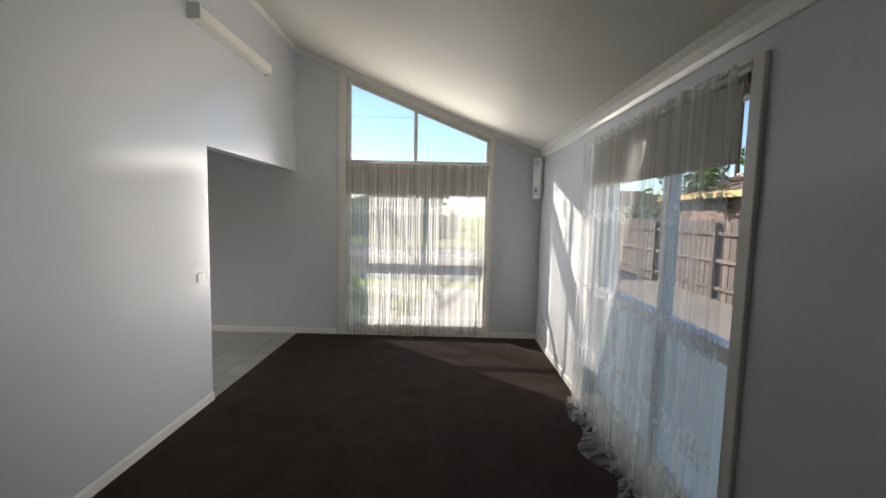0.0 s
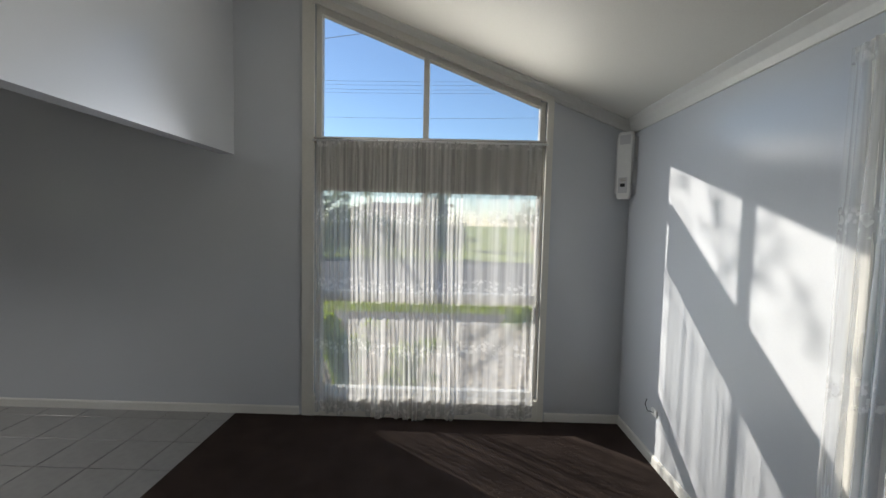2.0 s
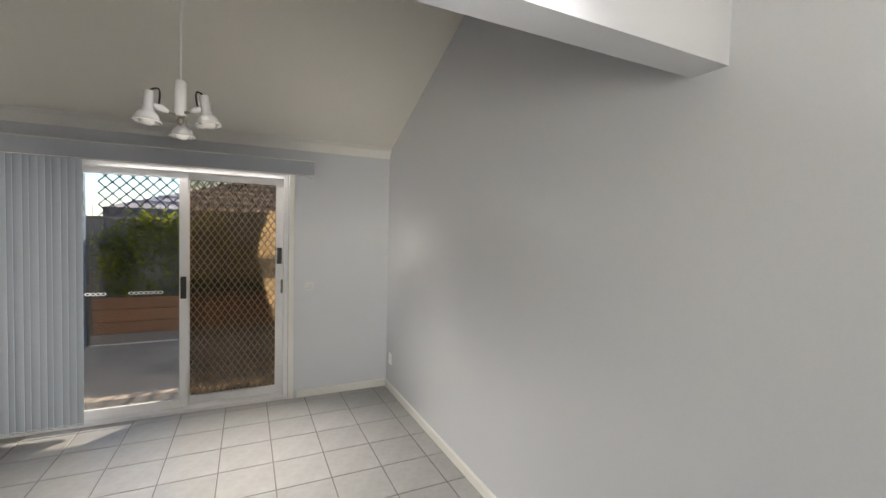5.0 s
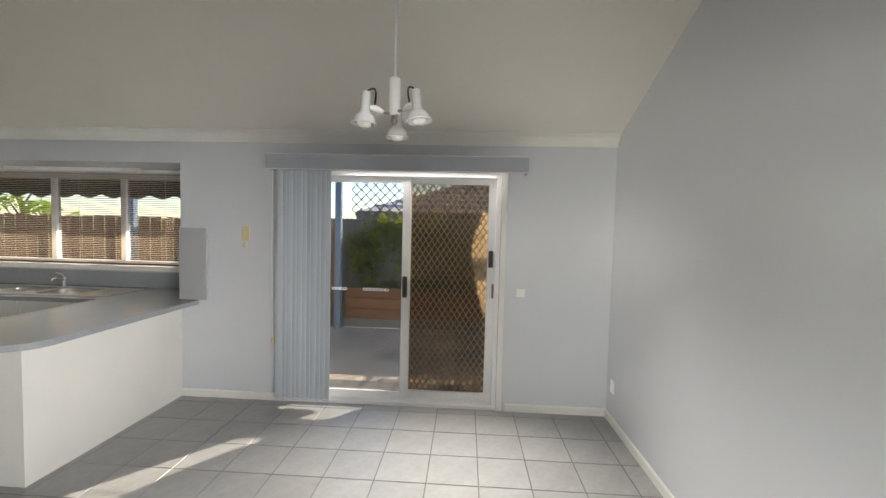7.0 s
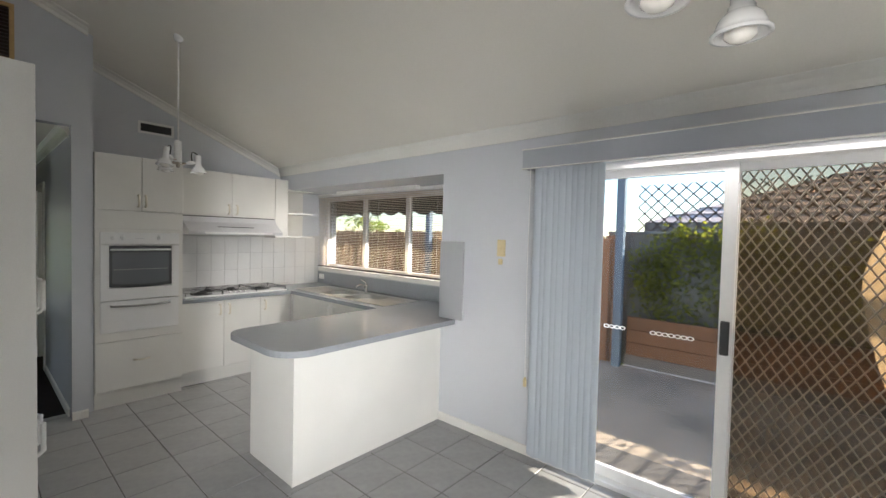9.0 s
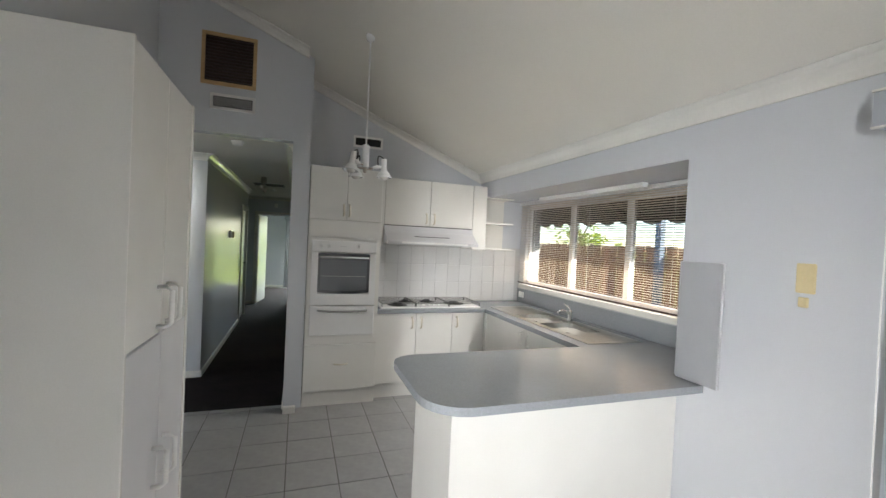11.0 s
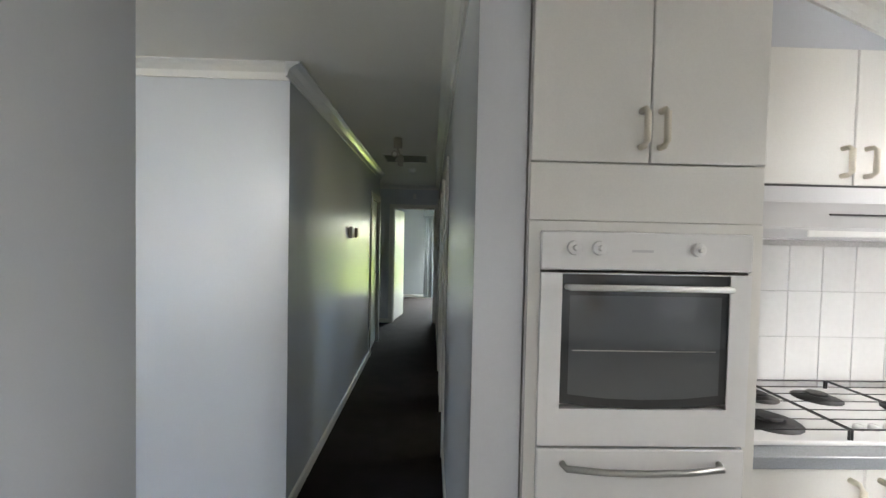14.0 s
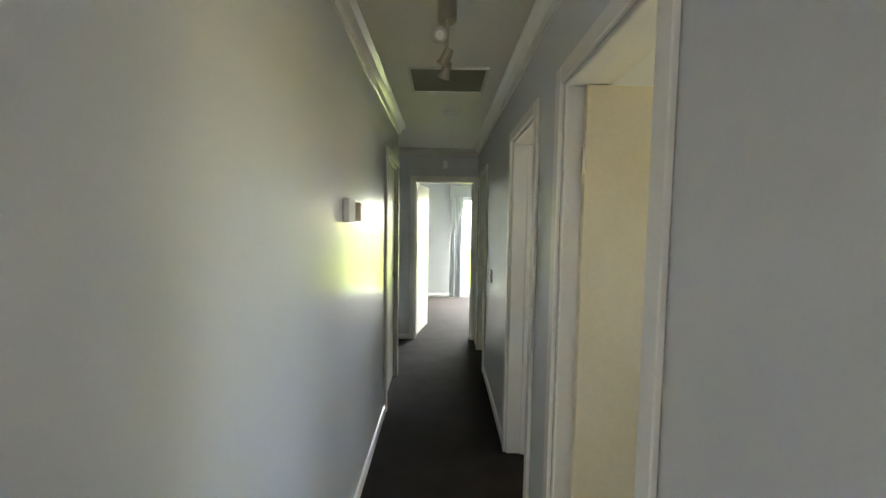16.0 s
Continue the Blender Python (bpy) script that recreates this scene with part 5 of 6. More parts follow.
part("handle", tube([(-3.66, OF, 0.915), (-3.655, OF + 0.025, 0.913), (-3.55, OF + 0.034, 0.908), (-3.435, OF + 0.036, 0.906), (-3.32, OF + 0.034, 0.908), (-3.215, OF + 0.025, 0.913), (-3.21, OF, 0.915)], 0.0095), STEEL, wdrawer, "grey bow handle", True)

base = cabinet("base_cabinet", "white laminate base cabinet with three doors under the cooktop", -4.955, -3.777, S_KITCHEN, BASE_F - 0.02, 0.13, 0.862)
part("kickboard", box(-4.97, -3.777, BASE_F - 0.06, BASE_F - 0.04, 0.0, 0.13), CABINET, base)
for a, b_, hx in ((-4.19, -3.779, -4.145), (-4.585, -4.194, -4.24), (-4.953, -4.589, -4.635)):
    leaf = part("door", box(a, b_, BASE_F - 0.018, BASE_F, 0.15, 0.858, 0.003), CABINET, base)
    d_handle(leaf, hx, BASE_F, 0.765, (0, 1, 0), 0.105, "cream D handle", CREAM_HANDLE, 0.042, 0.0095)

part("corner_post", box(-4.995, -4.957, BASE_F - 0.02, BASE_F + 0.02, 0.13, 0.862, 0.002), CABINET, base)
sink_base = cabinet("sink_cabinet", "white laminate base cabinet under the sink", -5.60, -4.995, -0.55, 1.146, 0.13, 0.862)
part("kickboard", box(-5.05, -5.03, -0.612, 1.146, 0.0, 0.13), CABINET, sink_base)
part("corner_filler", box(-5.05, -4.97, -0.632, -0.612, 0.0, 0.13), CABINET, sink_base)
for k, (a, b_, hy) in enumerate(((-0.548, 0.268, 0.215), (0.272, 1.144, 0.325))):
    leaf = part("door", box(-4.995, -4.977, a, b_, 0.15, 0.858, 0.003), CABINET, sink_base)
    d_handle(leaf, -4.977, hy, 0.765, (1, 0, 0), 0.105, "white D handle", CABINET)

pen = cabinet("peninsula", "white panelled peninsula base under the grey benchtop", -5.096, -3.716, 1.148, 1.747, 0.0, 0.862)
part("end_joint", box(-3.716, -3.7145, 1.735, 1.7485, 0.0, 0.862), TRIM, pen, "white corner bead")

# benchtop: two runs and the peninsula with its rounded end
bench = thing("benchtop", (-4.6, 0.3, 0.862), "speckled grey laminate benchtop with a rounded peninsula end", "benchtop")
part("sink_run", panel_with_holes("z", 0.862, 0.902, BAY_X + 0.002, -4.955, S_KITCHEN + 0.002, 1.055, [(-5.47, -5.11, -0.20, 0.21), (-5.47, -5.11, 0.26, 0.69)]), BENCH, bench)
part("cooktop_run", box(-4.954, -3.777, S_KITCHEN + 0.002, -0.55, 0.862, 0.902, 0.003), BENCH, bench)
outline = [(BAY_X + 0.002, 1.056), (-4.955, 1.056)]
for cx, cy, a0, a1, r in ((-3.72, 1.215, -90, 0, 0.16), (-3.77, 1.695, 0, 90, 0.21)):
    for k in range(9):
        a = radians(a0 + (a1 - a0) * k / 8)
        outline.append((cx + r * math.cos(a), cy + r * math.sin(a)))
outline += [(W + 0.002, 1.905), (W + 0.002, 1.733), (BAY_X + 0.002, 1.733)]
part("peninsula_top", prism(outline, "z", 0.862, 0.902), BENCH, bench)
upstand = thing("splashback", (BAY_X, 0.3, 0.904), "grey laminate splashback strip below the kitchen window", "splashback")
part("panel", box(BAY_X + 0.001, BAY_X + 0.014, S_KITCHEN + 0.012, 1.715, 0.904, 1.066, 0.002), BENCH, upstand)
part("top_edge", box(BAY_X + 0.001, BAY_X + 0.018, S_KITCHEN + 0.012, 1.715, 1.066, 1.078, 0.002), PANEL_GREY, upstand, "plain grey edge strip")
single("splash_panel", box(W + 0.001, W + 0.02, 1.74, 1.99, 0.904, 1.565, 0.004), PANEL_GREY, "grey laminate end panel standing on the benchtop", "panel")
single("splash_panel", box(BAY_X + 0.016, W - 0.0, 1.716, 1.733, 0.904, 1.565, 0.003), PANEL_GREY, "grey laminate return panel beside the kitchen window", "panel")

sink = thing("sink", (-5.29, 0.25, 0.90), "stainless steel double-bowl sink with drainers", "sink")
part("deck", panel_with_holes("z", 0.9022, 0.908, -5.55, -5.06, -0.66, 1.02, [(-5.46, -5.12, -0.19, 0.20), (-5.46, -5.12, 0.27, 0.68)]), STEEL, sink)
for a, b_ in ((-0.19, 0.20), (0.27, 0.68)):
    bm = box(-5.46, -5.12, a, b_, 0.745, 0.907)
    bmesh.ops.delete(bm, geom=[f for f in bm.faces if f.calc_center_median().z > 0.9], context="FACES")
    bmesh.ops.bevel(bm, geom=[ed for ed in bm.edges if all(v.co.z < 0.9 for v in ed.verts) or abs(ed.verts[0].co.z - ed.verts[1].co.z) > 0.1], offset=0.035, segments=3, affect="EDGES")
    bowl = part("bowl", bm, STEEL, sink, "", True)
    part("drain", lathe([(0, 0.002), (0.035, 0.002), (0.04, 0), (0.04, -0.002)], (-5.29, (a + b_) / 2, 0.747), (0, 0, 1), 14), CHROME, bowl)
for k in range(7):
    part("drain_rib", box(-5.46, -5.13, -0.60 + 0.05 * k, -0.588 + 0.05 * k, 0.908, 0.9095, 0.0007), STEEL, sink)
for k in range(5):
    part("drain_rib", box(-5.46, -5.13, 0.75 + 0.05 * k, 0.762 + 0.05 * k, 0.908, 0.9095, 0.0007), STEEL, sink)
tap = thing("mixer_tap", (-5.50, 0.20, 0.908), "chrome kitchen mixer tap", "tap")
part("body", lathe([(0, 0), (0.028, 0), (0.026, 0.008), (0.02, 0.02), (0.02, 0.085), (0.014, 0.10), (0, 0.105)], (-5.50, 0.20, 0.908), (0, 0, 1), 16), CHROME, tap, "", True)
part("spout", tube([(-5.50, 0.20, 0.965), (-5.46, 0.203, 1.0), (-5.40, 0.207, 1.012), (-5.355, 0.21, 1.0), (-5.35, 0.21, 0.985)], [0.012, 0.011, 0.010, 0.009, 0.009]), CHROME, tap, "", True)
part("lever", tube([(-5.50, 0.20, 1.01), (-5.495, 0.18, 1.035), (-5.48, 0.12, 1.06)], [0.009, 0.007, 0.006]), CHROME, tap, "", True)

cook = thing("cooktop", (-4.35, -0.85, 0.90), "white gas cooktop with dark burners and wire trivets", "cooktop")
part("tray", box(-4.93, -3.83, -1.10, -0.615, 0.9022, 0.918, 0.006), ENAMEL, cook)
for bx, by, r in ((-4.03, -0.76, 0.105), (-4.17, -0.98, 0.075), (-4.42, -0.98, 0.085), (-4.70, -0.84, 0.115)):
    burner = part("burner", lathe([(0, 0.008), (r * 0.45, 0.01), (r * 0.5, 0.016), (r * 0.55, 0.006), (r, 0.003), (r, 0)], (bx, by, 0.918), (0, 0, 1), 20), BLACK, cook, "dark iron burner", True)
    part("cap", lathe([(0, 0.026), (r * 0.4, 0.024), (r * 0.45, 0.016), (0, 0.012)], (bx, by, 0.918), (0, 0, 1), 16), BLACK, burner)
for a, b_ in ((-4.19, -3.84), (-4.56, -4.20), (-4.92, -4.57)):
    bm = tube([(a, -1.09, 0.952), (b_, -1.09, 0.952), (b_, -0.625, 0.952), (a, -0.625, 0.952), (a, -1.09, 0.952)], 0.0028, 6)
    for k in range(1, 6):
        y_ = -1.09 + 0.465 * k / 6
        tube([(a, y_, 0.952), (b_, y_, 0.952)], 0.002, 5, bm)
    for px, py in ((a, -1.09), (b_, -1.09), (b_, -0.625), (a, -0.625)):
        tube([(px, py, 0.917), (px, py, 0.952)], 0.004, 6, bm)
    part("trivet", bm, BLACK, cook, "black wire trivet", True)
for k in range(4):
    part("knob", lathe([(0, 0), (0.016, 0), (0.014, 0.016), (0, 0.018)], (-4.30 - 0.055 * k, -0.70, 0.918), (0, 0, 1), 12), ENAMEL, cook, "white knob", True)

upper = cabinet("wall_cabinet", "white laminate wall cabinet with two doors over the rangehood", -5.048, -3.777, S_KITCHEN, UPPER_F - 0.02, 1.764, 2.262)
for a, b_, hx in ((-4.368, -3.866, -4.325), (-4.876, -4.372, -4.415)):
    leaf = part("door", box(a, b_, UPPER_F - 0.018, UPPER_F, 1.766, 2.26, 0.003), CABINET, upper)
    d_handle(leaf, hx, UPPER_F, 1.85, (0, 1, 0), 0.1, "cream bow handle", CREAM_HANDLE, 0.038, 0.0095)
part("end_panel", box(-3.862, -3.779, S_KITCHEN, UPPER_F, 1.53, 2.26, 0.003), CABINET, upper)
part("end_panel", box(-5.05, -4.88, S_KITCHEN, UPPER_F, 1.535, 2.262, 0.003), CABINET, upper)
hood = thing("rangehood", (-4.37, -0.9, 1.58), "pale grey slide-out rangehood under the wall cabinet", "rangehood")
part("canopy", prism([(S_KITCHEN + 0.012, 1.565), (-0.63, 1.565), (-0.625, 1.60), (-0.80, 1.70), (-0.815, 1.76), (S_KITCHEN + 0.012, 1.76)], "x", -4.876, -3.866, bevel=0.004), CABINET_GREY, hood)
part("control_slot", box(-4.56, -4.17, -0.708, -0.70, 1.646, 1.652), BLACK, hood, "dark control slot")
# Shade between hood and doors, put in as a solid black strip.
part("gap_shade_strip", box(-4.87, -3.87, -0.822, -0.816, 1.757, 1.765), BLACK, hood, "black strip painted in as shade under the cupboard doors")
part("badge", box(-4.40, -4.33, -0.6285, -0.6275, 1.579, 1.585), NICKEL, hood, "small grey badge")
part("light_cover", box(-4.75, -4.02, -0.627, -0.620, 1.572, 1.592, 0.002), PLASTIC, hood, "pale front strip")
shelf = thing("corner_shelf", (-5.2, -0.97, 1.54), "white open corner shelves beside the wall cabinet", "shelf")
for z_ in (1.535, 1.84, 2.14):
    part("board", box(-5.42, -5.052, S_KITCHEN + 0.014, -0.86, z_, z_ + 0.018, 0.003), CABINET, shelf)
part("back_panel", box(-5.42, -5.052, S_KITCHEN + 0.001, S_KITCHEN + 0.013, 1.535, 2.16), CABINET, shelf)

pantry = cabinet("pantry", "tall white laminate pantry cupboard against the wall", -2.52, R0 - 0.002, 1.345, 2.06, 0.08, 2.17)
part("kickboard", box(-2.47, R0 - 0.002, 1.345, 2.06, 0, 0.08), CABINET, pantry)
part("edge_strip", box(-2.545, -2.522, 1.342, 1.368, 0.0, 2.17, 0.002), CABINET, pantry)
part("side_panel", box(-2.545, R0 - 0.002, 2.061, 2.077, 0.0, 2.17, 0.002), CABINET, pantry)
for a, b_, hy in ((1.372, 1.712, 1.66), (1.716, 2.058, 1.77)):
    leaf = part("door", box(-2.54, -2.522, a, b_, 1.225, 2.168, 0.003), CABINET, pantry)
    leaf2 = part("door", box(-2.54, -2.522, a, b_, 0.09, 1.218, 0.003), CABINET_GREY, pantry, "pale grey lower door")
    if hy:
        d_handle(leaf, -2.54, hy, 1.325, (-1, 0, 0), 0.145, out_by=0.046, thick=0.009)
    d_handle(leaf2, -2.54, hy, 0.735, (-1, 0, 0), 0.145, out_by=0.046, thick=0.009)

# venetian blind of the kitchen window
ven = thing("venetian_blind", (BAY_X + 0.05, 0.23, 2.13), "fine brown-grey venetian blind lowered over the kitchen window", "venetian blind")
part("head_rail", box(BAY_X + 0.02, BAY_X + 0.065, -1.06, 1.46, 2.105, 2.14, 0.003), ALU, ven)
for k in range(48):
    z_ = 2.09 - k * 0.0195
    bm = bmesh.new()
    c, s = math.cos(radians(13)), math.sin(radians(13))
    prof = [(-0.0125, 0.0), (0.0, 0.002), (0.0125, 0.0)]
    lo = [bm.verts.new((BAY_X + 0.042 + u * c, -1.05, z_ + u * s + v)) for u, v in prof]
    hi = [bm.verts.new((BAY_X + 0.042 + u * c, 1.458, z_ + u * s + v)) for u, v in prof]
    for i in range(2):
        bm.faces.new((lo[i], lo[i + 1], hi[i + 1], hi[i]))
    part("slat", bm, VENETIAN, ven)
part("bottom_rail", box(BAY_X + 0.03, BAY_X + 0.055, -1.05, 1.458, 1.146, 1.160, 0.003), GRILLE, ven)
for y_ in (-0.7, 0.25, 1.2):
    part("ladder_cord", tube([(BAY_X + 0.056, y_, 1.155), (BAY_X + 0.056, y_, 2.11)], 0.0015, 4), PLASTIC, ven)
tube_light = thing("tube_light", (-5.2, 0.5, BAY_TOP), "white under-soffit tube light over the sink", "light fitting")
part("case", box(-5.56, -5.50, -0.45, 1.0, BAY_TOP - 0.045, BAY_TOP - 0.001, 0.008), PLASTIC, tube_light)

# grilles and small fittings
grille = thing("return_air_grille", (-2.41, VENT_WALL, 3.05), "brown louvred air grille in a pine frame", "air grille")
part("frame", panel_with_holes("y", VENT_WALL, VENT_WALL + 0.02, -2.622, -2.205, 2.825, 3.255, [(-2.595, -2.232, 2.853, 3.228)]), WOOD_FRAME, grille, "pine frame")
part("backing", box(-2.595, -2.232, VENT_WALL + 0.001, VENT_WALL + 0.004, 2.853, 3.228), GRILLE, grille)
for k in range(14):
    bm = box(-2.595, -2.232, -0.011, 0.011, -0.0015, 0.0015)
    bmesh.ops.transform(bm, matrix=Matrix.Translation((0, VENT_WALL + 0.012, 2.868 + 0.0265 * k)) @ Matrix.Rotation(radians(-38), 4, "X"), verts=bm.verts)
    part("slat", bm, GRILLE, grille)


def wall_vent(name, label, x0, x1, z0, z1, y, rows, cols):
    ob = thing(name, ((x0 + x1) / 2, y, z0), label, "air vent")
    part("frame", panel_with_holes("y", y, y + 0.012, x0, x1, z0, z1, [(x0 + 0.022, x1 - 0.022, z0 + 0.022, z1 - 0.022)]), PLASTIC, ob)
    # Black sheet in place of the shade inside the open vent.
    part("backing", box(x0 + 0.022, x1 - 0.022, y + 0.001, y + 0.003, z0 + 0.022, z1 - 0.022), BLACK, ob)
    for k in range(1, rows):
        z_ = z0 + 0.022 + (z1 - z0 - 0.044) * k / rows
        part("slat", box(x0 + 0.022, x1 - 0.022, y + 0.004, y + 0.010, z_ - 0.0014, z_ + 0.0014), PLASTIC, ob)
    for k in range(1, cols):
        x_ = x0 + 0.022 + (x1 - x0 - 0.044) * k / cols
        part("bar", box(x_ - 0.0011, x_ + 0.0011, y + 0.003, y + 0.008, z0 + 0.022, z1 - 0.022), PLASTIC, ob)
    return ob


wall_vent("wall_vent", "white slatted air vent over the hall opening", -2.622, -2.278, 2.628, 2.758, VENT_WALL, 5, 18)
wall_vent("wall_vent", "open slot vent high on the kitchen wall, its dark hole a black sheet", -3.868, -3.545, 2.605, 2.73, S_KITCHEN, 1, 1)


def detector(label, x, y, z):
    ob = thing("smoke_detector", (x, y, z), label, "smoke detector")
    part("base", lathe([(0, 0), (0.055, 0), (0.055, -0.012), (0.05, -0.016), (0, -0.016)], (x, y, z), (0, 0, 1), 20), PLASTIC, ob, "", True)
    part("cover", lathe([(0.045, -0.016), (0.042, -0.036), (0.03, -0.042), (0, -0.043)], (x, y, z), (0, 0, 1), 20), PLASTIC, ob, "", True)


detector("white round smoke detector by the hall opening", -2.457, -0.70, HALL_CEIL + 0.008)
detector("white round smoke detector on the hall ceiling", -2.547, -4.9, HALL_CEIL + 0.008)
# corner block where the opening's head meets the wall
single("head_block", prism([(-0.41, 2.436), (-0.37, 2.436), (-0.385, 2.40), (-0.41, 2.37)], "x", R0 - 0.035, R0 - 0.001), TRIM, "small white corner block at the opening's head", "trim")

hatch = thing("ceiling_hatch", (-2.52, -4.12, HALL_CEIL), "square manhole cover in the hall ceiling", "hatch")
part("frame", panel_with_holes("z", HALL_CEIL - 0.006, HALL_CEIL + 0.007, -2.762, -2.275, -4.35, -3.893, [(-2.745, -2.292, -4.333, -3.91)]), TRIM, hatch)
part("cover", box(-2.745, -2.292, -4.333, -3.91, HALL_CEIL - 0.001, HALL_CEIL + 0.006), HATCH, hatch, "grey cover panel")

track = thing("hall_spotlight", (-2.505, -3.2, HALL_CEIL), "satin nickel hall ceiling light with three spots", "spotlight")
part("stem", lathe([(0, 0), (0.04, 0), (0.04, -0.085), (0.037, -0.09), (0, -0.09)], (-2.505, -3.16, HALL_CEIL + 0.007), (0, 0, 1), 16), NICKEL, track, "", True)
bar_z = HALL_CEIL - 0.095
part("bar", tube([(-2.505, -3.12, bar_z), (-2.505, -3.60, bar_z)], 0.009), NICKEL, track, "", True)
for y_, way in ((-3.20, (-0.15, 1.0, -0.25)), (-3.40, (0.5, -0.3, -1.0)), (-3.57, (0.3, -0.5, -0.9))):
    wv = Vector(way).normalized()
    p = Vector((-2.505, y_, bar_z - 0.03)) + Vector((0.035 if y_ > -3.3 else 0, 0, 0))
    head = part("spot_head", lathe([(0, -0.035), (0.02, -0.035), (0.022, -0.03), (0.026, 0.02), (0.032, 0.04), (0.032, 0.046), (0.026, 0.044), (0, 0.035)], p, wv, 18), NICKEL, track, "", True)
    part("lens", lathe([(0, 0.038), (0.022, 0.037), (0.024, 0.042), (0, 0.04)], p, wv, 14), LENS, head, "clear lamp lens")
    part("knuckle", tube([(-2.505, y_, bar_z), p], 0.006), NICKEL, head)

thermo = thing("thermostat", (HALL_E, -3.36, 1.53), "white thermostat box on the hall wall", "thermostat")
part("case", box(HALL_E - 0.03, HALL_E - 0.001, -3.37, -3.24, 1.515, 1.625, 0.006), PLASTIC, thermo)
part("dial_cover", box(HALL_E - 0.055, HALL_E - 0.001, -3.45, -3.375, 1.52, 1.61, 0.005), NICKEL, thermo, "grey dial cover")
sensor = thing("alarm_sensor", (-2.5, -6.69, 2.25), "small white alarm sensor over the bedroom door", "sensor")
part("case", box(-2.545, -2.49, -6.689, -6.64, 2.20, 2.29, 0.008), PLASTIC, sensor)
wall_plate("light_switch", "white switch on the hall wall", (HALL_W, -5.05, 1.05), (1, 0, 0), 0.07, 0.11, 1)

# bedroom curtain
bm = net_curtain("y", BED_S + 0.09, -2.90, -2.66, 0.02, 2.05, 7, 0.035, 21)
bed_curtain = thing("curtain", (-2.78, BED_S + 0.09, 2.05), "grey pleated curtain drawn beside the bedroom window", "curtain")
part("cloth", bm, GREY_CURTAIN, bed_curtain, "", True)
part("pelmet", box(-4.45, -2.62, BED_S + 0.001, BED_S + 0.15, 2.03, 2.22, 0.005), GREY_CURTAIN, bed_curtain, "grey padded pelmet")


# ---------- outside ----------
structure("ground", box(-400, 400, -400, 400, -0.9, -0.36), GRASS, "grassy ground reaching the horizon", "ground")
structure("garden_bed", box(-8, 5.2, N + 0.2, 9.9, -0.5, -0.30), PEBBLE, "pebble garden bed in front of the house", "garden bed")
stones, rng = bmesh.new(), random.Random(23)
for _ in range(2600):
    p, r = Vector((rng.uniform(-2.6, 3.0), rng.uniform(6.0, 9.8), -0.298)), rng.uniform(0.014, 0.04)
    turn = Matrix.Rotation(rng.uniform(0, 6.28), 3, "Z")
    ring = [stones.verts.new(p + turn @ Vector((r * math.cos(q) * rng.uniform(0.8, 1.4), r * math.sin(q), r * 0.3))) for q in (0, 1.26, 2.51, 3.77, 5.03)]
    top = stones.verts.new(p + Vector((0, 0, r * 0.8)))
    foot = stones.verts.new(p - Vector((0, 0, r * 0.3)))
    for i in range(5):
        stones.faces.new((ring[i], ring[(i + 1) % 5], top))
        stones.faces.new((ring[(i + 1) % 5], ring[i], foot))
single("gravel", stones, PEBBLE, "loose beige stones strewn over the garden bed", "gravel", "", "stuff")
structure("footpath", box(-60, 60, 9.95, 11.0, -0.5, -0.30), CONCRETE, "grey concrete footpath", "pavement")
structure("road", box(-120, 120, 12.6, 22.4, -0.5, -0.33), ASPHALT, "grey asphalt street", "road")
for n_, a, b_ in (("kerb_near", 12.45, 12.6), ("kerb_far", 22.4, 22.55)):
    structure(n_, box(-120, 120, a, b_, -0.5, -0.24, 0.02), CONCRETE, "concrete kerb", "kerb")
structure("driveway", prism([(E + 0.2, -12), (6.4, -12), (6.4, 12.4), (3.4, 12.4), (3.1, 7.5), (E + 0.2, 5.8)], "z", -0.5, -0.22), CONCRETE, "pale concrete driveway beside the house", "driveway")
structure("patio", box(-8.3, W - 0.2, 1.9, 9, -0.5, -0.10), PATIO, "brown-grey concrete patio", "patio")
structure("side_path", box(-8.3, BAY_X - 0.2, -12, 1.9, -0.5, -0.12), CONCRETE, "concrete side path", "path")


def paling_fence(name, label, x, y0, y1, z0, z1, out, material, pitch=0.105):
    fence = thing(name, (x, (y0 + y1) / 2, z0), label, "fence")
    rng = random.Random(3)
    me = None
    k = 0
    y = y0
    while y < y1:
        if me is None:
            first = part("paling", box(x, x + 0.016, y, y + pitch - 0.008, z0, z1, 0.002), material, fence)
            me = first.data
        else:
            ob = new("paling", me)
            ob.parent = fence
            ob.location = (0.012 * (k % 2), y - y0, rng.uniform(-0.03, 0.02))
        y += pitch
        k += 1
    for z in (z0 + 0.3, (z0 + z1) / 2, z1 - 0.3):
        part("rail", box(x + out * 0.02, x + out * 0.075, y0, y1, z - 0.04, z + 0.04, 0.004), material, fence)
    n = int((y1 - y0) / 2.4)
    for i in range(n + 1):
        yy = y0 + 0.1 + i * (y1 - y0 - 0.2) / max(n, 1)
        part("post", box(x + out * 0.02, x + out * 0.12, yy - 0.05, yy + 0.05, z0 - 0.1, z1 - 0.05, 0.005), material, fence)
    return fence


paling_fence("side_fence", "weathered grey timber paling fence with rails", 6.45, 1.5, 15.5, -0.25, 1.60, -1, PALING)
paling_fence("back_fence", "red-brown timber paling fence behind the kitchen", -8.45, -7.5, 2.1, -0.2, 1.68, 1, RED_PALING)

planter = thing("planter", (-8.4, 4.5, -0.1), "low red-brown timber garden planter edging the patio", "planter")
for k in range(3):
    part("board", box(-8.36, -8.31, 2.32, 9.0, 0.052 + 0.175 * k, 0.222 + 0.175 * k, 0.005), SLEEPER, planter)
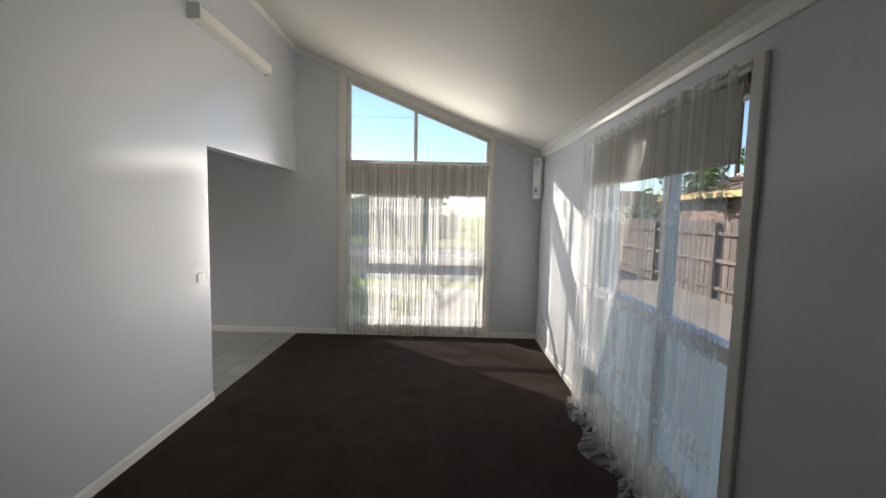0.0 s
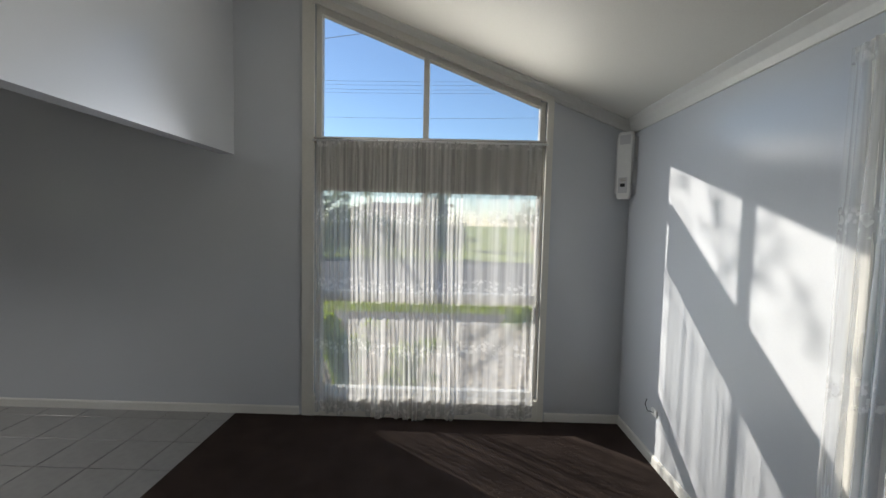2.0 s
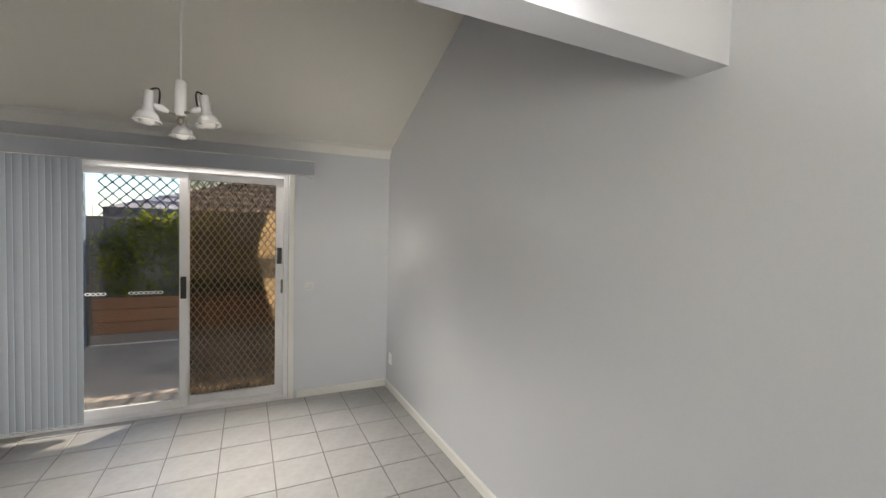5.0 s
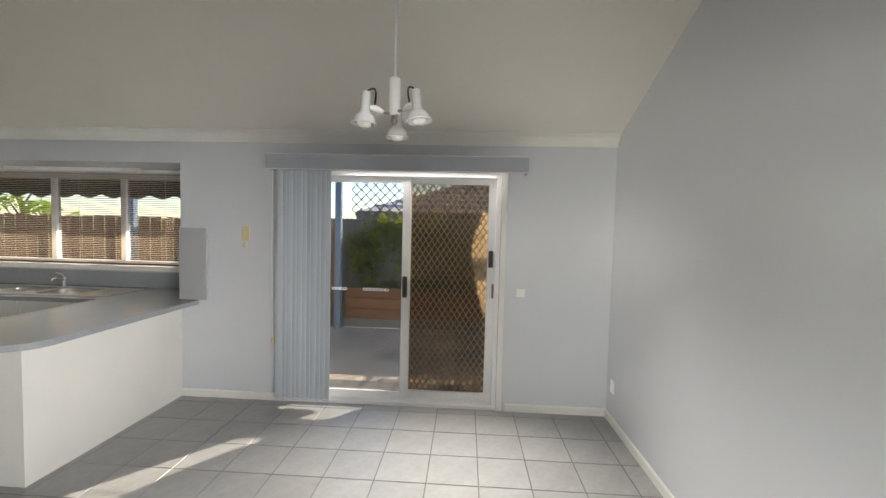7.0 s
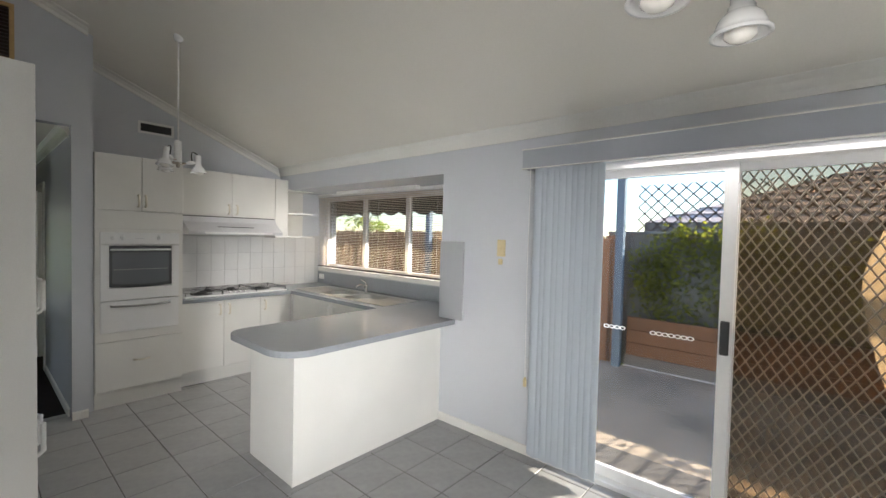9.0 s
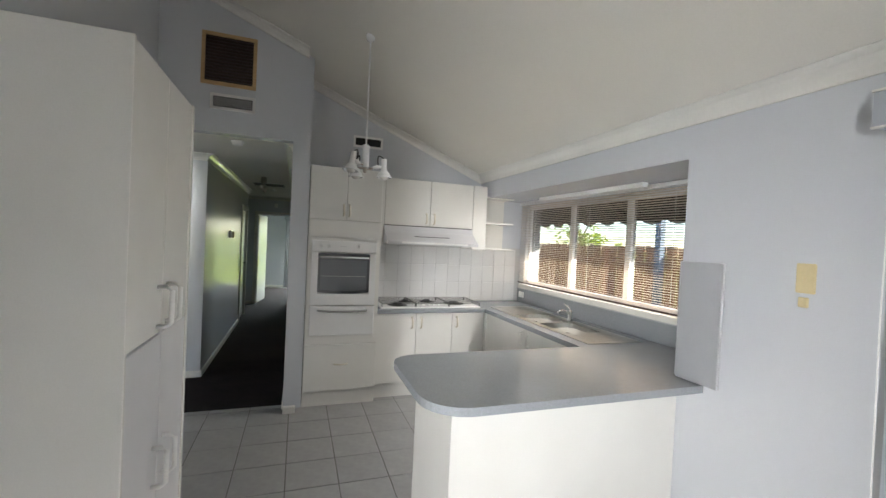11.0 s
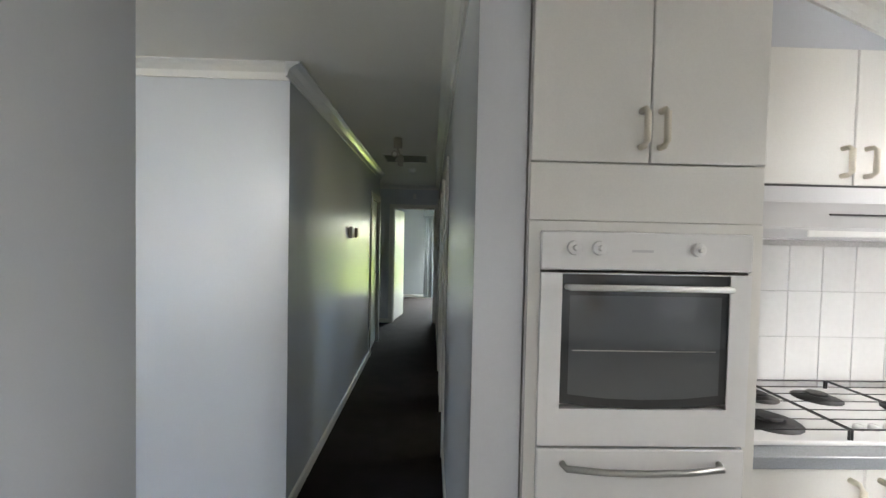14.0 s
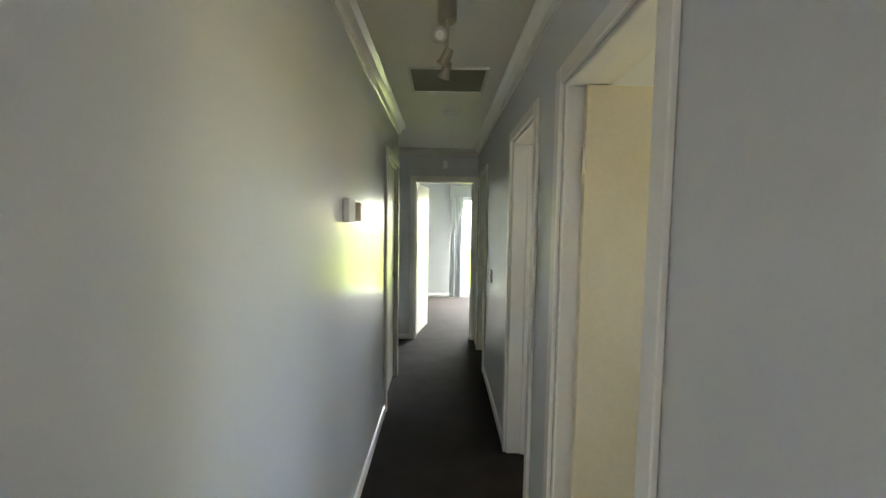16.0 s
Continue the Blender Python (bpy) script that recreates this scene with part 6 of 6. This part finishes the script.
part("plinth", box(-8.37, -8.30, 2.30, 9.0, -0.10, 0.05, 0.006), CONCRETE, planter, "grey concrete plinth")
part("edge_strip", box(-8.30, -8.27, 2.30, 9.0, -0.10, -0.085, 0.003), RENDER_WHITE, planter, "pale edge strip")
part("soil", box(-8.62, -8.36, 2.32, 9.0, -0.1, 0.50), BARK, planter)
metal_fence = thing("metal_fence", (-8.7, 4.5, -0.2), "grey ribbed metal fence overgrown with ivy", "fence")
part("sheet", box(-8.706, -8.70, 1.9, 9.0, -0.2, 1.70), METAL_FENCE, metal_fence)
for k in range(39):
    part("rib", box(-8.70, -8.688, 1.98 + 0.18 * k, 2.02 + 0.18 * k, -0.19, 1.70, 0.004), METAL_FENCE, metal_fence)
part("rail", box(-8.73, -8.66, 1.9, 9.0, 1.70, 1.74, 0.004), METAL_FENCE, metal_fence)
lattice = thing("lattice", (-8.7, 4.5, 1.74), "diamond timber lattice on top of the fence", "lattice")
bm = bmesh.new()
for sgn in (1, -1):
    for k in range(-4, 44):
        y = 2.3 + 0.17 * k
        a, b_ = (y, 1.74), (y + sgn * 0.66, 2.40)
        ya, yb = max(2.3, min(9.0, a[0])), max(2.3, min(9.0, b_[0]))
        if abs(yb - ya) < 0.05:
            continue
        za, zb = a[1] + abs(ya - a[0]), a[1] + abs(yb - a[0])
        q = [bm.verts.new(v) for v in ((-8.71 + sgn * 0.006, ya - 0.012, za), (-8.71 + sgn * 0.006, ya + 0.012, za), (-8.71 + sgn * 0.006, yb + 0.012, zb), (-8.71 + sgn * 0.006, yb - 0.012, zb))]
        bm.faces.new(q)
bmesh.ops.solidify(bm, geom=list(bm.faces), thickness=0.008)
part("laths", bm, LATTICE, lattice)
rng = random.Random(9)
ivy = thing("ivy", (-8.6, 4.0, 0.4), "green ivy climbing over the fence and lattice", "ivy")
bm = bmesh.new()
for _ in range(520):
    y = 2.42 + 6.0 * rng.random() ** 1.25
    z = 0.45 + rng.random() ** 0.8 * (1.18 + 0.16 * math.sin(2.4 * y) + 0.12 * math.sin(7 * y))
    leaf_cloud(bm, (-8.58 + rng.uniform(-0.03, 0.06), y, z), (0.07, 0.24, 0.2), 12, 0.042, rng)
part("leaves", bm, IVY, ivy)
bm = bmesh.new()
for k in range(14):
    y = 2.6 + 0.42 * k
    tube([(-8.6, y, 0.38), (-8.63, y + rng.uniform(-0.2, 0.2), 1.0), (-8.62, y + rng.uniform(-0.4, 0.4), 1.7), (-8.66, y + rng.uniform(-0.5, 0.5), 2.1)], [0.007, 0.005, 0.004, 0.002], 5, bm)
part("stems", bm, BARK, ivy)
for y in (2.24, 6.4):
    single("patio_post", box(-8.22, -8.12, y - 0.05, y + 0.05, -0.1, 2.47, 0.005), POST_BLUE, "blue-grey timber patio post", "post", "patio posts")
single("patio_post", box(-8.22, -8.12, -1.35, -1.25, -0.12, 2.47, 0.005), POST_BLUE, "blue-grey timber patio post", "post", "patio posts")
single("patio_beam", box(-8.24, -8.10, -1.6, 6.7, 2.47, 2.63, 0.005), POST_BLUE, "blue-grey patio beam on posts", "beam")
# Unidentified sunlit patch, built as a translucent cream sheet; its poles are added.
screen_cloth = frosted_material("bright_patch_cloth", (0.93, 0.80, 0.58))
bm = bmesh.new()
cols = []
for i in range(15):
    z = 0.45 + 1.36 * i / 14
    left = 4.40 + (0.36 * (0.68 - i / 14) ** 1.4 if i < 9.5 else 0.55 * (i / 14 - 0.68) ** 1.3)
    row = []
    for j in range(12):
        y = left + (5.3 - left) * j / 11
        row.append(bm.verts.new((-6.2 + 0.012 * math.sin(9 * z + 5 * y), y, z)))
    cols.append(row)
for a, b_ in zip(cols, cols[1:]):
    for j in range(11):
        bm.faces.new((a[j], a[j + 1], b_[j + 1], b_[j]))
shade = thing("bright_patch_screen", (-6.2, 5.0, -0.1), "cream sheet put in for an unidentified sunlit patch by the patio", "screen")
part("cloth", bm, screen_cloth, shade, "", True)
part("pole", tube([(-6.22, 5.30, -0.1), (-6.22, 5.30, 1.85)], 0.02), LATTICE, shade)
part("pole", tube([(-6.22, 4.95, -0.1), (-6.22, 4.95, 1.8)], 0.012), LATTICE, shade)

aw = thing("awning", (BAY_X - 0.5, 0.2, 2.3), "dark brown canvas awning with a scalloped edge over the kitchen window", "awning")
bm = bmesh.new()
outer = []
n_ = 130
for i in range(n_ + 1):
    y = -2.3 + 4.05 * i / n_
    drop = 0.055 * abs(math.sin(math.pi * 4.05 * i / n_ / 0.31))
    outer.append((bm.verts.new((BAY_X - 0.20, y, 2.33)), bm.verts.new((BAY_X - 0.62, y, 2.05)), bm.verts.new((BAY_X - 0.62, y, 1.93 - drop))))
for a, b_ in zip(outer, outer[1:]):
    for k in range(2):
        bm.faces.new((a[k], a[k + 1], b_[k + 1], b_[k]))
bmesh.ops.solidify(bm, geom=list(bm.faces), thickness=0.002)
part("canvas", bm, AWNING, aw)
for y in (-2.25, 1.7):
    part("arm", tube([(BAY_X - 0.201, y, 1.95), (BAY_X - 0.615, y, 2.07)], 0.01), ALU, aw)


def bush(name, label, place, size, count, leaf, material, seed):
    """A shrub: a few stems and many clumps of leaves with gaps between them."""
    ob = thing(name, place, label, "shrub")
    rng = random.Random(seed)
    x, y, z = place
    bm, st = bmesh.new(), bmesh.new()
    clumps = int(26 * size[0] * size[1] * size[2]) + 14
    for _ in range(clumps):
        v = Vector((rng.gauss(0, 0.5), rng.gauss(0, 0.5), rng.uniform(0.08, 1.0)))
        k = 1.0 - 0.35 * v.z
        c = (x + v.x * size[0] * k, y + v.y * size[1] * k, z + v.z * size[2] * 2)
        leaf_cloud(bm, c, (size[0] * 0.3, size[1] * 0.3, size[2] * 0.28), max(8, count // clumps), leaf, rng)
        if rng.random() < 0.5:
            tube([(x + rng.uniform(-0.1, 0.1), y + rng.uniform(-0.1, 0.1), z - 0.02), (x + v.x * size[0] * 0.4, y + v.y * size[1] * 0.4, z + v.z * size[2]), c], [0.012, 0.008, 0.003], 5, st)
    part("leaves", bm, material, ob)
    part("stems", st, BARK, ob)
    return ob


def tree(name, label, place, height, spread, seed, material=None, low=0.3, clumps=9, leaf=0.0, dense=42, girth=0.028):
    """A tapered trunk, forking limbs and a crown of many small leaf clumps."""
    ob = thing(name, place, label, "tree")
    rng = random.Random(seed)
    x, y, z = place
    wood, crown = bmesh.new(), bmesh.new()
    r = height * girth
    tube([(x, y, z - 0.1), (x + 0.05 * height * rng.uniform(-1, 1), y, z + height * 0.35), (x, y, z + height * 0.75)], [r, r * 0.75, r * 0.25], 7, wood)
    for k in range(10):
        a = rng.uniform(0, 6.28)
        h0 = rng.uniform(low, low + 0.35) * height
        reach = spread * rng.uniform(0.5, 1.0)
        tip = Vector((x + math.cos(a) * reach, y + math.sin(a) * reach, z + h0 + rng.uniform(0.1, 0.35) * height))
        tube([(x, y, z + h0), (x + math.cos(a) * reach * 0.5, y + math.sin(a) * reach * 0.5, z + h0 + 0.12 * height), tip], [r * 0.5, r * 0.3, r * 0.1], 5, wood)
        for _ in range(clumps):
            c = tip + Vector((rng.gauss(0, 0.32), rng.gauss(0, 0.32), rng.gauss(0, 0.22))) * spread
            s = spread * rng.uniform(0.14, 0.28)
            leaf_cloud(crown, c, (s, s, s * 0.75), dense, leaf or height * 0.022, rng)
    part("trunk", wood, BARK, ob)
    part("crown", crown, material or DARK_LEAF, ob)
    return ob


bush("shrub", "bright green leafy shrub outside the tall window", (-1.12, 6.5, -0.30), (0.5, 0.4, 0.44), 1900, 0.05, LEAF, 2)
bush("shrub", "low green shrub in the garden bed", (-0.4, 7.0, -0.30), (0.45, 0.35, 0.26), 900, 0.045, LEAF, 5)
bush("shrub", "low green hedge plant by the path", (1.6, 9.3, -0.30), (0.9, 0.35, 0.3), 1400, 0.045, LEAF, 6)
bush("shrub", "green hedge plant by the path", (-2.6, 9.4, -0.30), (1.2, 0.35, 0.36), 1300, 0.04, LEAF, 7)
bush("shrub", "pale green climber against the side fence", (6.1, 7.4, -0.22), (0.4, 0.9, 0.75), 2200, 0.045, IVY, 12)
bush("shrub", "pale green climber against the side fence", (6.15, 5.6, -0.22), (0.4, 0.7, 0.62), 1600, 0.045, IVY, 13)
# First tree is unseen, placed only to dapple the east wall's sun patch.
tree("tree", "slender unseen tree added for its leaf shadows on the lounge wall", (-4.0, 9.1, -0.36), 6.5, 0.9, 41, None, 0.55, 8, 0.042, 8, 0.0045)
tree("tree", "dark evergreen street tree", (-8.2, 29, -0.36), 4.3, 2.0, 31)
tree("tree", "round green street tree", (7.5, 33, -0.36), 3.4, 2.4, 32)
tree("tree", "narrow dark cypress-like tree", (-1.2, 35, -0.36), 5.0, 1.1, 33)
tree("tree", "spreading green tree beyond the street", (13.0, 33, -0.36), 3.6, 2.6, 34)
tree("tree", "tall tree beyond the street", (-20, 36, -0.36), 5.0, 2.6, 35)
tree("tree", "garden tree behind the side fence", (9.5, 13.5, -0.36), 5.0, 1.8, 36)
tree("tree", "garden tree beyond the back lawn", (-7.5, -30, -0.36), 7.0, 3.0, 37)
tree("tree", "garden tree beyond the back lawn", (-1.0, -33, -0.36), 7.5, 3.4, 38)


def cottage(name, label, x0, x1, y0, y1, z0, eave, wall_material, along="x", windows=(), roof_material=None, fascia_material=None):
    """A single-storey house: walls, hipped tile roof with courses, fascia and windows."""
    ob = thing(name, ((x0 + x1) / 2, (y0 + y1) / 2, z0), label, "house")
    part("wall", box(x0, x1, y0, y1, z0, eave), wall_material, ob)
    o = 0.5
    rise = 0.38
    if along == "x":
        half = (y1 - y0) / 2 + o
        pts = [(x0 - o + half, (y0 + y1) / 2), (x1 + o - half, (y0 + y1) / 2)]
    else:
        half = (x1 - x0) / 2 + o
        pts = [((x0 + x1) / 2, y0 - o + half), ((x0 + x1) / 2, y1 + o - half)]
    bm = bmesh.new()
    c = [bm.verts.new((x, y, eave)) for x, y in ((x0 - o, y0 - o), (x1 + o, y0 - o), (x1 + o, y1 + o), (x0 - o, y1 + o))]
    r = [bm.verts.new((x, y, eave + rise * half)) for x, y in pts]
    if along == "x":
        for f in ((c[0], c[1], r[1], r[0]), (c[1], c[2], r[1]), (c[2], c[3], r[0], r[1]), (c[3], c[0], r[0])):
            bm.faces.new(f)
    else:
        for f in ((c[0], c[1], r[0]), (c[1], c[2], r[1], r[0]), (c[2], c[3], r[1]), (c[3], c[0], r[0], r[1])):
            bm.faces.new(f)
    bm.faces.new(c[::-1])
    roof = part("roof", bm, roof_material or ROOF, ob)
    part("fascia", panel_with_holes("z", eave - 0.18, eave - 0.002, x0 - o, x1 + o, y0 - o, y1 + o, [(x0 - o + 0.03, x1 + o - 0.03, y0 - o + 0.03, y1 + o - 0.03)]), fascia_material or FASCIA, ob, "painted fascia board")
    # tile courses on the long faces
    rows = int(half / 0.34)
    bmc = bmesh.new()
    for k in range(1, rows):
        f = k / rows
        z = eave + rise * half * f + 0.012
        if along == "x":
            for yy in (y0 - o + half * f, y1 + o - half * f):
                box(x0 - o + half * f, x1 + o - half * f, yy - 0.02, yy + 0.02, z - 0.02, z + 0.015, 0, bmc)
        else:
            for xx in (x0 - o + half * f, x1 + o - half * f):
                box(xx - 0.02, xx + 0.02, y0 - o + half * f, y1 + o - half * f, z - 0.02, z + 0.015, 0, bmc)
    part("tile_course", bmc, roof_material or ROOF, roof)
    for axis, plane, a, b_, c0, c1 in windows:
        w_ = part("window", box(*((plane - 0.03, plane + 0.03, a, b_) if axis == "x" else (a, b_, plane - 0.03, plane + 0.03)), c0, c1, 0.005), ALU, ob)
        part("pane", box(*((plane - 0.04, plane + 0.04, a + 0.08, b_ - 0.08) if axis == "x" else (a + 0.08, b_ - 0.08, plane - 0.04, plane + 0.04)), c0 + 0.08, c1 - 0.08), DARK_GLASS, w_)
    return ob


cottage("house", "brown brick neighbouring house with tiled roof and yellow fascia", 8.3, 17, 2.0, 15.0, -0.36, 2.42, BRICK_FAR, "y", (("x", 8.3, 6.0, 7.6, 0.9, 2.0), ("x", 8.3, 10.0, 11.6, 0.9, 2.0)))
cottage("house", "pale house across the street with brown roof", -14, -1, 52, 60, -0.36, 2.4, RENDER_WHITE, "x", (("y", 52, -9, -7, 0.6, 1.8), ("y", 52, -4, -2, 0.6, 1.8)))
cottage("house", "brick house across the street with brown roof", 8, 22, 35, 43, -0.36, 2.4, BRICK_FAR, "x", (("y", 35, 10, 12, 0.6, 1.8), ("y", 35, 16, 18, 0.6, 1.8)))
cottage("house", "pale house further along the street", -34, -18, 37, 45, -0.36, 2.4, BRICK_FAR, "x", (("y", 37, -30, -28, 0.6, 1.8),))

cottage("house", "low house behind the back fence with a pink tiled roof", -19.5, -11, 2.4, 16, -0.36, 1.95, BRICK_FAR, "y", (), PINK_ROOF, METAL_FENCE)


def hedge(label, axis, line, a, b, top, thick, seed, material, leaf=0.09):
    """A row of clipped growth along an axis: overlapping clumps of leaves on a run of stems."""
    ob = thing("hedge", (line, (a + b) / 2, -0.36) if axis == "y" else ((a + b) / 2, line, -0.36), label, "hedge")
    rng, leaves, stems = random.Random(seed), bmesh.new(), bmesh.new()
    mid = (top - 0.3) / 2
    count = int((b - a) * 11)
    for k in range(count):
        u, w = a + (b - a) * k / count, line + rng.uniform(-0.3, 0.3) * thick
        size = (thick * 0.5, 0.28, mid + 0.25 + 0.12 * math.sin(k * 0.23) + 0.06 * math.sin(k * 0.9))
        leaf_cloud(leaves, (w, u, mid) if axis == "y" else (u, w, mid), size if axis == "y" else (size[1], size[0], size[2]), 60, leaf, rng)
        if k % 9 == 0:
            p = Vector((line, u, 0)) if axis == "y" else Vector((u, line, 0))
            tube([p + Vector((0, 0, -0.4)), p + Vector((rng.uniform(-0.1, 0.1), 0, mid))], [0.04, 0.02], 5, stems)
    part("leaves", leaves, material, ob)
    part("stems", stems, BARK, ob)
    return ob


tree("tree", "small bright-leaved tree behind the back fence", (-9.1, -4.3, -0.36), 2.9, 0.55, 52, LEAF, 0.5, 8, 0.05, 14, 0.014)
hedge("dark green hedge across the street, in its own shade", "x", 25.0, -22, 0.8, 2.1, 1.2, 18, DARK_LEAF, 0.12)
hedge("dark hedge further along the street", "x", 27.0, 7.5, 24, 1.9, 1.2, 19, DARK_LEAF, 0.12)

car = thing("car", (-8.2, 46.0, -0.3), "white parked station wagon at the far kerb", "car")
cx, cy = -8.2, 46.0
body_pts = [(-2.2, 0.25), (-2.25, 0.7), (-1.5, 0.85), (-0.9, 1.38), (1.4, 1.42), (2.1, 0.95), (2.2, 0.5), (2.15, 0.25)]
part("body", prism([(cx + u, -0.3 + v) for u, v in body_pts], "y", cy - 0.85, cy + 0.85, bevel=0.05), CAR_PAINT, car)
for s in (-0.86, 0.86):
    part("side_window", prism([(cx + u, -0.3 + v) for u, v in ((-1.25, 0.9), (-0.85, 1.28), (1.3, 1.32), (1.7, 0.95))], "y", cy + s - 0.01, cy + s + 0.01), DARK_GLASS, car)
    for u in (-1.4, 1.35):
        wheel = part("wheel", lathe([(0, -0.1), (0.3, -0.1), (0.32, -0.06), (0.32, 0.06), (0.3, 0.1), (0, 0.1)], (cx + u, cy + s * 0.9, 0.02), (0, 1, 0), 18), RUBBER, car, "dark tyre", True)
        part("rim", lathe([(0, -0.105), (0.18, -0.105), (0.2, -0.09), (0.2, 0.09), (0.18, 0.105), (0, 0.105)], (cx + u, cy + s * 0.9, 0.02), (0, 1, 0), 14), STEEL, wheel)

for px in (-26, 16):
    pole = thing("power_pole", (px, 23.4, -0.36), "tall timber power pole by the street", "power pole", "power poles")
    part("pole", tube([(px, 23.4, -0.4), (px, 23.4, 9.6)], [0.16, 0.1], 10), BARK, pole)
    part("crossarm", box(px - 0.06, px + 0.06, 22.4, 24.4, 8.9, 9.05, 0.01), BARK, pole)
for k, (dy, z) in enumerate(((-0.9, 9.1), (-0.35, 9.1), (0.35, 9.1), (0.9, 9.1), (0, 7.6))):
    pts = [(-26 + 42 * i / 12, 23.4 + dy, z - 1.6 * (1 - (2 * i / 12 - 1) ** 2) * 0.5) for i in range(13)]
    single("power_line", tube(pts, 0.006, 5), WIRE, "thin grey overhead power line", "power line", "power lines")
single("service_line", tube([(-26, 23.4, 8.4), (-12, 14.5, 5.6), (-1.0, 8.5, 4.4), (1.2, 5.9, 3.4)], 0.005, 5), WIRE, "thin grey service cable to the house", "power line")


# ---------- tiles, last ----------
def tile_field(parent, x_joint, y_joint, pitch, x0, x1, y0, y1, z0, z1, material, skip):
    gap = 0.003
    o = origin_of(parent)
    shared = {}
    i0, i1 = math.floor((x0 - x_joint) / pitch), math.ceil((x1 - x_joint) / pitch)
    j0, j1 = math.floor((y0 - y_joint) / pitch), math.ceil((y1 - y_joint) / pitch)
    for i in range(i0, i1):
        for j in range(j0, j1):
            a, b_ = max(x0, x_joint + i * pitch + gap), min(x1, x_joint + (i + 1) * pitch - gap)
            c, d = max(y0, y_joint + j * pitch + gap), min(y1, y_joint + (j + 1) * pitch - gap)
            if b_ - a < 0.02 or d - c < 0.02 or skip((a + b_) / 2, (c + d) / 2):
                continue
            key = (round(b_ - a, 3), round(d - c, 3))
            if key not in shared:
                first = part("tile", box(0, b_ - a, 0, d - c, z0, z1, 0.002), material, parent)
                shared[key] = first.data
                for v in first.data.vertices:
                    v.co += Vector(o)
                ob = first
            else:
                ob = new("tile", shared[key])
                ob.parent = parent
            ob.location = (a - o.x, c - o.y, -o.z)


def under_units(x, y):
    return (x < -4.98 and y < 1.1) or (y < -0.66 and x < -3.0) or (x < -3.90 and 1.2 < y < 1.4) or (x < W) or (x > R0 and y < 3.6)


tile_field(floor_tiled, -3.325, 2.46, 0.3333, W, R1, -0.62, N, -0.006, 0.0, TILE, under_units)
splash = tagged(mesh_object("wall_tiles", box(BAY_X + 0.001, -3.777, S_KITCHEN + 0.0005, S_KITCHEN + 0.006, 0.904, 1.565), TILE_GROUT), "white square-jointed tile splashback behind the cooktop", "tiles", "", "structure")
me = None
for i in range(13):
    for j in range(4):
        x1_ = -3.80 - 0.1515 * i
        z0_ = 0.936 + 0.2025 * (j - 1) if j else 0.906
        h_ = 0.1995 if j else 0.027
        if x1_ - 0.1485 < BAY_X:
            continue
        ob = mesh_object("tile", box(x1_ - 0.1485, x1_, S_KITCHEN + 0.006, S_KITCHEN + 0.0105, z0_, z0_ + h_, 0.0015), WALL_TILE)
        ob.parent = splash
